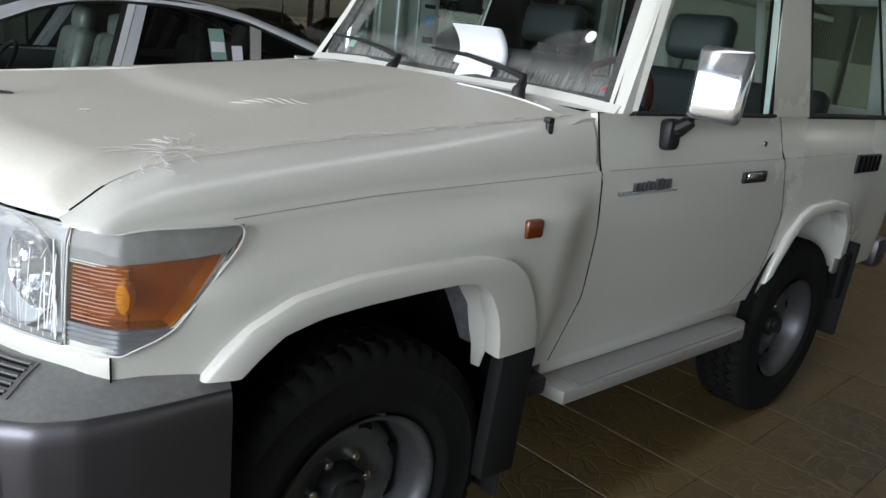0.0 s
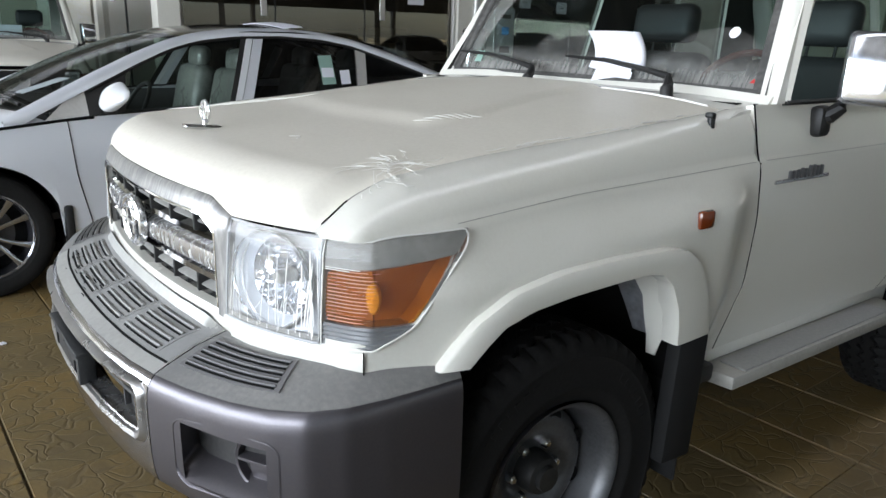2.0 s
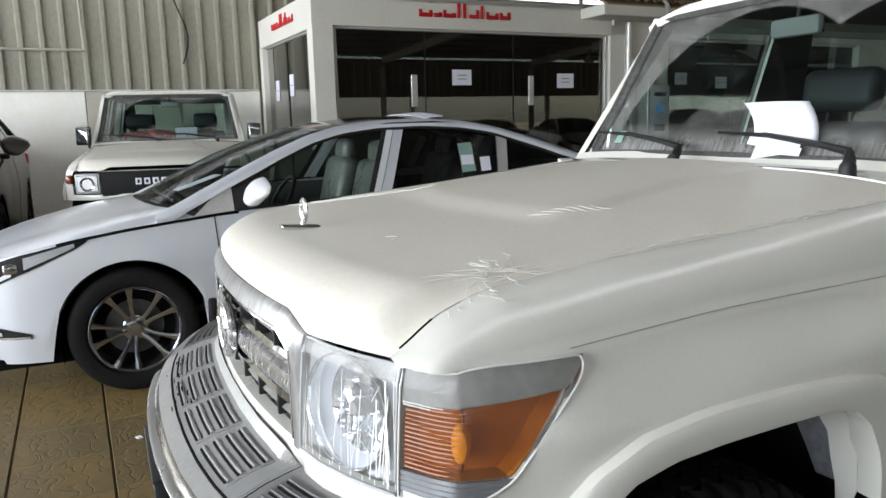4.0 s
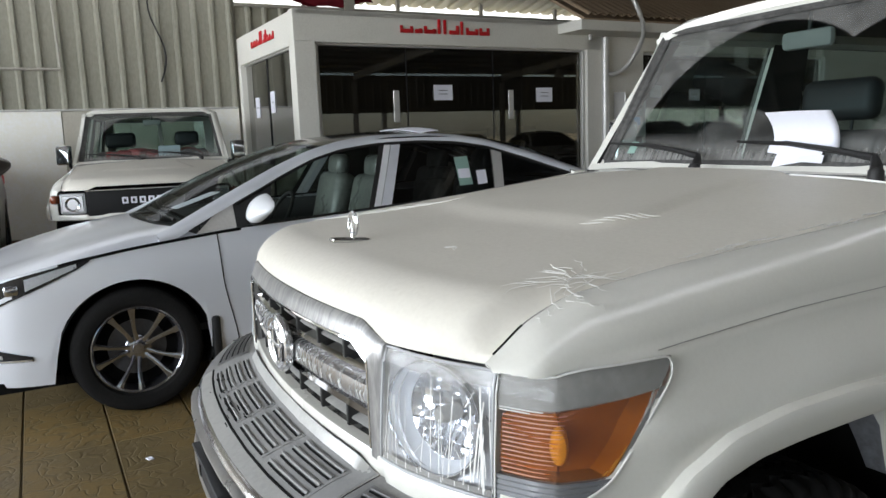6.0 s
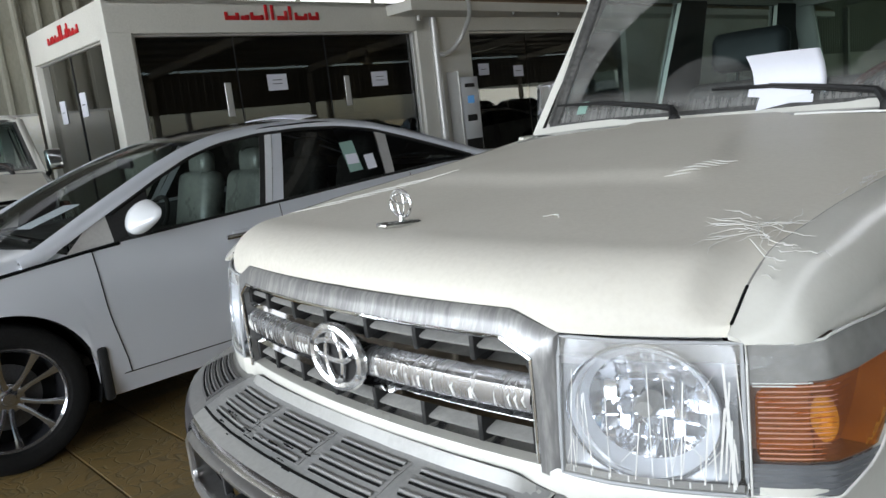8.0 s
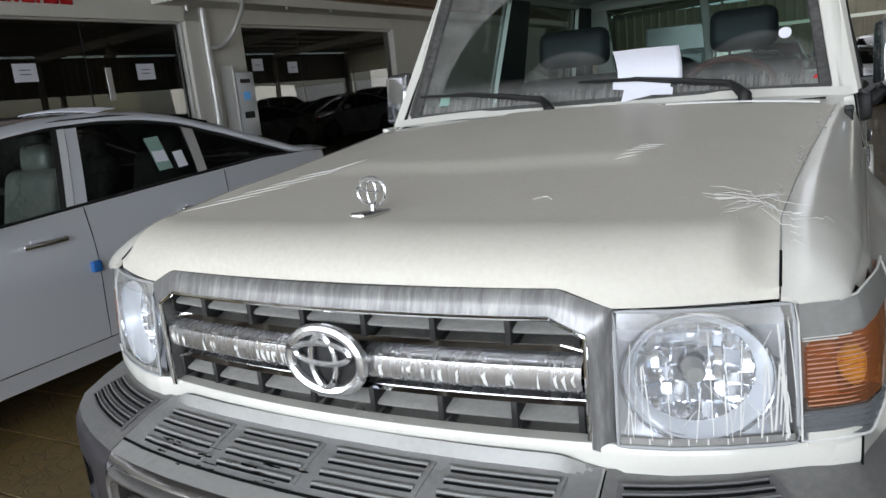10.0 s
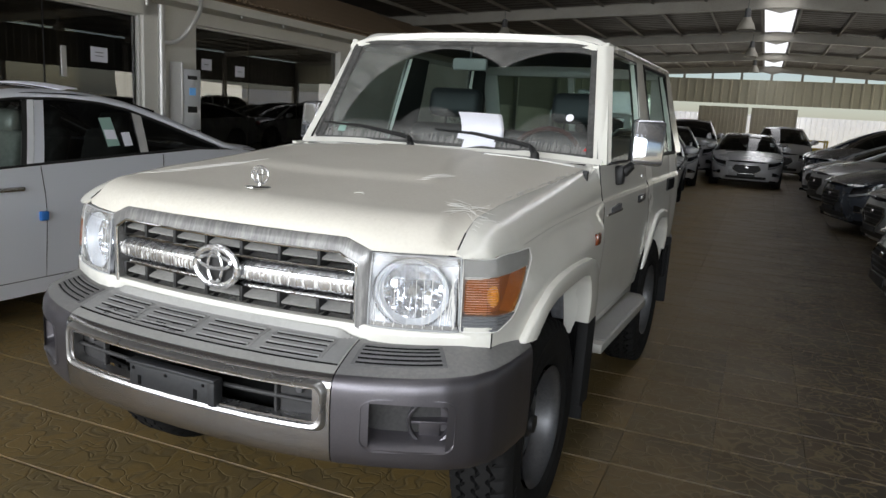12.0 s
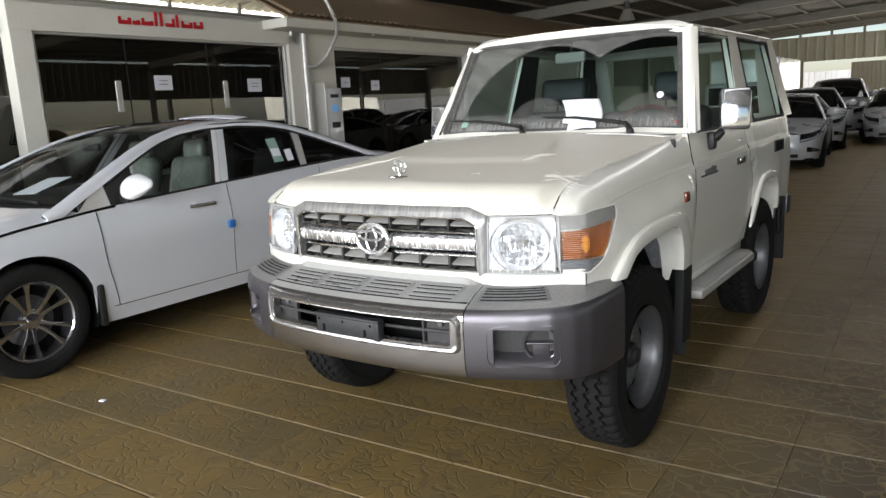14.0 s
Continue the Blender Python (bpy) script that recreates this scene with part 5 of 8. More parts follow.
        part("roof_rail", strip((((1.14, 1.852), (1.16, 1.900)), ((3.10, 1.852), (3.05, 1.902))), s, 0.03, 6), CREAM_SIDE, car)
        part("rain_gutter", both(s, tube([(side_z(1.90) + 0.005 - 0.008 * step(1.50, 1.16, y), y, 1.892 - 0.020 * step(1.45, 1.16, y)) for y in span(1.16, 3.03, 18)], [0.004, 0.006] + [0.008] * 15 + [0.004], 6)), CREAM_SIDE, car)
        part("belt_seal", both(s, tube([(0.838, y, 1.336) for y in span(0.90, 1.78, 6)], 0.007, 6)), BLACK, door)
        win = [[upper(0.895 + (1.235 - 0.895) * v + (1.765 - 0.895 + (1.838 - 1.235 - 0.87) * v) * u, 1.333 + 0.525 * v, s, -0.012) for u in (0, 0.5, 1)] for v in span(0, 1, 5)]
        part("door_glass", sheet(win), SIDE_GLASS, door, "clear side glass")
        frame = [win[0][0], win[-1][0], win[-1][2], win[0][2]]
        part("glass_seal", tube([(p[0] + s * 0.006, p[1], p[2]) for p in frame], 0.009, 6, True), BLACK, door)
        win = [[upper(2.085 + (2.050 - 2.085) * v + (0.91 - 0.095 * v) * u, 1.338 + 0.520 * v, s, -0.010) for u in (0, 0.5, 1)] for v in span(0, 1, 5)]
        part("rear_side_glass", sheet(win), SIDE_GLASS, car, "clear rear side glass")
        frame = [win[0][0], win[-1][0], win[-1][2], win[0][2]]
        part("glass_seal", tube([(p[0] + s * 0.008, p[1], p[2]) for p in frame], 0.014, 6, True), BLACK, car)
        # mirror on its arm
        mir = part("door_mirror", both(s, box((0.955, 1.135, 1.435), (0.155, 0.085, 0.215), 0.020, 3, pose(0, 0, 0, -6, 2, 22))), MIRROR_SHELL, door, "silver door mirror")
        part("mirror_glass", both(s, box((0.938, 1.178, 1.435), (0.13, 0.008, 0.18), 0.003, 1, pose(0, 0, 0, -6, 2, 22))), CHROME_CLEAN, mir)
        part("mirror_arm", both(s, tube([(0.84, 1.08, 1.285), (0.875, 1.09, 1.295), (0.895, 1.105, 1.32), (0.90, 1.12, 1.365)], [0.022, 0.026, 0.022, 0.018], 10)), BLACK, mir)
        part("mirror_foot", both(s, box((0.850, 1.085, 1.275), (0.05, 0.07, 0.095), 0.018, 2)), BLACK, mir)
        # running board and mud flaps
        part("side_step", both(s, prism([(0.76, 0.64), (0.935, 0.66), (0.945, 1.70), (0.90, 1.80), (0.76, 1.82)], 0.045, 0.010, pose(0, 0, 0.505))), STEP_GREY, car, "dusty grey running board")
        part("step_grip", both(s, box((0.885, 1.2, 0.553), (0.09, 0.95, 0.006), 0.002, 1)), TREAD_GREY, car)
        part("sill", both(s, box((0.79, 1.30, 0.55), (0.06, 1.25, 0.10), 0.02)), CREAM_SIDE, car)
        part("step_bracket", both(s, box((0.80, 0.60, 0.545), (0.14, 0.12, 0.06), 0.015)), BLACK, car)
        part("mud_flap", both(s, box((0.815, 0.455, 0.505), (0.21, 0.014, 0.46), 0.005, 1, pose(0, 0, 0, -4))), MATT_BLACK, car, "black rubber mud flap")
        part("flap_edge", both(s, box((0.905, 0.437, 0.54), (0.046, 0.128, 0.37), 0.008, 2, pose(0, 0, 0, -4))), MATT_BLACK, car)
        part("mud_flap", both(s, box((0.80, 2.78, 0.53), (0.22, 0.02, 0.46), 0.006, 1, pose(0, 0, 0, -3))), MATT_BLACK, car)
        part("flap_edge", both(s, box((0.885, 2.735, 0.60), (0.02, 0.09, 0.22), 0.006, 1)), MATT_BLACK, car)
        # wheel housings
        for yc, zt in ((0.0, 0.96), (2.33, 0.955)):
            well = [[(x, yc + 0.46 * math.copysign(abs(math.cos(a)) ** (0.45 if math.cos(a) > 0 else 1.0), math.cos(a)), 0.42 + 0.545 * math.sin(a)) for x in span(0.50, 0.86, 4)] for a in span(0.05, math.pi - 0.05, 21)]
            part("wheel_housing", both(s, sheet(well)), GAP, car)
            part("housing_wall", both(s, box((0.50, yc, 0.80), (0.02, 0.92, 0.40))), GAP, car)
        wing = ((0.235, 0.945), (0.275, 0.932), (0.312, 0.902), (0.345, 0.84), (0.362, 0.78), (0.374, 0.72), (0.384, 0.665))
        part("inner_panel", both(s, sheet([[(x, y - 0.10 * (0.872 - x), z) for x in span(0.690 + 0.018 * k, 0.874, 6)] for k, (y, z) in enumerate(wing[:6])], 0.006)), INNER_WING, car, "grey inner wing panel")
        part("wing_flange", both(s, sheet([[(x, y - 0.010 - 0.10 * (0.872 - x) + 0.004 * math.sin(9 * k), z) for x in span(0.818 + 0.004 * math.sin(5 * k) + 0.016 * (k / 6) ** 2, 0.892 - 0.034 * (k / 6) ** 4, 4)] for k, (y, z) in enumerate(wing)], 0.004)), CREAM_SIDE, car, "bent cream wheel arch flange")
        part("inner_panel", both(s, sheet([[(x, 2.60 + 0.012 * k, z) for x in span(0.62, 0.845, 4)] for k, z in enumerate(span(0.93, 0.64, 8))], 0.006)), CREAM_SIDE, car)
        steel_wheel(car, s * 0.778, 0.0, 0.402, s)
        steel_wheel(car, s * 0.755, 2.31, 0.402, s)
    # roof, windscreen frame, rear wall
    part("roof", sheet([[(x, y, 1.918 + 0.034 * (1 - (abs(x) / 0.72) ** 2.5) - (0.016 + 0.016 * (abs(x) / 0.72) ** 4) * step(1.32, 1.13, y) - 0.022 * (abs(x) / 0.722) ** 10) for y in span(1.130, 3.06, 22)] for x in span(-0.722, 0.722, 37)], 0.03), CREAM_SIDE, car, "", 50)
    head = [[Vector(screen_point(u, v)) + Vector((0, d + 0.012 * max(0.0, (abs(u) - 0.86) / 0.16) ** 2, e - 0.040 * max(0.0, (abs(u) - 0.84) / 0.19) ** 2)) for v, d, e in ((0.992, 0.02, -0.002), (1.002, -0.010, 0.003), (1.02, -0.010, 0.008), (1.045, 0.002, 0.010), (1.07, 0.022, 0.011))] for u in span(-1.035, -0.84, 9) + span(-0.80, 0.80, 15) + span(0.84, 1.035, 9)]
    part("windscreen_header", sheet(head, 0.012), CREAM_SIDE, car)
    for s in (1, -1):
        edge = [[Vector(screen_point(s * u, v)) + Vector((0, d, 0)) for u, d in ((0.979, 0.004), (0.987, -0.013), (1.012, -0.015), (1.036, -0.006), (1.062, 0.022))] for v in span(-0.03, 0.985, 12)]
        part("windscreen_pillar", sheet(edge, 0.012), CREAM_SIDE, car)
    part("cowl", sheet([[(x, y, z - 0.018 * (abs(x) / 0.8) ** 3) for y, z in ((0.655, 1.318), (0.70, 1.333), (0.78, 1.340), (0.835, 1.348), (0.858, 1.372))] for x in span(-0.815, 0.815, 21)], 0.012), CREAM_SIDE, car)
    vent = part("cowl_vent", sheet([[(x, y, 1.3435) for y in (0.745, 0.79)] for x in span(-0.55, 0.55, 5)]), BLACK, car)
    gasket = [screen_point(u, 0.008) for u in span(-0.96, 0.96, 9)] + [screen_point(0.985, v) for v in span(0.03, 0.965, 6)] + [screen_point(u, 0.988) for u in span(0.955, -0.955, 9)] + [screen_point(-0.985, v) for v in span(0.965, 0.03, 6)]
    part("windscreen_seal", tube([Vector(p) + Vector((0, -0.010, 0)) for p in gasket], 0.0125, 6, True), SEAL_DUST, car)
    for s in (1, -1):
        part("side_gasket", sheet([[Vector(screen_point(s * u, v)) + Vector((0, d, 0)) for u, d in ((0.930, -0.003), (0.936, -0.010), (0.960, -0.013), (0.988, -0.012))] for v in span(0.01, 0.985, 10)]), SEAL_DUST, car, "wide dusty rubber gasket")
        fillet = [[Vector(screen_point(s * (0.985 - r * 0.085 * (1 - math.cos(a))), 0.006 + r * 0.11 * (1 - math.sin(a)))) + Vector((0, -0.011, 0)) for r in (0.0, 0.5, 1.0)] for a in span(0, math.pi / 2, 9)]
        part("gasket_corner", sheet(fillet), SEAL_DUST, car)
    part("windscreen", sheet([[screen_point(u, v) for v in span(0.004, 0.99, 10)] for u in span(-0.988, 0.988, 16)]), windscreen_material(), car, "windscreen with dusty wiper arcs")
    part("rear_wall", join(box((0, 3.33, 0.98), (1.46, 0.04, 0.74), 0.02), box((-0.66, 3.21, 1.61), (0.12, 0.04, 0.60), 0.01, 1, pose(0, 0, 0, 22)), box((0.66, 3.21, 1.61), (0.12, 0.04, 0.60), 0.01, 1, pose(0, 0, 0, 22)), box((0, 3.11, 1.875), (1.36, 0.05, 0.08), 0.01)), CREAM_SIDE, car)
    part("rear_glass", box((0, 3.215, 1.60), (1.22, 0.006, 0.54), 0, 1, pose(0, 0, 0, 22)), SIDE_GLASS, car)
    part("rear_centre_post", box((0.0, 3.22, 1.60), (0.05, 0.03, 0.56), 0.008, 1, pose(0, 0, 0, 22)), CREAM_SIDE, car)
    part("rear_bumper", box((0, 3.40, 0.62), (1.66, 0.14, 0.16), 0.03), BUMPER, car)
    # inside
    part("cabin_floor", box((0, 2.05, 0.60), (1.50, 2.55, 0.04)), INTERIOR, car)
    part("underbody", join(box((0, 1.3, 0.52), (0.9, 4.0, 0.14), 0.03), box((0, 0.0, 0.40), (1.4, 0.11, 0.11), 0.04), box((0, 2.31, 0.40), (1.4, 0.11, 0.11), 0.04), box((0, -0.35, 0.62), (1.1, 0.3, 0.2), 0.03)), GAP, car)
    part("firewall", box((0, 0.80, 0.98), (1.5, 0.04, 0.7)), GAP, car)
    part("headlining", sheet([[(x, y, 1.888 + 0.028 * (1 - (abs(x) / 0.72) ** 2)) for y in span(1.17, 3.08, 6)] for x in span(-0.70, 0.70, 9)]), SHADED_LINING, car)
    dash = part("dashboard", join(box((0, 1.035, 1.225), (1.46, 0.30, 0.24), 0.05, 3), box((0.38, 1.06, 1.335), (0.38, 0.24, 0.07), 0.03, 3)), BLACK, car, "black dashboard")
    wheel = part("steering_wheel", tube([Vector((0.38, 1.345, 1.30)) + Vector((0.195 * math.cos(a), 0.195 * math.sin(a) * 0.50, 0.195 * math.sin(a) * 0.87)) for a in span(0, math.tau, 33)[:-1]], 0.014, 8, True), RED_BROWN, dash, "dark red-brown steering wheel")
    part("steering_boss", box((0.38, 1.335, 1.295), (0.15, 0.06, 0.10), 0.025, 2, pose(0, 0, 0, 30)), BLACK, wheel)
    part("steering_column", tube([(0.38, 1.13, 1.20), (0.38, 1.33, 1.29)], 0.03), BLACK, wheel)
    seat(car, -0.42, 1.56, SEAT, 0.36)
    seat(car, 0.37, 1.58, SEAT)
    rear = part("rear_bench", box((0, 2.62, 0.90), (1.10, 0.48, 0.18), 0.05, 3), SEAT, car)
    part("bench_back", box((0, 2.90, 1.16), (1.10, 0.14, 0.52), 0.05, 3, pose(0, 0, 0, -10)), SEAT, rear)
    mirror = part("rear_view_mirror", box((0.01, 1.135, 1.778), (0.195, 0.035, 0.064), 0.016, 2), HEADLINER, car)
    part("mirror_face", box((0.01, 1.155, 1.778), (0.175, 0.004, 0.052), 0, 1), CHROME_CLEAN, mirror)
    part("mirror_stem", tube([(0.01, 1.14, 1.80), (0.01, 1.15, 1.87)], 0.008), BLACK, mirror)
    # wipers
    for px, ln in ((0.530, 0.44), (-0.11, 0.46)):
        foot = Vector((px, 0.735, 1.352))
        wip = part("wiper", tube([foot, foot + Vector((-0.022, 0.035, 0.022)), foot + Vector((-0.050, 0.068, 0.040)), foot + Vector((-0.19, 0.092, 0.062)), foot + Vector((-0.37, 0.108, 0.084))], [0.017, 0.016, 0.012, 0.008, 0.006], 8), BLACK, car, "black windscreen wiper")
        part("wiper_blade", tube([Vector((px - 0.13, 0.846, 1.396)), Vector((px - 0.36, 0.850, 1.432)), Vector((px - 0.13 - ln, 0.862, 1.440))], [0.006, 0.008, 0.005], 6), BLACK, wip)
        part("wiper_cap", moved(lathe([(0, 0.022), (0.03, 0.020), (0.04, 0.012), (0.04, 0)], 14), Matrix.Translation(foot - Vector((0, 0, 0.02))) @ pose(0, 0, 0, 0, -90, 0)), BLACK, wip)
    part("washer_nozzle", join(tube([(0.815, 0.565, 1.275), (0.815, 0.565, 1.308)], 0.011, 10), box((0.815, 0.56, 1.310), (0.026, 0.022, 0.016), 0.006)), BLACK, car)
    return car


def windscreen_papers():
    papers = thing("paper_sheets", "folded white paper sheets tucked under the windscreen wiper", "paper")
    def at(x, z, off):
        v = (z - 1.362) / 0.526
        return Vector((x, 0.865 + 0.267 * v - off, z))

    rows = []
    for x in span(0.100, 0.300, 9):
        rows.append([at(x, 1.405 + 0.122 * q + 0.004 * math.sin(9 * x), 0.028 + 0.10 * q * q) for q in span(0, 1, 7)])
    for k in range(1, 10):
        b = k / 9 * 3.4
        rows.append([p + Vector((0.016 * math.sin(b), 0.016 * (1 - math.cos(b)), -0.004 * b * (1 - i / 6))) for i, p in enumerate(rows[8])])
    part("folded_sheet", sheet(rows, 0.0012), PAPER, papers, "", 60)
    part("lower_sheet", sheet([[at(0.115 + 0.16 * w + 0.015 * q, 1.358 + 0.026 * w + (0.068 - 0.020 * w) * q, 0.022 + 0.012 * q) for w in span(0, 1, 5)] for q in span(0, 1, 4)], 0.001), PAPER, papers)
    part("lower_sheet", sheet([[at(0.205 + 0.085 * w, 1.376 - 0.004 * w + (0.035 - 0.012 * w) * q, 0.026) for w in span(0, 1, 4)] for q in span(0, 1, 3)], 0.001), PAPER, papers)
    part("lower_sheet", sheet([[at(0.082 + 0.05 * w, 1.404 - 0.006 * w + 0.026 * q, 0.026) for w in span(0, 1, 3)] for q in span(0, 1, 3)], 0.001), PAPER, papers)


def bonnet_ornament():
    orn = thing("bonnet_ornament", "small silver bonnet ornament with an upright ring", "ornament")
    z = hood_z(0, -0.56)
    base = part("base", box((0, -0.556, z + 0.006), (0.036, 0.10, 0.012), 0.005, 2, pose(0, 0, 0, -5)), CHROME, orn)
    part("ring", tube([(0.033 * math.cos(a), -0.545, z + 0.048 + 0.029 * math.sin(a)) for a in span(0, math.tau, 29)[:-1]], 0.0034, 6, True), BADGE, orn)
    part("inner_ring", tube([(0.011 * math.cos(a), -0.545, z + 0.048 + 0.026 * math.sin(a)) for a in span(0, math.tau, 21)[:-1]], 0.0021, 6, True), BADGE, orn)
    part("inner_ring", tube([(0.027 * math.cos(a), -0.545, z + 0.058 + 0.010 * math.sin(a)) for a in span(0, math.tau, 21)[:-1]], 0.0021, 6, True), BADGE, orn)
    part("stem", tube([(0, -0.548, z + 0.008), (0, -0.546, z + 0.022)], 0.006), CHROME, orn)


def film_wrinkles():
    """Creases of the protective film on the bonnet."""
    film = thing("film_creases", "creased clear protective film on the cream bonnet", "film")
    rng = random.Random(11)

    def on(x, y):
        if x > joint_x(y):
            d = (x - joint_x(y)) / max(0.01, side_x(y, crease_z(y)) - joint_x(y))
            return Vector((x, y, joint_z(y) - (joint_z(y) - crease_z(y)) * (1 - math.sqrt(max(0, 1 - d * d))) + 0.003))
        return Vector((x, y, min(hood_z(x, y), joint_z(y) + 0.06 * (joint_x(y) - x) / 0.1) + 0.003))

    for k in range(34):
        a = rng.uniform(0, math.tau)
        r0, r1 = rng.uniform(0.0, 0.05), rng.uniform(0.04, 0.13)
        cx, cy = 0.705 + rng.uniform(-0.03, 0.03), -0.40 + rng.uniform(-0.04, 0.05)
        pts = []
        for q in span(0, 1, 6):
            r, turn = r0 + (r1 - r0) * q, a + 0.3 * q + rng.uniform(-0.10, 0.10)
            pts.append(on(cx + math.cos(turn) * r * 0.8, cy + math.sin(turn) * r))
        part("crease", tube(pts, [0.0002, 0.0006, 0.0009, 0.0008, 0.0005, 0.0002], 5), CREASE, film)
    for k in range(5):
        y = -0.505 + 0.022 * k
        pts = [on(joint_x(y) + 0.012 + 0.020 * q, y + 0.004 * math.sin(5 * q + k)) for q in span(0, 1, 4)]
        part("crease", tube(pts, [0.0003, 0.0009, 0.0008, 0.0003], 5), CREASE, film)
    for k in range(24):
        y = rng.uniform(-0.25, 0.62)
        x = joint_x(y) - rng.uniform(-0.008, 0.02)
        pts = [on(x + rng.uniform(-0.006, 0.006), y + 0.02 * q) for q in range(4)]
        part("crease", tube(pts, [0.0004, 0.0014, 0.0014, 0.0004], 5), CREASE, film)
    for k in range(6):
        x, y = 0.385 + 0.006 * k, -0.10 + 0.030 * k
        pts = [on(x - 0.022 + 0.011 * q, y - 0.012 + 0.008 * q) for q in range(5)]
        part("crease", tube(pts, [0.0003, 0.0012, 0.0015, 0.0012, 0.0003], 5), CREASE, film)
    for k in range(5):
        x, y = -0.66 + 0.03 * k, -0.45 + 0.08 * k
        pts = [on(x + 0.04 * q, y + 0.03 * q) for q in range(5)]
        part("crease", tube(pts, [0.0004, 0.0014, 0.0014, 0.0014, 0.0004], 5), CREASE, film)
    part("crease", tube([on(0.30 + 0.012 * k, -0.44 + 0.02 * math.sin(k)) for k in range(4)], 0.0012, 5), CREASE, film)
    part("peeled_strip", sheet([[Vector((x, 0.69 - 0.28 * (x - 0.35) ** 2 + d, 1.347 - 0.03 * (abs(x) / 0.8) ** 3 + 0.010 * e)) for d, e in ((0, 0), (0.003, 0.5), (0.006, 0))] for x in span(0.30, 0.74, 10)]), FILM_EDGE, film)


off_road_car()
solo("windscreen_sticker", moved(lathe([(0, 0.019), (0.002, 0.019), (0.002, 0)], 24), pose(0.628, 0.915, 1.532, 0, 0, -90) @ pose(0, 0, 0, 0, -27, 0)), PAPER, "round white sticker on the windscreen", "sticker")
solo("permit_sticker", sheet([[Vector(screen_point(-0.80 + 0.030 * a, 0.075 + 0.085 * b)) + Vector((0, -0.003, 0.001)) for b in (0, 1)] for a in (-1, 0, 1)]), GREEN, "small green permit sticker on the windscreen", "sticker")
solo("warning_sticker", sheet([[Vector(screen_point(0.925 + 0.014 * a, 0.055 + 0.026 * b * (1 - abs(a)))) + Vector((0, -0.003, 0.001)) for b in (0, 1)] for a in span(-1, 1, 5)]), RED_SOFT, "small red triangular sticker on the windscreen", "sticker")
second = off_road_car(True)
second.matrix_world = pose(-6.48, -0.39, 0, 0, 0, 81.0)
AT2 = pose(-6.48, -0.39, 0, 0, 0, 81.0)
solo("dash_paper", sheet([[(0.06 + 0.24 * a, 0.935 + 0.07 * b, 1.385 + 0.12 * b) for b in span(0, 1, 4)] for a in (0, 1)], 0.002), PAPER, "white paper standing inside the older car's windscreen", "paper").matrix_world = AT2
red = join(*[box((-0.40 + 0.13 * k, 1.06 + 0.02 * (k % 2), 1.405 + 0.012 * (k % 3)), (0.22, 0.20, 0.10), 0.035, 3, pose(0, 0, 0, 4 * k, 5 - 4 * k, 23 * k)) for k in range(4)])
solo("red_bag", red, RED_SOFT, "crumpled red bag lying on the dashboard", "bag").matrix_world = AT2
windscreen_papers()
bonnet_ornament()
film_wrinkles()


# ---- the hall ----
RIDGE_U, RIDGE_Z, FALL = 1.5, 4.62, 0.052
WALL_L, WALL_R, END_V, FRONT_V = -10.3, 13.3, 41.1, -9.0


def roof_z(u):
    return RIDGE_Z - FALL * abs(u - RIDGE_U)


def hall(ob):
    ob.matrix_world = HALL @ ob.matrix_world
    return ob


def set_piece(name, bm, mat, label="", sharp=35):
    ob = tagged(part(name, bm, mat, None, "", sharp), label, "", "", "structure")
    return hall(ob)


def corrugated(a0, a1, z0, z1, pitch=0.19, depth=0.035):
    """Upright ribbed sheet along y from a0 to a1, facing +x."""
    prof = []
    y = a0
    while y < a1:
        prof += [(0, y), (0, y + pitch * 0.66), (depth, y + pitch * 0.76), (depth, y + pitch * 0.92)]
        y += pitch
    prof.append((0, a1))
    prof = [(d, min(v, a1)) for d, v in prof]
    return sheet([[(d, v, z) for z in (z0, z1)] for d, v in prof])


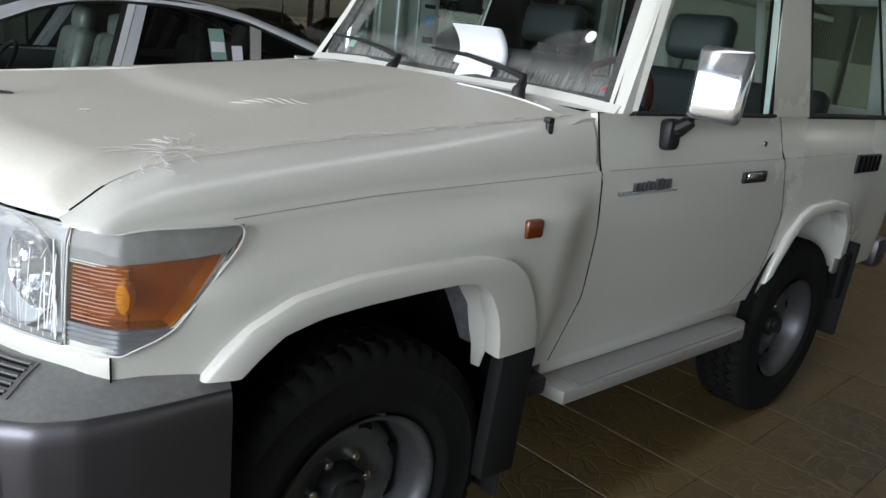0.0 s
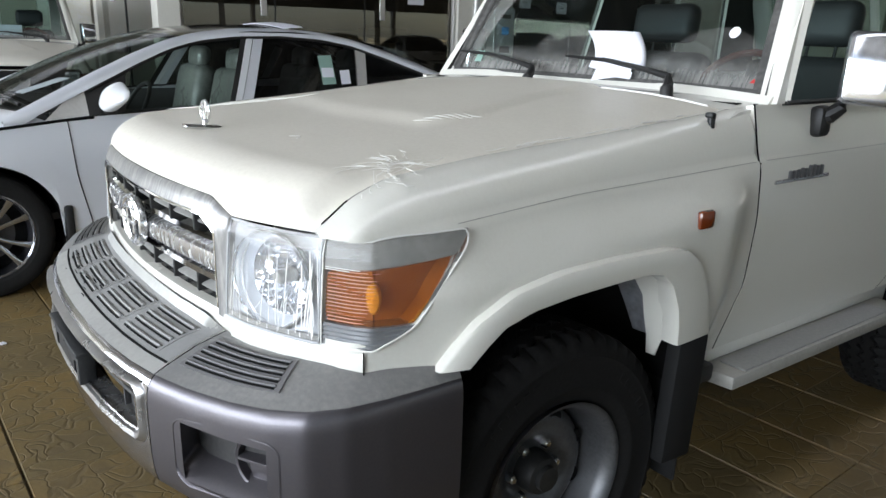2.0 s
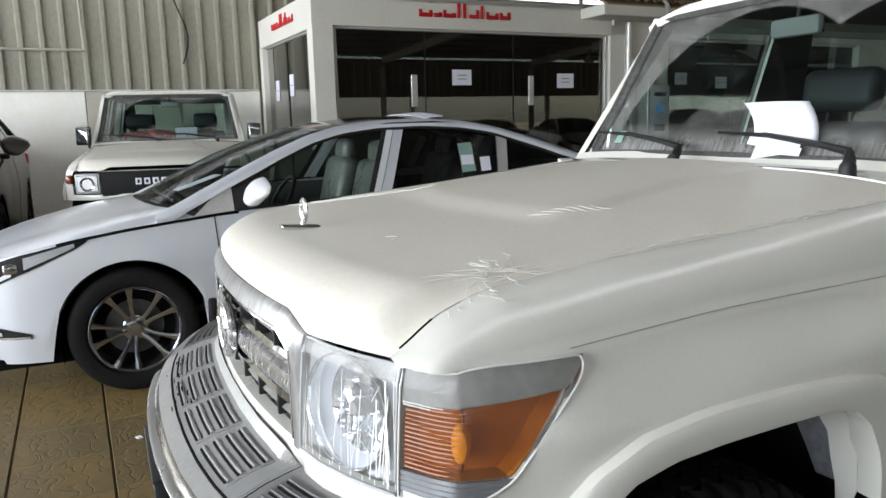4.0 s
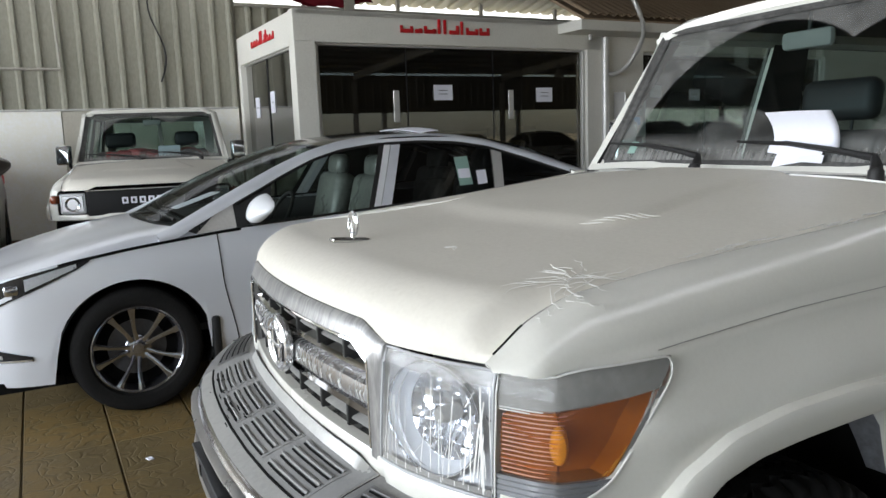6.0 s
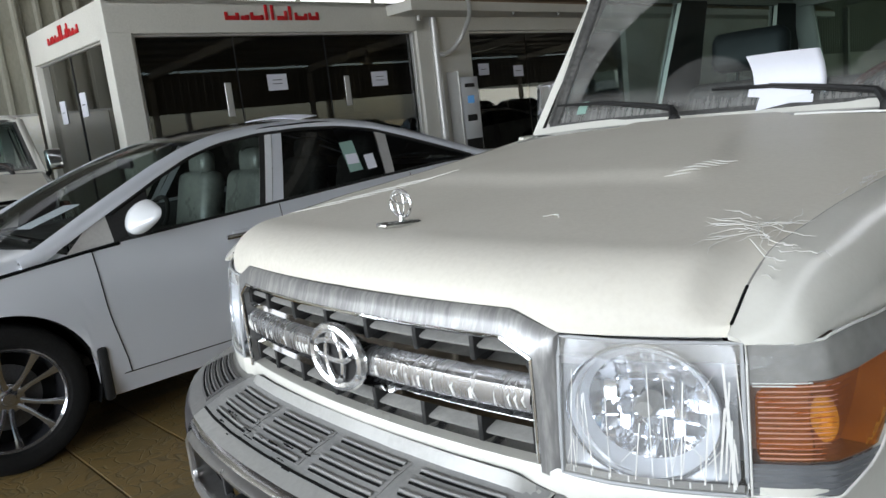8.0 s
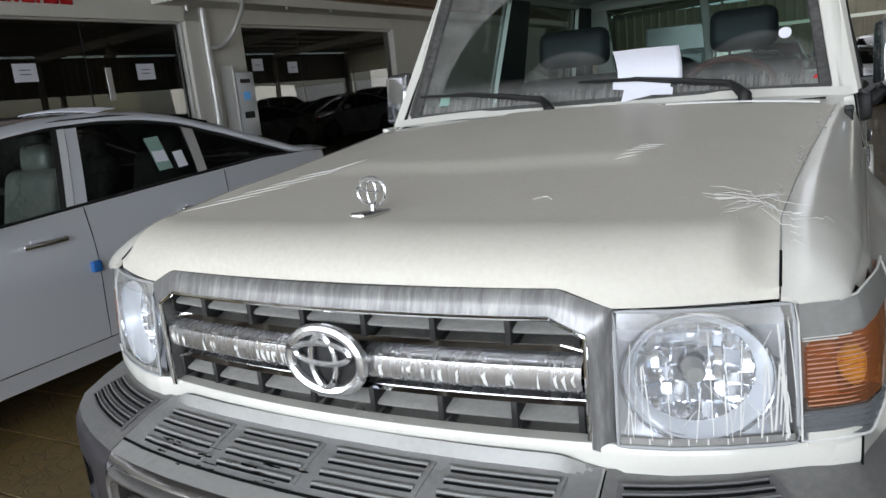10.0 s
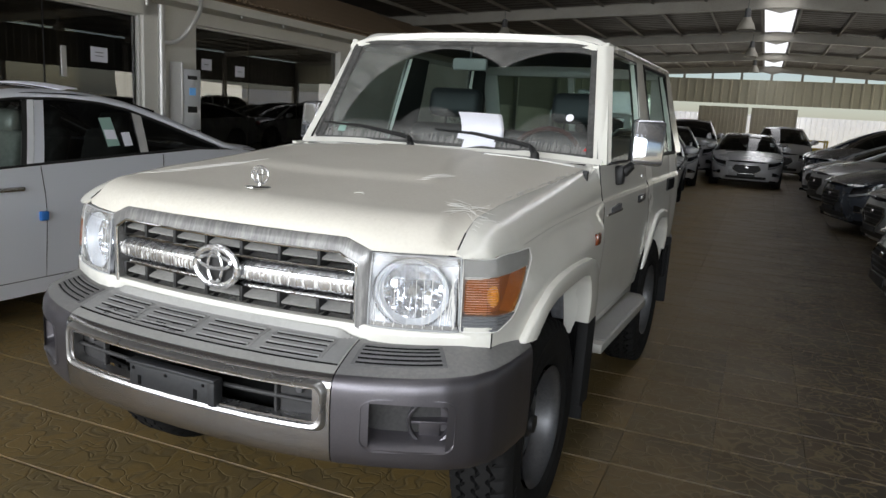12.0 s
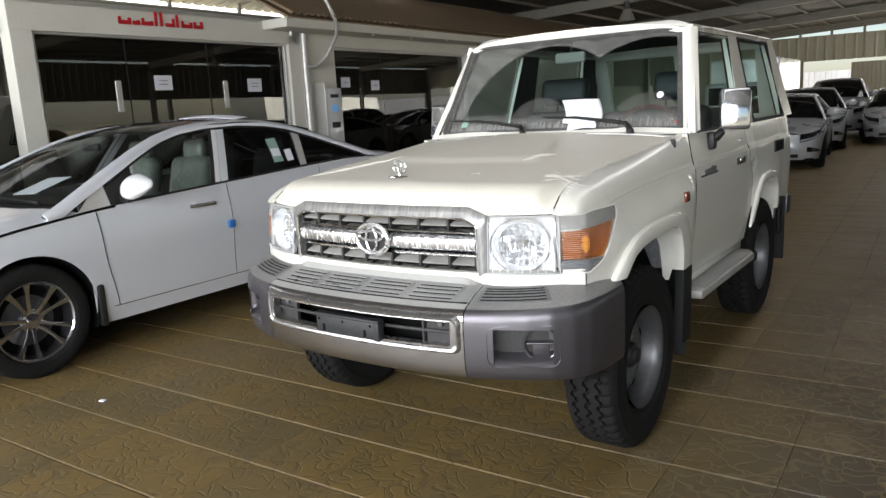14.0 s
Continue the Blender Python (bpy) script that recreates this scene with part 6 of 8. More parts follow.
def hall_shell():
    set_piece("ground", box((0, 15, -0.10), (900, 900, 0.10)), CONCRETE, "pale dusty yard ground")
    # left wall: ribbed sheet above, boards below
    for name, a, b, top in (("wall_west", FRONT_V, 1.75, 4.3), ("wall_west_2", 1.75, 9.5, 3.62), ("wall_west_3", 9.5, END_V, 4.3)):
        set_piece(name, moved(corrugated(a, b, 2.06, top, 0.268, 0.055), pose(WALL_L, 0, 0)), SHEET, "ribbed beige metal wall", 20)
        set_piece(name + "_core", box((WALL_L - 0.12, (a + b) / 2, top / 2), (0.2, b - a, top)), PANEL_GREY, "wall behind the sheets and boards")
    set_piece("eave_rail", box((WALL_L + 0.02, 5.6, 3.64), (0.10, 7.7, 0.05)), STEELWORK, "steel rail along the open eave")
    rows = []
    v = 1.75
    while v < 9.6:
        for dv, dz in ((0, 0), (0.17, 0), (0.20, 0.035), (0.24, 0.035), (0.268, 0)):
            rows.append([(WALL_L - 0.30 + 2.3 * q, v + dv, 3.80 + 0.42 * q + dz) for q in (0, 1)])
        v += 0.268
    set_piece("ceiling_eave", sheet(rows), SHEET_LIT, "ribbed pale sheet sloping up from the eave", 20)
    hazy = glow("hazy_sky", (1.0, 0.98, 0.92), 1.5)
    set_piece("backdrop", box((WALL_L - 1.6, 5.6, 4.2), (0.05, 16.0, 2.6)), hazy, "bright hazy sky outside the eave")
    for v in (2.9, 4.6, 6.3, 8.0):
        set_piece("eave_post", box((WALL_L + 0.0, v, 3.85), (0.06, 0.06, 0.40)), STEELWORK, "short post in the open eave")
    cloth = []
    for i in range(27):
        q = i / 26
        cloth.append([(WALL_L + 0.16 + 0.05 * math.sin(5 * k + 9 * q), 2.30 + 1.75 * q, 3.98 - 0.045 * k - 0.10 * math.sin(math.pi * q) + 0.02 * math.sin(17 * q + k)) for k in range(6)])
    hall(solo("red_cloth", sheet(cloth, 0.004), RED_CLOTH, "crumpled red cloth slung below the roof edge", "cloth"))
    v = FRONT_V
    rng = random.Random(4)
    boards = tagged(new("wall_boards"), "marbled and grey boards along the wall foot", "", "", "structure")
    hall(boards)
    edges = [(-9.0, -6.2, PANEL_GREY), (-6.2, -4.4, PANEL_CREAM), (-4.4, -3.1, PANEL_CREAM), (-3.1, -1.98, PANEL_CREAM), (-1.98, -0.80, PANEL_CREAM), (-0.80, 0.10, PANEL_GREY), (0.10, 1.0, PANEL_GREY), (1.0, 1.72, PANEL_CREAM)]
    for a, b, mat in edges:
        part("board", box((WALL_L + 0.02, (a + b) / 2, 1.16), (0.03, b - a - 0.012, 1.78), 0.004, 1), mat, boards)
    part("skirting", box((WALL_L + 0.03, -3.6, 0.13), (0.05, 10.6, 0.26), 0.006, 1), WOOD_DARK, boards)
    part("cap_rail", box((WALL_L + 0.03, -3.6, 2.06), (0.06, 10.6, 0.03), 0.006, 1), ALU, boards)
    rail = solo("wall_pipe", join(tube([(WALL_L + 0.12, -3.0, 2.62), (WALL_L + 0.12, -0.75, 2.62)], 0.02), tube([(WALL_L + 0.12, -0.75, 2.62), (WALL_L + 0.12, -0.78, 3.6)], 0.015)), STEELWORK, "thin grey pipe frame on the ribbed wall", "pipe")
    hall(rail)
    cab = solo("wall_cable", tube([(WALL_L + 0.10, 0.58 + 0.10 * math.sin(k * 0.55), 2.45 + 0.13 * k) for k in range(12)], 0.012, 6), BLACK, "dark cable hanging on the ribbed wall", "cable")
    hall(cab)
    # right wall: ribbed sheet above an unseen open side, added with posts to admit light
    set_piece("wall_east", moved(corrugated(FRONT_V, END_V, 2.6, 4.2, 0.355, 0.05), pose(WALL_R, 0, 0, 0, 0, 180) @ pose(0, -(FRONT_V + END_V), 0)), SHEET_SHADED, "ribbed metal wall in a shaded tone above the added open side", 20)
    for k in range(8):
        set_piece("wall_post", box((WALL_R, FRONT_V + 0.2 + 7.1 * k, 1.3), (0.18, 0.18, 2.6), 0.01, 1), STEELWORK, "cream steel post of the added open side")
    # roof sheets either side of the ridge light
    for name, a, b in (("ceiling", WALL_L + 1.9, RIDGE_U - 0.42), ("ceiling_east", RIDGE_U + 0.42, WALL_R + 0.2)):
        rows = []
        v = FRONT_V - 1.0
        k = 0
        while v < END_V + 0.6:
            for dv, dz in ((0, 0), (0.28, 0), (0.31, 0.03), (0.36, 0.03), (0.39, 0)):
                rows.append([(u, v + dv, roof_z(u) + 0.32 + dz) for u in span(a, b, 3)])
            v += 0.42
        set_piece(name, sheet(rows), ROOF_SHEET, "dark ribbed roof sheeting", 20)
    # translucent strip over the office, extended forward as added light for the wall
    sky_m = bpy.data.materials.new("translucent_ridge_sheet")
    sky_m.use_nodes = True
    nt = sky_m.node_tree
    tr = node(sky_m, "ShaderNodeBsdfTranslucent", Color=(0.9, 0.9, 0.88, 1))
    wire(sky_m, tr.outputs[0], nt.nodes["Material Output"].inputs["Surface"])
    for v in span(-9.5, 40.5, 26):
        lit = -7.0 < v < 10.0
        set_piece("roof_light" if lit else "ceiling_edge", sheet([[(uu, vv, roof_z(uu) + 0.33) for vv in (v, v + 2.0)] for uu in (WALL_L - 0.2, WALL_L + 1.9)]), sky_m if lit else ROOF_SHEET, "translucent roof sheet, partly added for light" if lit else "dark roof sheeting")
    ridge = tagged(new("ridge_light"), "translucent white ridge light sheets", "", "", "structure")
    hall(ridge)
    v = FRONT_V - 1
    while v < END_V:
        part("ridge_sheet", sheet([[(RIDGE_U + d, vv, RIDGE_Z + 0.36 - 0.06 * abs(d)) for vv in (v, v + 2.0)] for d in (-0.46, 0, 0.46)]), sky_m, ridge)
        v += 2.0
    # frames
    for k in range(7):
        v = -3.9 + 7.5 * k
        fr = thing("roof_frame", "cream steel roof frame with sloping rafters", "roof frame", "roof frames")
        hall(fr)
        for sgn, wall in ((-1, WALL_L), (1, WALL_R)):
            prof = [(-0.08, -0.13), (0.08, -0.13), (0.08, -0.118), (0.010, -0.115), (0.010, 0.155), (0.08, 0.16), (0.08, 0.17), (-0.08, 0.17), (-0.08, 0.16), (-0.010, 0.155), (-0.010, -0.115), (-0.08, -0.118), (-0.08, -0.13)]
            rows = []
            for u in span(RIDGE_U, wall - sgn * 0.15, 3):
                rows.append([(u, v + a, roof_z(u) + 0.10 + b) for a, b in prof])
            part("rafter", sheet(rows), STEELWORK, fr)
            part("column", join(box((wall - sgn * 0.25, v, 1.95), (0.02, 0.18, 3.9)), box((wall - sgn * 0.15, v, 1.95), (0.2, 0.015, 3.9)), box((wall - sgn * 0.06, v, 1.95), (0.02, 0.18, 3.9))), STEELWORK, fr)
        part("ridge_plate", prism([(-0.6, 0.0), (0, -0.16), (0.6, 0.0), (0.6, 0.16), (0, 0.20), (-0.6, 0.16)], 0.05, 0, pose(RIDGE_U, v + 0.025, RIDGE_Z, 90)), STEELWORK, fr)
    pur = tagged(new("purlins"), "cream roof purlins, darkened as in shade", "", "", "structure")
    hall(pur)
    for u in list(span(WALL_L + 0.6, RIDGE_U - 0.5, 9)) + list(span(RIDGE_U + 0.5, WALL_R - 0.6, 9)):
        part("purlin", join(box((u, (FRONT_V + END_V) / 2, roof_z(u) + 0.27), (0.012, END_V - FRONT_V, 0.10)), box((u + 0.03, (FRONT_V + END_V) / 2, roof_z(u) + 0.225), (0.06, END_V - FRONT_V, 0.012))), PURLIN, pur)
    # high-bay lamps, unlit
    proto = None
    for u, v in ((0.75, 11.0), (0.75, 18.2), (0.75, 25.7), (0.75, 33.2), (-5.6, 18.0), (0.75, 3.4), (8.0, 18.0)):
        z = roof_z(u) - 0.28
        if proto is None:
            proto = thing("high_bay_lamp", "grey high-bay ceiling lamp, unlit, under the ridge", "ceiling lamp", "high-bay lamps")
            part("shade", moved(lathe([(0.0, 0.10), (0.06, 0.11), (0.14, 0.17), (0.30, 0.23), (0.30, 0.22), (0.14, 0.16), (0.06, 0.10)], 24), pose(0, 0, 0, 0, 90, 0)), STEELWORK, proto)
            part("gear_box", moved(lathe([(-0.22, 0.0), (-0.22, 0.07), (0.0, 0.08), (0.0, 0.0)], 16), pose(0, 0, 0, 0, 90, 0)), STEEL, proto)
            part("hanger", tube([(0, 0, 0.2), (0, 0, 0.45)], 0.008), STEEL, proto)
            proto.matrix_world = HALL @ pose(u, v, z)
        else:
            copy_thing(proto, HALL @ pose(u, v, z))
    # far gable: ribbed sheet over a wide opening, a light slot under the roof
    gable = moved(corrugated(WALL_L, WALL_R, 2.88, 4.16, 0.45, 0.05), pose(0, END_V, 0, 0, 0, -90))
    set_piece("wall_north", gable, SHEET_LIT, "ribbed beige gable sheet over the far opening", 20)
    set_piece("gable_side", moved(corrugated(WALL_L, -4.2, 0, 2.9, 0.45, 0.05), pose(0, END_V + 0.01, 0, 0, 0, -90)), SHEET_LIT, "ribbed gable sheet", 20)
    slot = tagged(new("gable_slot"), "posts of the light slot under the far roof", "", "", "structure")
    hall(slot)
    for u in span(WALL_L, WALL_R, 17):
        part("slot_post", box((u, END_V, (4.16 + roof_z(u) + 0.3) / 2), (0.12, 0.06, max(0.05, roof_z(u) + 0.3 - 4.16))), STEELWORK, slot)
    for u0, u1 in ((-2.0, 0.55), (0.72, 3.0)):
        d = tagged(part("door_panel", moved(corrugated(u0, u1, 0.05, 2.72, 0.20, 0.03), pose(0, END_V + 0.35, 0, 0, 0, -90)), PANEL_GREY), "grey ribbed sliding gate leaf", "gate", "gate leaves")
        hall(d)
    set_piece("yard_fence", moved(corrugated(-14, 24, 0, 2.45, 0.30, 0.04), pose(0, END_V + 6.0, 0, 0, 0, -90)), WHITE_CAR, "white ribbed yard fence", 20)
    # the place goes on in front: columns of the open side, yard wall far off
    set_piece("yard_wall", box((0, -42, 1.6), (90, 0.3, 3.2)), OFFICE_WHITE, "pale yard wall")
    set_piece("front_fascia", box((1.5, FRONT_V, 4.15), (23.6, 0.1, 0.55)), SHEET, "sheet fascia over the open front")


def sign_bars(parent, place, length, height, seed, turn):
    """Plain red bars in the size and weight of the sign's writing. place maps (along, up) to the wall."""
    rng = random.Random(seed)
    k = length / 1.42

    def bar(x, z, w, h):
        part("sign_bar", box(place(x + w / 2, z + h / 2), (w, 0.020, h), 0.010, 2, turn), RED, parent)

    x = 0.0
    for w, up in ((0.20, 0.46), (0.12, 0.34), (0.19, 0.34), (0.07, 1.0), (0.07, 1.0), (0.16, 0.62), (0.07, 0.92), (0.20, 0.45), (0.17, 0.55)):
        w *= k
        z0 = height * 0.22
        if up > 0.8:
            bar(x, z0, 0.046 * k, height * 0.78 * up)
        else:
            bar(x, z0, w, height * 0.22)
            bar(x + w - 0.052 * k, z0, 0.050 * k, height * 0.78 * up)
            if rng.random() < 0.5:
                bar(x, z0, 0.046 * k, height * 0.40)
        x += w + 0.020 * k


def office():
    U, V0, BACK = -7.42, 1.75, -10.26
    off = tagged(new("office"), "cream clad office with dark glazed fronts", "", "", "structure")
    hall(off)
    W = OFFICE_WHITE
    # front beam, corner post, pier between the openings
    part("fascia", box((U - 0.08, 4.28, 2.925), (0.16, 5.06, 0.40), 0.008, 1), W, off)
    part("corner_post", box((U - 0.10, V0 + 0.14, 1.37), (0.22, 0.28, 2.74), 0.008, 1), W, off)
    part("pier", box((U - 0.10, 6.98, 1.47), (0.20, 1.16, 2.94), 0.008, 1), W, off)
    part("side_fascia", box(((U + BACK) / 2 - 0.05, V0 + 0.06, 2.90), (U - BACK - 0.16, 0.12, 0.42), 0.008, 1), W, off)
    part("side_post", box((BACK + 0.08, V0 + 0.07, 1.35), (0.16, 0.14, 2.70), 0.008, 1), W, off)
    part("flat_roof", box(((U + BACK) / 2, 7.0, 3.09), (U - BACK, 10.4, 0.06)), W, off)
    part("plinth", box((U - 0.08, 4.2, 0.14), (0.14, 4.3, 0.28), 0.006, 1), W, off)
    part("side_plinth", box(((U + BACK) / 2 - 0.05, V0 + 0.06, 0.14), (U - BACK - 0.3, 0.10, 0.28), 0.006, 1), W, off)
    # glazing of the first front
    win = part("shop_window", box((U - 0.10, 4.225, 2.715), (0.06, 4.33, 0.035), 0.005, 1), ALU, off, "dark glazed front in a cream frame")
    for v in (2.06, 6.37):
        part("frame_post", box((U - 0.085, v, 1.49), (0.06, 0.05, 2.44), 0.005, 1), ALU, win)
    for v in (3.35, 4.75):
        part("mullion", box((U - 0.13, v, 1.49), (0.02, 0.012, 2.44)), BLACK, win)
    for a, b in ((2.085, 3.345), (3.355, 4.745), (4.755, 6.35)):
        part("pane", box((U - 0.13, (a + b) / 2, 1.49), (0.008, b - a, 2.42)), DARK_GLASS, win)
    side = part("side_window", box(((U + BACK) / 2 - 0.05, V0 + 0.08, 2.685), (U - BACK - 0.3, 0.05, 0.03)), ALU, off, "dark glazed office side")
    for a, b in ((-10.10, -8.95), (-8.93, -7.66)):
        part("pane", box(((a + b) / 2, V0 + 0.09, 1.48), (b - a, 0.008, 2.40)), DARK_GLASS, side)
    part("mullion", box((-8.94, V0 + 0.09, 1.48), (0.03, 0.03, 2.4)), BLACK, side)
    # second front under the tiled canopy
    w2 = part("shop_window", box((U - 0.10, 9.9, 2.70), (0.06, 4.7, 0.04), 0.005, 1), ALU, off, "dark glazed front under the canopy")
    for a, b in ((7.58, 9.1), (9.12, 10.7), (10.72, 12.2)):
        part("pane", box((U - 0.13, (a + b) / 2, 1.45), (0.008, b - a, 2.46)), DARK_GLASS, w2)
    part("lintel", box((U - 0.08, 9.9, 2.83), (0.16, 4.7, 0.22), 0.006, 1), W, off)
    part("end_pier", box((U - 0.10, 17.0, 1.47), (0.20, 9.6, 2.94), 0.006, 1), W, off)
    canopy = part("canopy_slab", box((U + 0.18, 14.2, 3.01), (0.72, 16.7, 0.15), 0.01, 1), W, off, "pale concrete canopy edge")
    part("drip_pipe", tube([(U + 0.1, 6.38, 2.94), (U + 0.1, 6.38, 2.86)], 0.03, 8), ALU, canopy)
    for v in (8.1, 9.3, 10.6):
        part("spout", tube([(U + 0.50, v, 2.93), (U + 0.52, v, 2.89)], 0.022, 8), ALU, canopy)
    # room behind the glass, its dimness put into the dark wall colour
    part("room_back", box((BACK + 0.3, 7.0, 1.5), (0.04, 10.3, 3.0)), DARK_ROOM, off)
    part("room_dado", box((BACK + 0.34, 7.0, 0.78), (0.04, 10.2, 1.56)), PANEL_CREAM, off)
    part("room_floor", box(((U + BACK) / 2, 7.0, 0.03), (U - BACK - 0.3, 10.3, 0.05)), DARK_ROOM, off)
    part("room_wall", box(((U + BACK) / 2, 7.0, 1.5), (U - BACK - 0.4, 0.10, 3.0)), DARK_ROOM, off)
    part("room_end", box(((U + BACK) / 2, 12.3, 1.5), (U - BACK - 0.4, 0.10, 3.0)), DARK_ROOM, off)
    # signs of plain red bars
    s1 = hall(thing("office_sign", "red raised sign of plain bars on the cream fascia", "sign"))
    sign_bars(s1, lambda a, z: (U + 0.008, 3.22 + a, 2.82 + z), 1.42, 0.25, 8, pose(0, 0, 0, 0, 0, 90))
    s2 = hall(thing("office_sign", "red raised sign of plain bars on the office side", "sign"))
    sign_bars(s2, lambda a, z: (-9.35 + a, V0 - 0.012, 2.81 + z), 1.15, 0.23, 9, None)
    # notices taped to the panes
    for v, z in ((3.91, 2.10), (5.66, 2.06)):
        n = hall(thing("notice", "white paper notice taped inside the dark pane", "notice", "notices"))
        part("paper", box((U - 0.118, v, z), (0.003, 0.30, 0.21)), PAPER, n)
        for k in range(2):
            part("text_bar", box((U - 0.115, v, z + 0.03 - 0.05 * k), (0.002, 0.14, 0.010)), STEEL, n)
    for u in (-9.55, -8.75):
        n = hall(thing("notice", "white paper notice taped to the office side", "notice", "notices"))
        part("paper", box((u, V0 + 0.078, 2.02 + 0.05 * (u + 9.5)), (0.21, 0.003, 0.30)), PAPER, n)
        part("text_bar", box((u, V0 + 0.074, 2.02 + 0.05 * (u + 9.5)), (0.10, 0.002, 0.012)), STEEL, n)
    for v, z in ((7.95, 2.10), (8.85, 2.04)):
        n = hall(thing("notice", "white paper notice taped inside the dark pane", "notice", "notices"))
        part("paper", box((U - 0.118, v, z), (0.003, 0.26, 0.19)), PAPER, n)
        part("text_bar", box((U - 0.115, v, z), (0.002, 0.12, 0.010)), STEEL, n)
    # desks and boxes inside
    for v, z, w in ((4.95, 0.95, 0.9), (2.9, 0.8, 0.8), (8.6, 0.85, 1.3), (10.2, 0.85, 1.3)):
        d = hall(thing("desk", "dim office desk behind the glass", "desk", "office desks"))
        part("desk_top", box((-8.8, v, z), (0.7, w, 0.04), 0.006, 1), WOOD_DARK, d)
        part("desk_panel", box((-8.5, v, z / 2), (0.04, w * 0.95, z), 0.004, 1), WOOD_DARK, d)
    for v, z in ((5.6, 1.50), (5.1, 1.1), (8.0, 1.15), (9.4, 1.15)):
        b = hall(thing("carton", "pale carton standing behind the office glass", "box", "cartons"))
        part("carton_body", box((-8.35, v, z), (0.3, 0.75 if v == 5.6 else 0.34, 0.22), 0.01, 1), HEADLINER, b)
    for v in (3.18, 5.05):
        p = hall(solo("door_pull", box((U - 0.115, v, 1.92), (0.012, 0.09, 0.42), 0.004, 1), ALU, "pale upright pull plate on the glass", "handle", "pull plates"))
    # roof tiles over the canopy
    tiles = part("tile_field", sheet([[(U + 0.55 - 2.0 * w, v, 3.10 + 1.02 * w) for w in (0, 1)] for v in (5.9, 22.5)], 0.04), TILE_ROOF, off)
    # kiosk, conduit
    k = hall(thing("ticket_kiosk", "white wall kiosk with a small blue screen beside the pier", "kiosk"))
    body = part("kiosk_body", box((U + 0.14, 7.16, 1.05), (0.26, 0.40, 1.85), 0.015, 2), WHITE_CAR, k)
    part("kiosk_edge", box((U + 0.15, 6.93, 1.10), (0.26, 0.035, 1.95), 0.01, 1), ALU, k)
    part("screen", box((U + 0.272, 7.16, 1.62), (0.006, 0.15, 0.12), 0.002, 1), SCREEN, k)
    part("keypad", box((U + 0.272, 7.16, 1.33), (0.008, 0.22, 0.10), 0.003, 1), BLACK, k)
    part("slot", box((U + 0.272, 7.16, 1.84), (0.006, 0.22, 0.06), 0.002, 1), BLACK, k)
    part("lower_panel", box((U + 0.272, 7.16, 0.75), (0.006, 0.36, 0.5), 0.002, 1), BLACK, k)
    cable = [(U + 0.06, 6.72, 2.38), (U + 0.12, 6.80, 2.34), (U + 0.2, 6.95, 2.40), (U + 0.35, 7.05, 2.62), (U + 0.62, 7.0, 2.92), (U + 0.66, 6.85, 3.2), (U + 0.55, 6.75, 3.5)]
    for _ in range(2):
        fine = [cable[0]]
        for p, q in zip(cable, cable[1:]):
            fine += [tuple(a * 0.75 + b * 0.25 for a, b in zip(p, q)), tuple(a * 0.25 + b * 0.75 for a, b in zip(p, q))]
        cable = fine + [cable[-1]]
    hall(solo("conduit", tube(cable, 0.035, 10), ALU, "grey bent conduit rising past the canopy", "conduit"))
    hall(solo("down_pipe", tube([(U + 0.05, 6.72, 0.05), (U + 0.05, 6.72, 2.92)], 0.060, 12), ALU, "pale down pipe on the pier", "pipe"))


hall_shell()
office()


# ---- saloon cars ----
PLAN = [(0, -0.965), (0.25, -0.955), (0.45, -0.925), (0.62, -0.865), (0.75, -0.77), (0.84, -0.62), (0.89, -0.42), (0.918, -0.2), (0.93, 0.1), (0.935, 1.4), (0.93, 2.8), (0.915, 3.4), (0.87, 3.75), (0.78, 3.93), (0.60, 4.02), (0.30, 4.06), (0, 4.07)]
_seg = [0.0]
for _a, _b in zip(PLAN, PLAN[1:]):
    _seg.append(_seg[-1] + math.dist(_a, _b))
plan_x = smooth([(s, p[0]) for s, p in zip(_seg, PLAN)], 500)
plan_y = smooth([(s, p[1]) for s, p in zip(_seg, PLAN)], 500)
belt = smooth([(-0.97, 0.73), (-0.85, 0.76), (-0.6, 0.835), (-0.3, 0.90), (0, 0.945), (0.5, 0.995), (1.5, 1.045), (2.4, 1.090), (3.0, 1.115), (3.6, 1.10), (4.1, 1.06)])
width_z = smooth([(0.15, 0.92), (0.28, 0.955), (0.36, 0.975), (0.46, 0.978), (0.60, 0.990), (0.74, 1.0), (0.86, 0.992), (0.95, 0.975), (1.15, 0.935)])
nose_z = curve([(0.15, 0.10), (0.30, 0.03), (0.45, 0.0), (0.60, 0.01), (0.72, 0.05), (0.85, 0.13)])
roof_line = smooth([(1.15, 1.475), (1.35, 1.515), (1.7, 1.545), (2.05, 1.548), (2.4, 1.52), (2.65, 1.485), (2.85, 1.445)])


def house_x(z):
    """Half width of the saloon's upper part at height z."""
    return 0.884 - 0.272 * max(0.0, (z - 1.0) / 0.48) ** 1.10


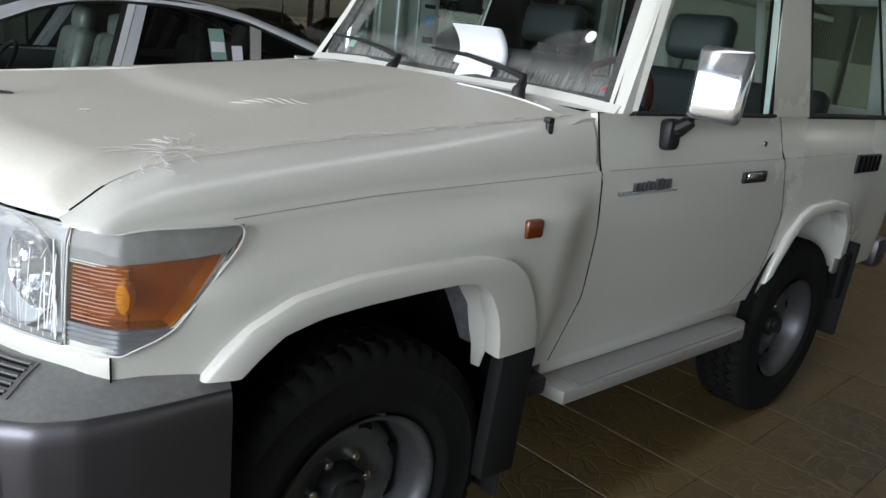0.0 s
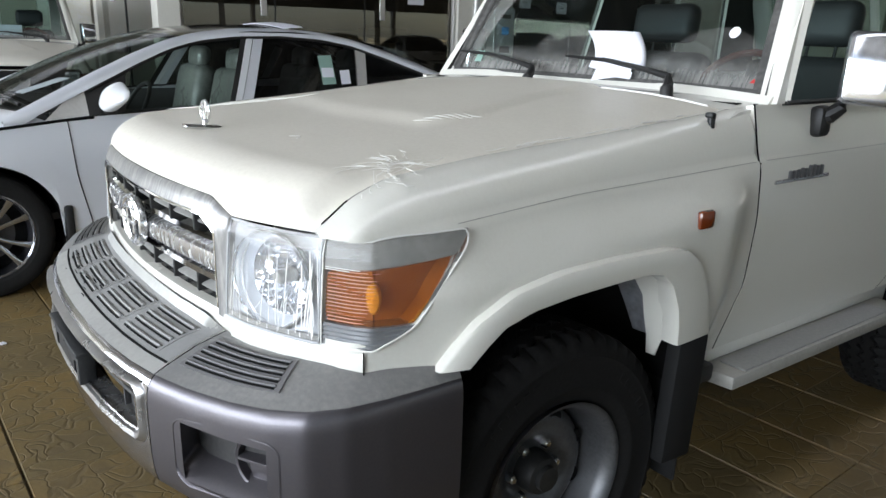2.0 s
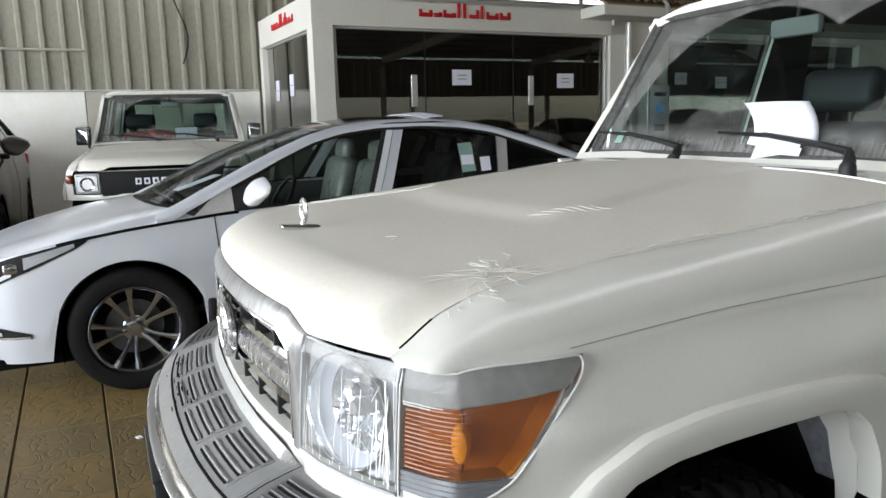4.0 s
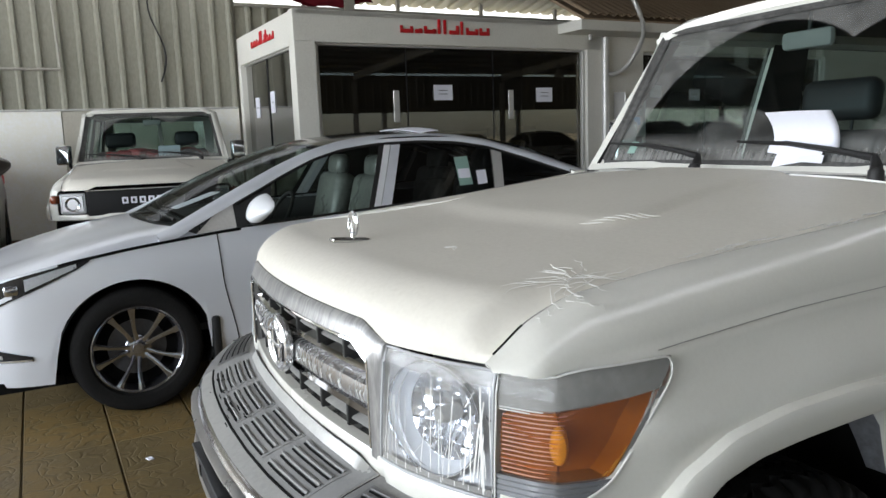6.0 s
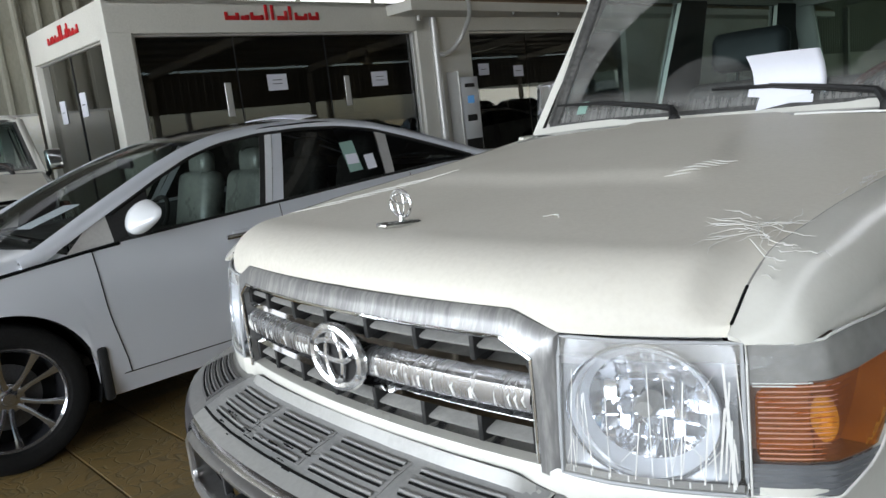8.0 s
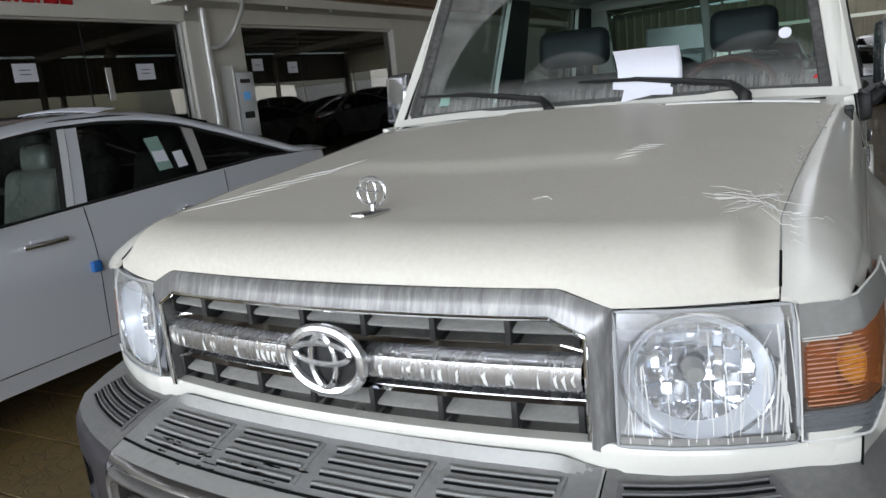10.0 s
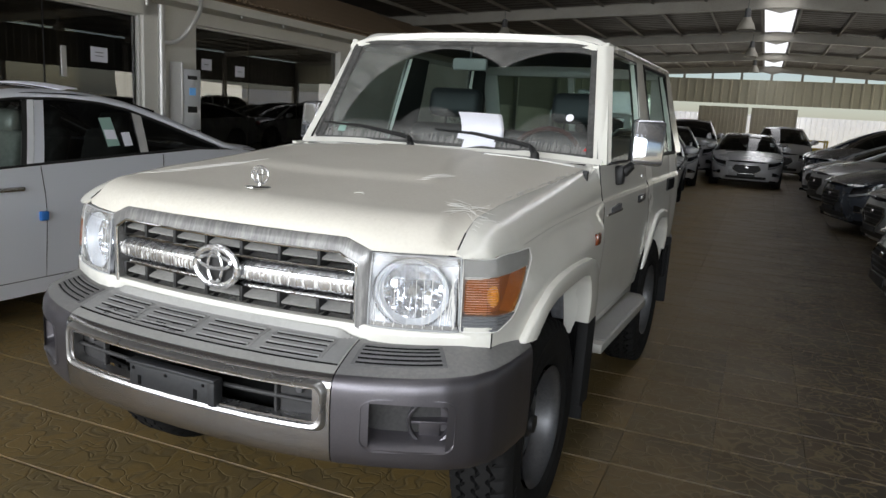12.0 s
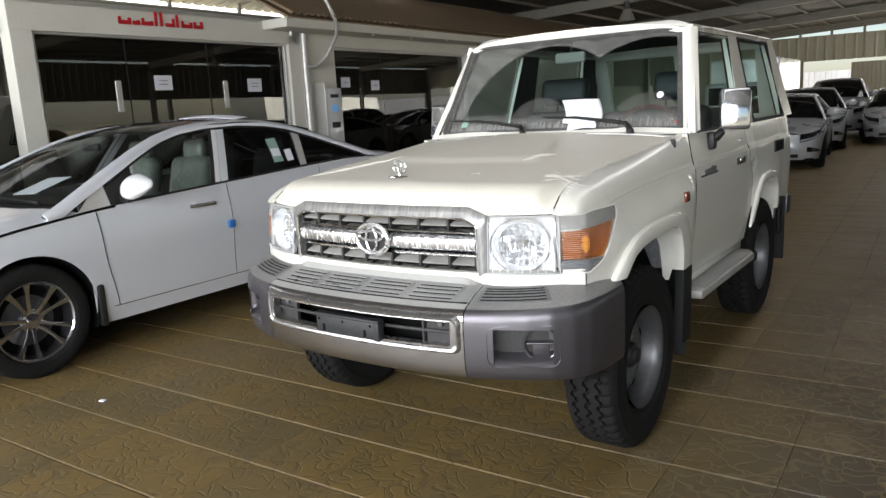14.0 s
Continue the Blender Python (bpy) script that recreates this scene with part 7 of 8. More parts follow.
def saloon_lower(front, rear):
    s1, n = _seg[-1], 210
    rows = []
    for i in range(n):
        s = s1 * i / (n - 1)
        x, y = plan_x(s), plan_y(s)
        x = max(0.0, x)
        lo = 0.225
        for yc in (0.0, 2.85):
            if x > 0.8 and abs(y - yc) < 0.41:
                lo = max(lo, 0.36 + math.sqrt(0.41 ** 2 - (y - yc) ** 2))
        hi = belt(y)
        row = []
        for k in range(15):
            z = lo + (hi - lo) * k / 14
            fr = 1 - step(-0.95, -0.55, y)
            bk = step(3.6, 4.05, y)
            row.append((x * width_z(z), y + nose_z(z) * fr - 0.6 * nose_z(z) * bk, z))
        rows.append(row)
    return rows


def alloy_wheel(car, x, y, z, s, cache={}):
    if not cache:
        tp = [(-0.085, 0.245), (-0.115, 0.265), (-0.122, 0.30), (-0.115, 0.335), (-0.10, 0.352), (-0.05, 0.360), (-0.03, 0.360), (-0.027, 0.354), (-0.021, 0.354), (-0.018, 0.360), (0.018, 0.360), (0.021, 0.354), (0.027, 0.354), (0.03, 0.360), (0.05, 0.360), (0.10, 0.352), (0.115, 0.335), (0.122, 0.30), (0.115, 0.265), (0.085, 0.245)]
        cache["tyre"] = mesh_of(lathe(tp, 64), "tyre", RUBBER, 40)
        cache["rim"] = mesh_of(lathe([(0.09, 0.245), (0.100, 0.252), (0.102, 0.246), (0.094, 0.240), (0.090, 0.236)], 64), "rim", ALLOY, 50)
        cache["barrel"] = mesh_of(lathe([(0.090, 0.2365), (0.04, 0.226), (-0.08, 0.222)], 48), "rim_barrel", ALLOY_DARK, 50)
        cache["back"] = mesh_of(lathe([(0.0, 0.222), (-0.005, 0.15), (-0.005, 0.0)], 40), "rim_back", GAP, 50)
        spoke = []
        for sg in (-1, 1):
            pts = [(0.045, 0.014, 0.052, 0.013), (0.10, 0.022, 0.064, 0.011), (0.15, 0.036, 0.076, 0.012), (0.20, 0.053, 0.086, 0.016), (0.238, 0.066, 0.091, 0.024)]
            rows = [[(a - 0.035, sg * o - w * 0.7, r), (a, sg * o - w, r), (a + 0.003, sg * o, r), (a, sg * o + w, r), (a - 0.035, sg * o + w * 0.7, r)] for r, o, a, w in pts]
            spoke.append(sheet(rows))
        cache["spoke"] = mesh_of(join(*spoke), "spoke", ALLOY, 30)
        cache["boss"] = mesh_of(lathe([(0.02, 0.075), (0.045, 0.072), (0.052, 0.06), (0.055, 0.034), (0.062, 0.030), (0.064, 0.0)], 24), "boss", ALLOY, 30)
        cache["disc"] = mesh_of(lathe([(-0.02, 0.16), (0.0, 0.16), (0.0, 0.06)], 40), "brake_disc", STEEL, 30)
    w = new("wheel", cache["rim"])
    w.parent = car
    w["label"] = "polished five-spoke alloy rim"
    w.matrix_basis = pose(x, y, z, 0, 0, 0 if s > 0 else 180)
    for nm, k in (("tyre", "tyre"), ("rim_back", "back"), ("rim_barrel", "barrel"), ("boss", "boss"), ("brake_disc", "disc")):
        new(nm, cache[k]).parent = w
    for k in range(5):
        o = new("spoke", cache["spoke"])
        o.parent = w
        o.matrix_basis = pose(0, 0, 0, 72 * k + 20)
    return w


def hx(y, z, s=1, out=0.0):
    return (s * (house_x(z) + out), y, z)


def quad(p, q, r, t, s, nu=6, nv=6, thick=0.02, out=0.0):
    """A patch of the saloon's upper side between four (y, z) corners: p, q below, t, r above."""
    rows = []
    for v in span(0, 1, nv):
        a = [p[k] + (t[k] - p[k]) * v for k in (0, 1)]
        b = [q[k] + (r[k] - q[k]) * v for k in (0, 1)]
        rows.append([hx(a[0] + (b[0] - a[0]) * u, a[1] + (b[1] - a[1]) * u, 1, out) for u in span(0, 1, nu)])
    return both(s, sheet(rows, -thick) if thick else sheet(rows))


def saloon(name, label, paint, group="", near=False, side_glass=None, rear_glass=None, seats=None):
    car = thing(name, label, "car", group)
    sg, rg = side_glass or TINTED, rear_glass or TINTED
    rows = saloon_lower(0, 0)
    full = [[(-x, y, z) for x, y, z in r] for r in rows[:0:-1]] + rows
    part("body", sheet(full), paint, car, "", 45)

    def edge(y):
        s = float(np.interp(y, [plan_y(_seg[-1] * i / 300) for i in range(301)], [_seg[-1] * i / 300 for i in range(301)]))
        return plan_x(s) * width_z(belt(y))

    def lid(y0, y1, n, crown, cut):
        out = []
        for u in span(-1, 1, 25):
            row = []
            for k in range(n):
                y = y0 + (y1 + cut * u * u - y0) * k / (n - 1)
                e = edge(y) - 0.003
                row.append((u * e, y, belt(y) + 0.004 + crown(y) * (1 - u * u) + 0.012 * step(0.55, 0.75, abs(u)) * (1 - step(0.85, 1.0, abs(u)))))
            out.append(row)
        return sheet(out, 0.012)

    part("bonnet", lid(-0.90, 0.10, 24, lambda y: 0.035 + 0.055 * step(-0.9, 0.2, y), 0.27), paint, car, "", 45)
    part("boot_lid", lid(4.03, 3.50, 10, lambda y: 0.04, 0.0), paint, car, "", 45)
    part("cowl", sheet([[(u * 0.80, 0.08 + 0.28 * u * u + d, 1.055 - 0.045 * u * u + z) for d, z in ((0.0, -0.03), (0.10, -0.01))] for u in span(-1, 1, 13)]), BLACK, car)

    def ws(u, v):
        b = Vector((u * 0.80, 0.12 + 0.28 * u * u, 1.050 - 0.045 * u * u))
        t = Vector((u * 0.628, 1.20 + 0.13 * u * u, 1.492 - 0.045 * u * u))
        p = b.lerp(t, v)
        return p + Vector((0, -0.02, 0.045)) * math.sin(math.pi * v) * 0.9

    part("windscreen", sheet([[ws(u, v) for v in span(0, 1, 10)] for u in span(-1, 1, 15)]), SALOON_SCREEN if near else TINTED, car, "windscreen").visible_shadow = False
    # roof with a dark glass panel, rear window
    def roof(u, y):
        return Vector((u * (0.632 - 0.03 * step(2.3, 2.85, y)), y + 0.11 * u * u * (1 - step(1.2, 1.8, y)), roof_line(y) - 0.045 * u * u))

    part("roof", sheet([[roof(u, y) for y in span(1.18, 2.82, 22)] for u in span(-1, 1, 21)], 0.02), GLOSS_BLACK if near else paint, car, "black glass roof" if near else "", 45)
    if near:
        part("roof_deflector", sheet([[roof(u, y) + Vector((0, 0, 0.010 + 0.012 * k)) for k, y in enumerate((2.02, 2.08, 2.16))] for u in span(-0.3, 0.85, 8)], 0.004), PAPER, car)
    part("rear_window", sheet([[Vector((u * (0.60 + 0.11 * v), 2.80 + 0.76 * v, 1.448 - 0.045 * u * u - 0.325 * v + 0.02 * math.sin(math.pi * v))) for v in span(0, 1, 6)] for u in span(-1, 1, 9)]), TINTED, car)
    for s in (1, -1):
        # side windows, pillars and rails
        crown = smooth([(0.14, 0.975), (0.28, 1.035), (0.46, 1.120), (0.68, 1.220), (0.92, 1.325), (1.15, 1.410), (1.36, 1.462), (1.62, 1.492), (1.95, 1.500), (2.25, 1.482), (2.5, 1.440), (2.8, 1.352), (3.1, 1.246), (3.4, 1.140), (3.62, 1.085)], 300)
        bb = lambda y: belt(y) + 0.006
        top = lambda y: max(bb(y), crown(y) - 0.030 - 0.016 * step(1.3, 0.7, y) - 0.012 * step(2.4, 2.9, y))
        rail = []
        for y in span(0.16, 3.60, 80):
            o = max(crown(y), bb(y) + 0.004)
            t = min(top(y), o - 0.003)
            rail.append([hx(y, t + (o - t) * k, 1, 0.004 * math.sin(math.pi * k)) for k in (0, 0.25, 0.5, 0.75, 1.0)] + [(hx(y, o)[0] - 0.03, y, o + 0.006)])
        part("roof_rail", both(s, sheet(rail, -0.02)), paint, car, "", 45)
        if near:
            part("pillar_trim", both(s, sheet([[(x - 0.030, y, z - 0.004) for x, y, z in r] for r in rail])), BLACK, car)
            part("window_seal", both(s, tube([hx(y, top(y) - 0.004, 1, 0.004) for y in span(0.62, 3.28, 50)], 0.013, 6)), BLACK, car)

        def pane(y0, y1, y2, y3, mat, nm, lab):
            rows = []
            for v in span(0, 1, 7):
                row = []
                for u in span(0, 1, 9):
                    a, b = y0 + (y3 - y0) * v, y1 + (y2 - y1) * v
                    y = a + (b - a) * u
                    z = bb(y) + (top(y) - bb(y)) * v
                    row.append(hx(y, z, 1, -0.010))
                rows.append(row)
            return part(nm, both(s, sheet(rows)), mat, car, lab)

        pane(0.80, 1.46, 1.66, 0.90, sg, "front_door_glass", "clear side window")
        pane(1.60, 2.44, 2.52, 1.80, rg, "rear_door_glass", "dark tinted side window")
        pane(2.52, 3.30, 3.30, 2.60, rg, "quarter_glass", "")
        part("mirror_patch", quad((0.58, bb(0.58)), (0.80, bb(0.80)), (0.86, top(0.86)), (0.60, top(0.60)), s, 4, 4, 0.0), BLACK, car)
        part("front_fin", quad((0.36, bb(0.36) - 0.004), (0.60, bb(0.60)), (0.60, top(0.60) + 0.01), (0.48, top(0.50) - 0.006), s, 4, 4, 0.0, 0.004), ALU, car)
        part("pillar_seal", quad((1.455, bb(1.455)), (1.50, bb(1.50)), (1.70, top(1.70)), (1.655, top(1.655)), s, 3, 6, 0.0, 0.005), BLACK, car)
        part("pillar_cover", quad((1.492, bb(1.492)), (1.540, bb(1.540)), (1.740, top(1.74)), (1.692, top(1.692)), s, 3, 6, 0.0, 0.007), WHITE_CAR if near else BLACK, car, "silver wrapped door pillar cover" if near else "")
        part("pillar_cover", quad((1.545, bb(1.545)), (1.620, bb(1.620)), (1.815, top(1.80)), (1.745, top(1.745)), s, 3, 6, 0.0, 0.004), SILVER if near else BLACK, car)
        part("rear_pillar", quad((2.44, bb(2.44)), (2.52, bb(2.52)), (2.60, top(2.60)), (2.52, top(2.52)), s, 3, 5, 0.0, 0.004), ALU if near else BLACK, car)
        part("belt_trim", both(s, tube([hx(y, bb(y), 1, 0.008) for y in span(0.66, 3.3, 24)], 0.008, 6)), BLACK, car)
        part("bonnet_gap", both(s, tube([(edge(y) + 0.002, y, belt(y) - 0.004) for y in span(-0.36, 0.62, 18)], 0.009, 6)), GAP, car)
        for y0, lean in ((0.50, 0.10), (1.57, 0.0), (2.55, -0.25)):
            if not near and y0 != 1.57:
                continue
            pts = []
            for z in span(0.33, belt(y0) - 0.005, 10):
                y = y0 + lean * (0.55 - z) * 0.5 + (0.05 * step(0.75, 0.3, z) if y0 == 0.50 else 0)
                pts.append((0.9335 * width_z(z) + 0.0008, y, z))
            part("door_gap", both(s, tube(pts, 0.0028, 4)), GAP, car)
        part("sill_gap", both(s, tube([(0.9335 * width_z(0.33) + 0.001, y, 0.33) for y in span(0.52, 2.35, 8)], 0.0026, 4)), GAP, car)
        for y in ((1.30, 2.30) if near else ()):
            h = part("door_handle", both(s, box((0.9335 * width_z(0.9) + 0.020, y, 0.915), (0.024, 0.24, 0.030), 0.011, 2)), CHROME, car, "chrome door handle")
            part("handle_cup", both(s, box((0.9335 * width_z(0.9) - 0.002, y, 0.915), (0.012, 0.14, 0.055), 0.005, 1)), paint, h)
        shell = bmesh.new()
        bmesh.ops.create_uvsphere(shell, u_segments=24, v_segments=14, radius=1.0)
        for v in shell.verts:
            x, y, z = v.co
            k = 1 - 0.38 * step(-0.2, 1.0, x)
            v.co = Vector((x * 0.130, (y if y < 0 else y * 0.35) * 0.085 * k, math.copysign(abs(z) ** 0.8, z) * 0.080 * k - 0.006 * x))
            v.co.y += 0.55 * v.co.z
        mir = part("door_mirror", both(s, moved(shell, pose(1.015, 0.73, 1.120, 6, -8, 16))), WHITE_CAR if near else paint, car, "white door mirror" if near else "")
        part("mirror_foot", both(s, box((0.90, 0.71, 1.035), (0.12, 0.06, 0.05), 0.02, 2)), BLACK, mir)
        # lamps
        lamp = []
        for t in span(0, 1, 12):
            y = -0.90 + 0.70 * t
            sp = float(np.interp(y, [plan_y(_seg[-1] * i / 300) for i in range(301)], [_seg[-1] * i / 300 for i in range(301)]))
            zt = belt(y) - 0.008
            zb = zt - 0.012 - 0.15 * (1 - t) ** 0.7
            row = []
            for z in (zb, (zb + zt) / 2, zt):
                fr = 1 - step(-0.95, -0.55, y)
                row.append((plan_x(sp) * width_z(z) + 0.006, y + nose_z(z) * fr - 0.006, z))
            lamp.append(row)
        hl = part("headlamp", both(s, sheet(lamp)), GLOSS_BLACK, car, "dark headlamp with bright projectors")
        def inset(i, a, b):
            p, q = Vector(lamp[i][0]), Vector(lamp[i][2])
            return [p.lerp(q, w) + Vector((0.003, -0.003, 0)) for w in span(a, b, 3)]
        part("lamp_wedge", both(s, sheet([inset(i, 0.16 + 0.02 * (i - 6), 0.80) for i in range(6, 11)])), LAMP_SILVER, hl, "clear rear wedge of the headlamp")
        part("lamp_ledge", both(s, sheet([inset(i, 0.10, 0.30 + 0.05 * (i % 2)) for i in range(0, 6)])), LAMP_SILVER, hl)
        for t in (0.16, 0.32, 0.46) if near else (0.3, 0.5):
            y = -0.90 + 0.70 * t
            i = int(t * 11)
            a, b = Vector(lamp[i][0]), Vector(lamp[i][2])
            c = a.lerp(b, 0.45)
            part("projector", both(s, box(c + Vector((0.004, -0.004, 0)), (0.03, 0.075, (b.z - a.z) * 0.50), 0.014, 2, pose(0, 0, 0, 0, 0, 40 - 50 * t))), REFLECTOR, hl)
        fog_rows, chrome_rows = [], []
        for t in span(0, 1, 10):
            y = -0.84 + 0.32 * t
            sp = float(np.interp(y, [plan_y(_seg[-1] * i / 300) for i in range(301)], [_seg[-1] * i / 300 for i in range(301)]))
            fr = 1 - step(-0.95, -0.55, y)
            def skin(z, out):
                return (plan_x(sp) * width_z(z) + out, y + nose_z(z) * fr - out, z)
            top = 0.485 - 0.085 * t
            fog_rows.append([skin(z, 0.006) for z in span(0.375, top, 4)])
            chrome_rows.append([skin(z, 0.010) for z in (0.378, 0.388)])
        fog = part("fog_lamp", both(s, sheet(fog_rows)), GLOSS_BLACK, car)
        part("fog_bright", both(s, sheet(chrome_rows)), CHROME, fog)
        part("fog_reflector", both(s, sheet([[Vector(p) + Vector((0.004, -0.004, 0)) for p in r[1:3]] for r in fog_rows[2:6]])), REFLECTOR, fog)
        part("tail_lamp", both(s, box((0.80, 3.90, 0.93), (0.16, 0.12, 0.13), 0.03, 2)), RED_SOFT, car)
        # wheels, arches, flap
        for yc in (0.0, 2.85):
            arch = [[(x, yc + 0.405 * math.cos(a), 0.36 + 0.405 * math.sin(a)) for x in (0.55, 0.915)] for a in span(-0.35, math.pi + 0.35, 17)]
            part("wheel_housing", both(s, sheet(arch)), GAP, car)
            part("housing_wall", both(s, box((0.56, yc, 0.50), (0.02, 0.82, 0.5))), GAP, car)
            alloy_wheel(car, s * 0.795, yc, 0.36, s)
        part("mud_flap", both(s, box((0.87, 0.43, 0.36), (0.12, 0.05, 0.28), 0.015, 2)), BLACK, car)
    # nose
    def nose(x, z, out):
        return (x, -0.972 + 0.12 * x * x + nose_z(z) - out, z)

    half = curve([(0.42, 0.20), (0.53, 0.34), (0.57, 0.35), (0.66, 0.28)])
    g = part("grille", sheet([[nose(u * half(z), z, 0.004) for z in span(0.42, 0.66, 9)] for u in span(-1, 1, 13)], 0.01), BLACK, car, "dark six-sided grille")
    for k in range(4):
        z = 0.455 + 0.055 * k
        part("grille_bar", tube([nose(u * (half(z) - 0.015), z, 0.008) for u in span(-1, 1, 9)], 0.006, 6), ALLOY_DARK, g)
    rim = [nose(half(z), z, 0.010) for z in span(0.42, 0.66, 9)] + [nose(x, 0.66, 0.010) for x in span(0.24, -0.24, 7)] + [nose(-half(z), z, 0.010) for z in span(0.66, 0.42, 9)] + [nose(x, 0.42, 0.010) for x in span(-0.16, 0.16, 5)]
    part("grille_rim", tube(rim, 0.009, 6, True), CHROME, g)
    part("nose_badge", moved(lathe([(0, 0.045), (0.008, 0.040), (0.008, 0)], 20), pose(0, nose(0, 0.60, 0.012)[1], 0.60, 0, 0, -90) @ Matrix.Diagonal((1, 1, 0.6, 1))), CHROME, g)
    part("lower_intake", sheet([[nose(x, z, 0.003) for z in span(0.27, 0.345, 3)] for x in span(-0.50, 0.50, 9)]), BLACK, car)
    part("blank_plate", box((0, -0.985, 0.375), (0.44, 0.012, 0.075), 0.004, 1), PLATE_GREY, car)
    part("underside", box((0, 1.5, 0.22), (1.5, 4.6, 0.06)), GAP, car)
    part("floor_pan", box((0, 1.7, 0.42), (1.6, 2.9, 0.04)), INTERIOR, car)
    part("dashboard", box((0, 0.62, 0.93), (1.5, 0.50, 0.18), 0.06, 3), BLACK, car)
    part("inner_bulkhead", box((0, 0.42, 0.72), (1.6, 0.04, 0.6)), GAP, car)
    part("boot_bulkhead", box((0, 3.1, 0.80), (1.6, 0.04, 0.6)), GAP, car)
    for s in (1, -1):
        part("inner_door", both(s, box((0.84, 1.7, 0.72), (0.02, 2.6, 0.62))), INTERIOR, car)
    mat = seats or SEAT
    for x, y in ((-0.38, 1.35), (0.38, 1.35), (-0.38, 2.25), (0.38, 2.25)):
        st = part("seat", box((x, y, 0.62), (0.52, 0.52, 0.24), 0.07, 3), mat, car, "pale wrapped seat" if near else "")
        part("seat_back", box((x, y + 0.30, 0.95), (0.50, 0.17, 0.60), 0.07, 3, pose(0, 0, 0, -14)), mat, st)
        part("headrest", box((x, y + 0.38, 1.30), (0.27, 0.11, 0.17), 0.05, 3, pose(0, 0, 0, -8)), mat, st)
    if near:
        part("rear_view_mirror", box((0, 1.05, 1.37), (0.22, 0.03, 0.06), 0.012, 2), BLACK, car)
        part("steering_wheel", tube([Vector((0.38, 1.0, 1.0)) + Vector((0.18 * math.cos(a), 0.09 * math.sin(a), 0.155 * math.sin(a))) for a in span(0, math.tau, 25)[:-1]], 0.014, 8, True), BLACK, car)
        part("wiper", tube([(0.55, 0.30, 1.05), (0.2, 0.24, 1.085), (-0.1, 0.235, 1.085)], 0.012, 6), BLACK, car)
    return car


silver = saloon("saloon_car", "silver saloon car with alloy wheels and a dark glass roof", SILVER, "", True, SALOON_SIDE, TINTED, SEAT_WRAP)
silver.matrix_world = pose(-3.555, -0.92, 0, 0, 0, 1.2)


def on_saloon(ob):
    ob.matrix_world = silver.matrix_world @ ob.matrix_world
    return ob


on_saloon(solo("dash_paper", sheet([[Vector((0.14 + 0.30 * a, 0.34 + 0.27 * b, 1.092 + 0.088 * b)) + Vector((0, 0, 0.012 * a)) for a in (0, 1)] for b in span(0, 1, 4)], 0.002), PAPER, "white paper lying inside the saloon's windscreen", "paper"))
sticker = on_saloon(thing("window_label", "green and white energy label on the tinted rear window", "label"))
part("green_field", quad((2.17, 1.15), (2.28, 1.155), (2.30, 1.35), (2.19, 1.345), 1, 3, 3, 0.0, 0.004), GREEN, sticker)
part("pale_band", quad((2.18, 1.20), (2.275, 1.20), (2.285, 1.265), (2.19, 1.265), 1, 3, 3, 0.0, 0.007), PAPER, sticker)
part("small_label", quad((2.32, 1.15), (2.40, 1.155), (2.415, 1.25), (2.335, 1.245), 1, 3, 3, 0.0, 0.004), PAPER, sticker)
on_saloon(solo("blue_tab", box((0.9335 + 0.012, 1.54, 0.735), (0.03, 0.055, 0.06), 0.008, 2), BLUE, "blue foam door protector tab on the saloon", "tab"))

# other cars in the hall
# white car paint greyed: the back-lit shade is put into the colour
BACKLIT_CAR = worn("backlit_white_paint", (0.50, 0.51, 0.52), (0.46, 0.465, 0.47), 0.28, 0.25, 0.5, 0.8, 1.2, 0.2, 150, 0.0)
white = saloon("parked_saloon", "white saloon car, greyed as back-lit, parked facing along the aisle", BACKLIT_CAR, "parked cars")
white.matrix_world = HALL @ pose(1.15, 19.6, 0, 0, 0, 2) @ Matrix.Diagonal((1, 1, 0.92, 1))
grey = saloon("parked_saloon", "grey saloon car in the parked row", GREY_CAR, "parked cars")
dark = saloon("parked_saloon", "dark blue car in the parked row", DARK_CAR, "parked cars")
beige = saloon("parked_car", "dark brown tall car by the ribbed wall", BEIGE_CAR, "parked cars")
beige.matrix_basis = pose(-6.10, -2.78, 0, 0, 0, 90) @ Matrix.Diagonal((1.0, 0.96, 1.22, 1))


def nose_at(u, v, turn):
    """Pose of a saloon whose nose stands at u, v in the hall."""
    a = radians(turn)
    return HALL @ pose(u - 0.965 * math.sin(a), v + 0.965 * math.cos(a), 0, 0, 0, turn)


grey.matrix_world = nose_at(2.90, 8.3, -78)
dark.matrix_world = nose_at(2.60, 10.9, -74)
for proto, m, tall, text in (
    (white, nose_at(2.55, 4.60, -84), 1.0, "white saloon car at the end of the parked row"),
    (white, nose_at(-0.75, 12.1, 4), 1.0, "white car parked behind the off-road car"),
    (white, nose_at(-0.80, 16.9, 6), 1.08, "white car parked in the row of stock"),
    (grey, nose_at(-0.7, 21.8, 3), 1.15, "grey car parked in the row of stock"),
    (grey, nose_at(2.1, 24.0, 0), 1.1, "grey car parked near the far gable"),
    (grey, nose_at(2.55, 14.2, -74), 1.0, "grey car parked in the row of stock"),
    (white, nose_at(2.7, 16.6, -58), 1.0, "white car parked in the row of stock"),
    (dark, nose_at(2.8, 19.4, -58), 1.15, "dark tall car parked in the row of stock"),
    (grey, nose_at(2.9, 22.4, -58), 1.1, "grey car parked in the row of stock"),
):
    c = copy_thing(proto, m)
    c.matrix_basis = c.matrix_basis @ Matrix.Diagonal((1, 1, tall, 1))
    c["label"] = text

# far end: box truck and yellow rack
truck = hall(thing("box_truck", "white box truck parked by the far gable", "truck"))
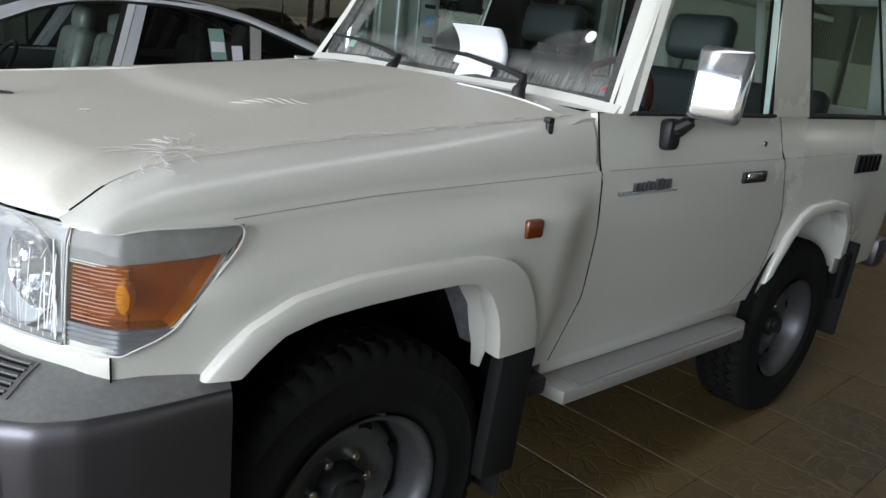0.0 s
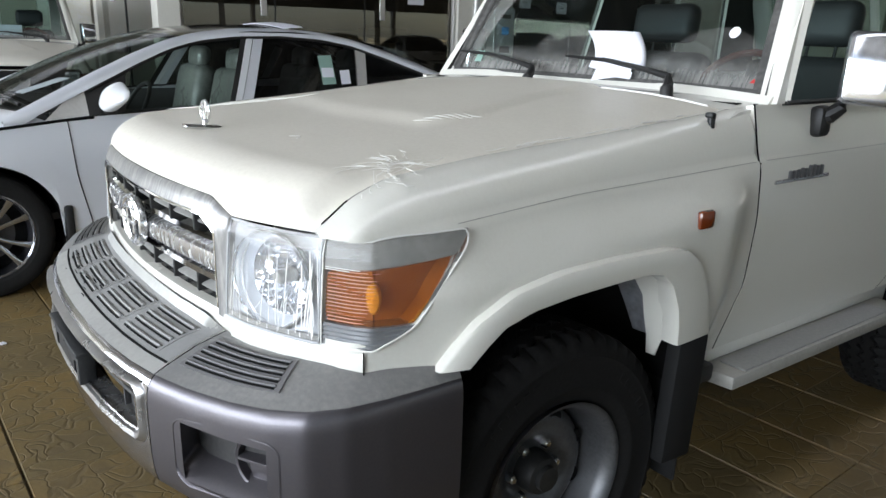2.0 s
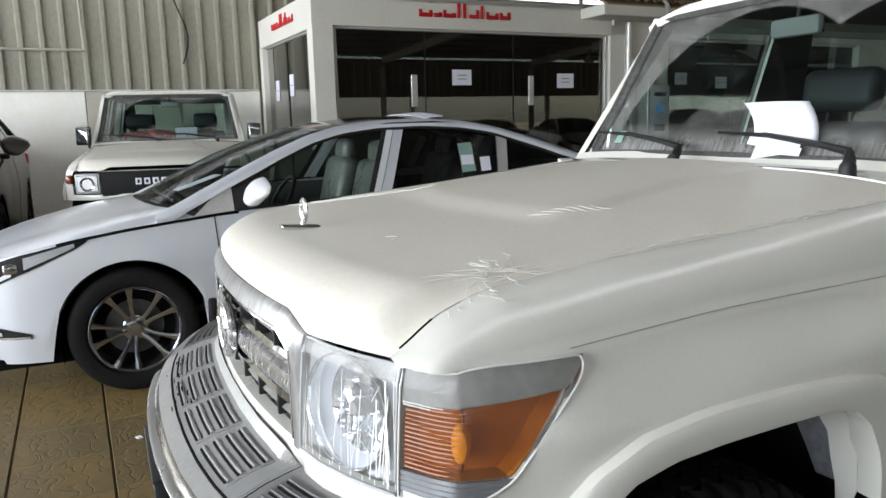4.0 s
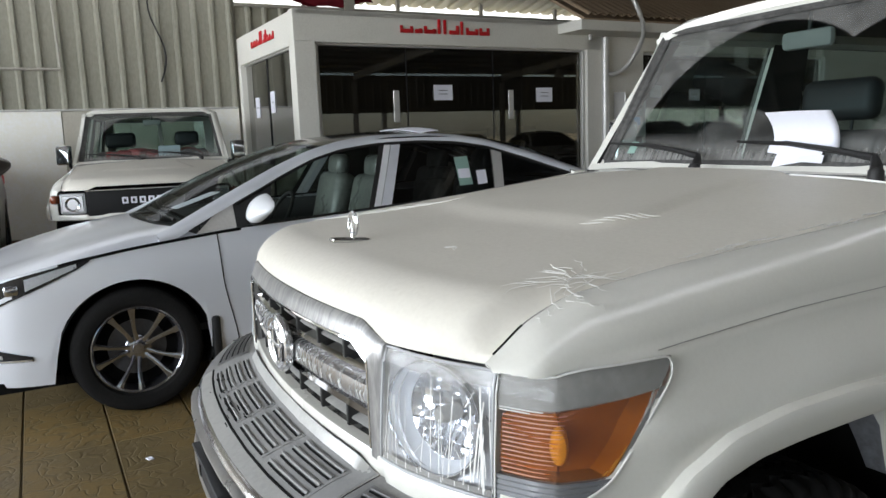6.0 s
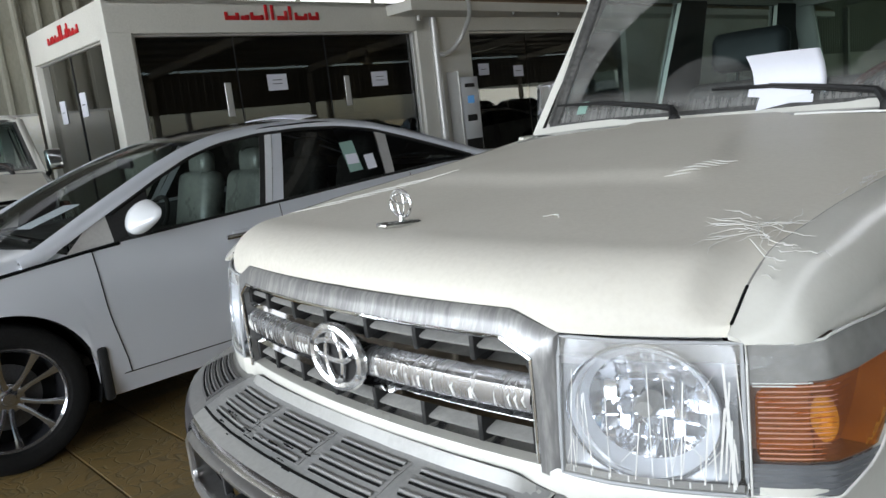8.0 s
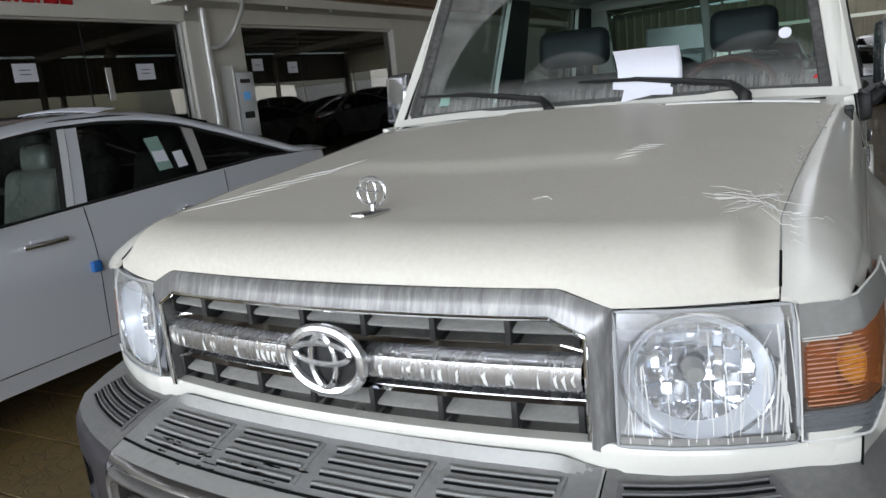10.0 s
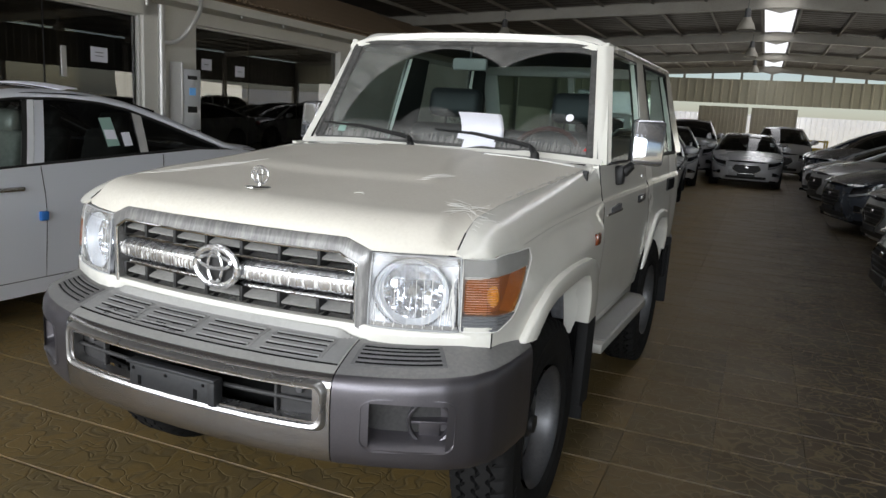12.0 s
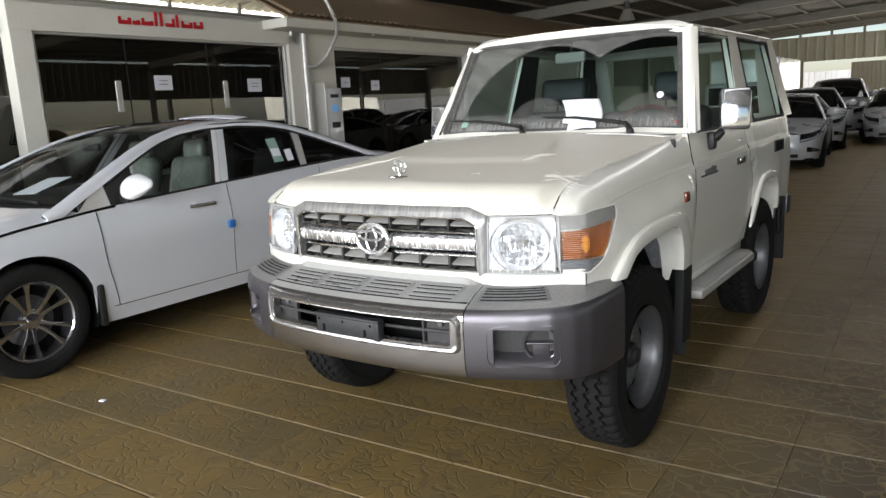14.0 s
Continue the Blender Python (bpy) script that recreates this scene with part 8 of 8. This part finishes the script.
part("cargo_box", box((-3.4, 24.8, 1.55), (2.1, 4.2, 2.0), 0.03, 1), WHITE_CAR, truck)
part("cab", box((-3.4, 22.1, 1.05), (1.9, 1.3, 1.5), 0.15, 3), WHITE_CAR, truck)
part("cab_glass", box((-3.4, 21.46, 1.40), (1.6, 0.04, 0.55), 0.02, 1), TINTED, truck)
for x, y in ((-4.2, 22.2), (-2.6, 22.2), (-4.2, 26.0), (-2.6, 26.0)):
    part("tyre", moved(lathe([(-0.1, 0.2), (-0.11, 0.38), (-0.08, 0.40), (0.08, 0.40), (0.11, 0.38), (0.1, 0.2), (0.06, 0.0)], 24), pose(x, y, 0.40)), RUBBER, truck)
YELLOW = worn("yellow_steel", (0.45, 0.34, 0.06), (0.3, 0.24, 0.08), 0.5, 0.1, 0.4, 0, 4, 0.5, 60, 0.05)
rack = hall(thing("steel_rack", "yellow steel rack near the far gable", "rack"))
for x in (2.75, 3.65):
    for y in (28.0, 29.2):
        part("post", box((x, y, 0.65), (0.06, 0.06, 1.3), 0.006, 1), YELLOW, rack)
for z in (0.3, 0.8, 1.25):
    part("shelf", box((3.2, 28.6, z), (1.0, 1.3, 0.05), 0.006, 1), YELLOW, rack)
part("panel", box((3.2, 28.62, 0.55), (0.9, 0.04, 0.9), 0.006, 1), YELLOW, rack)


# ---- the floor: stamped cement tiles ----
PITCH = 0.4155


def floor_tiles():
    fl = tagged(new("floor"), "dusty brown stamped cement tile floor", "", "", "structure")
    hall(fl)
    grout = worn("pale_grout", (0.095, 0.072, 0.035), (0.070, 0.053, 0.027), 0.9, 0, 0.2, 0, 3, 0.6, 60, 0.1)
    # aisle joints, with the same shade put into their colour
    aisle_grout = worn("shaded_grout", (0.036, 0.028, 0.014), (0.028, 0.021, 0.011), 0.8, 0, 0.2, 0, 3, 0.6, 60, 0.1)
    part("bedding", box((-4.50, 16.0, -0.012), (11.6, 50.2, 0.008)), grout, fl)
    part("bedding", box((7.30, 16.0, -0.012), (12.0, 50.2, 0.008)), aisle_grout, fl)

    def tile(du=0.4147, dv=0.4085):
        b = bmesh.new()
        a = 0.004
        lo = [b.verts.new((x * du / 2, y * dv / 2, -0.010)) for x, y in ((-1, -1), (1, -1), (1, 1), (-1, 1))]
        hi = [b.verts.new((x * (du / 2 - a * 0.3), y * (dv / 2 - a), 0.0)) for x, y in ((-1, -1), (1, -1), (1, 1), (-1, 1))]
        b.faces.new(hi)
        for i in range(4):
            b.faces.new((lo[i], lo[(i + 1) % 4], hi[(i + 1) % 4], hi[i]))
        return b

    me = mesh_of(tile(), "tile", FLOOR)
    verts, faces = [], []
    for i in range(-27, 32):
        for j in range(-22, 100):
            u, v = PITCH * i, -1.02 + PITCH * (j + 0.5)
            if -3.9 < u < 3.0 and -3.7 < v < 3.2:
                o = new("floor_tile", me)
                o.parent = fl
                o.matrix_basis = pose(u, v, 0)
            else:
                n = len(verts)
                for z, e in ((-0.010, 0), (0.0, 0.004)):
                    for x, y in ((-1, -1), (1, -1), (1, 1), (-1, 1)):
                        verts.append((u + x * (0.4147 / 2 - e * 0.3), v + y * (0.4085 / 2 - e), z))
                faces.append((n + 4, n + 5, n + 6, n + 7))
                faces += [(n + a, n + (a + 1) % 4, n + 4 + (a + 1) % 4, n + 4 + a) for a in range(4)]
    rest = bpy.data.meshes.new("further_tiles")
    rest.from_pydata(verts, [], faces)
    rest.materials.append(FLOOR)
    ob = new("further_tiles", rest)
    ob.parent = fl
    ob["kind"] = "stuff"


floor_tiles()
solo("paper_scrap", box((-1.93, -0.95, 0.004), (0.035, 0.028, 0.006), 0.002, 1, pose(0, 0, 0, 0, 0, 20)), PAPER, "scrap of white paper on the tiled floor", "litter")


def roof_tiles(canopy):
    """Rows of curved clay tiles on the canopy slope."""
    prof = []
    for k in range(7):
        a = math.pi * k / 6
        prof.append((0.075 * math.cos(a), 0.045 * math.sin(a)))
    rows = [[(u, x, z - 0.275 * 0 + 0.0) for x, z in prof] for u in (0.0, -0.42)]
    me = mesh_of(sheet(rows, 0.012), "roof_tile", TILE_ROOF, 40)
    n = 0
    for r in range(5):
        for k in range(60):
            v = 6.0 + 0.165 * k
            o = new("roof_tile", me)
            o.parent = canopy
            o.matrix_basis = pose(-7.42 + 0.60 - 0.36 * r, v, 3.13 + 0.184 * r, 0, 27.0, 0)
            n += 1


roof_tiles(bpy.data.objects["office"])
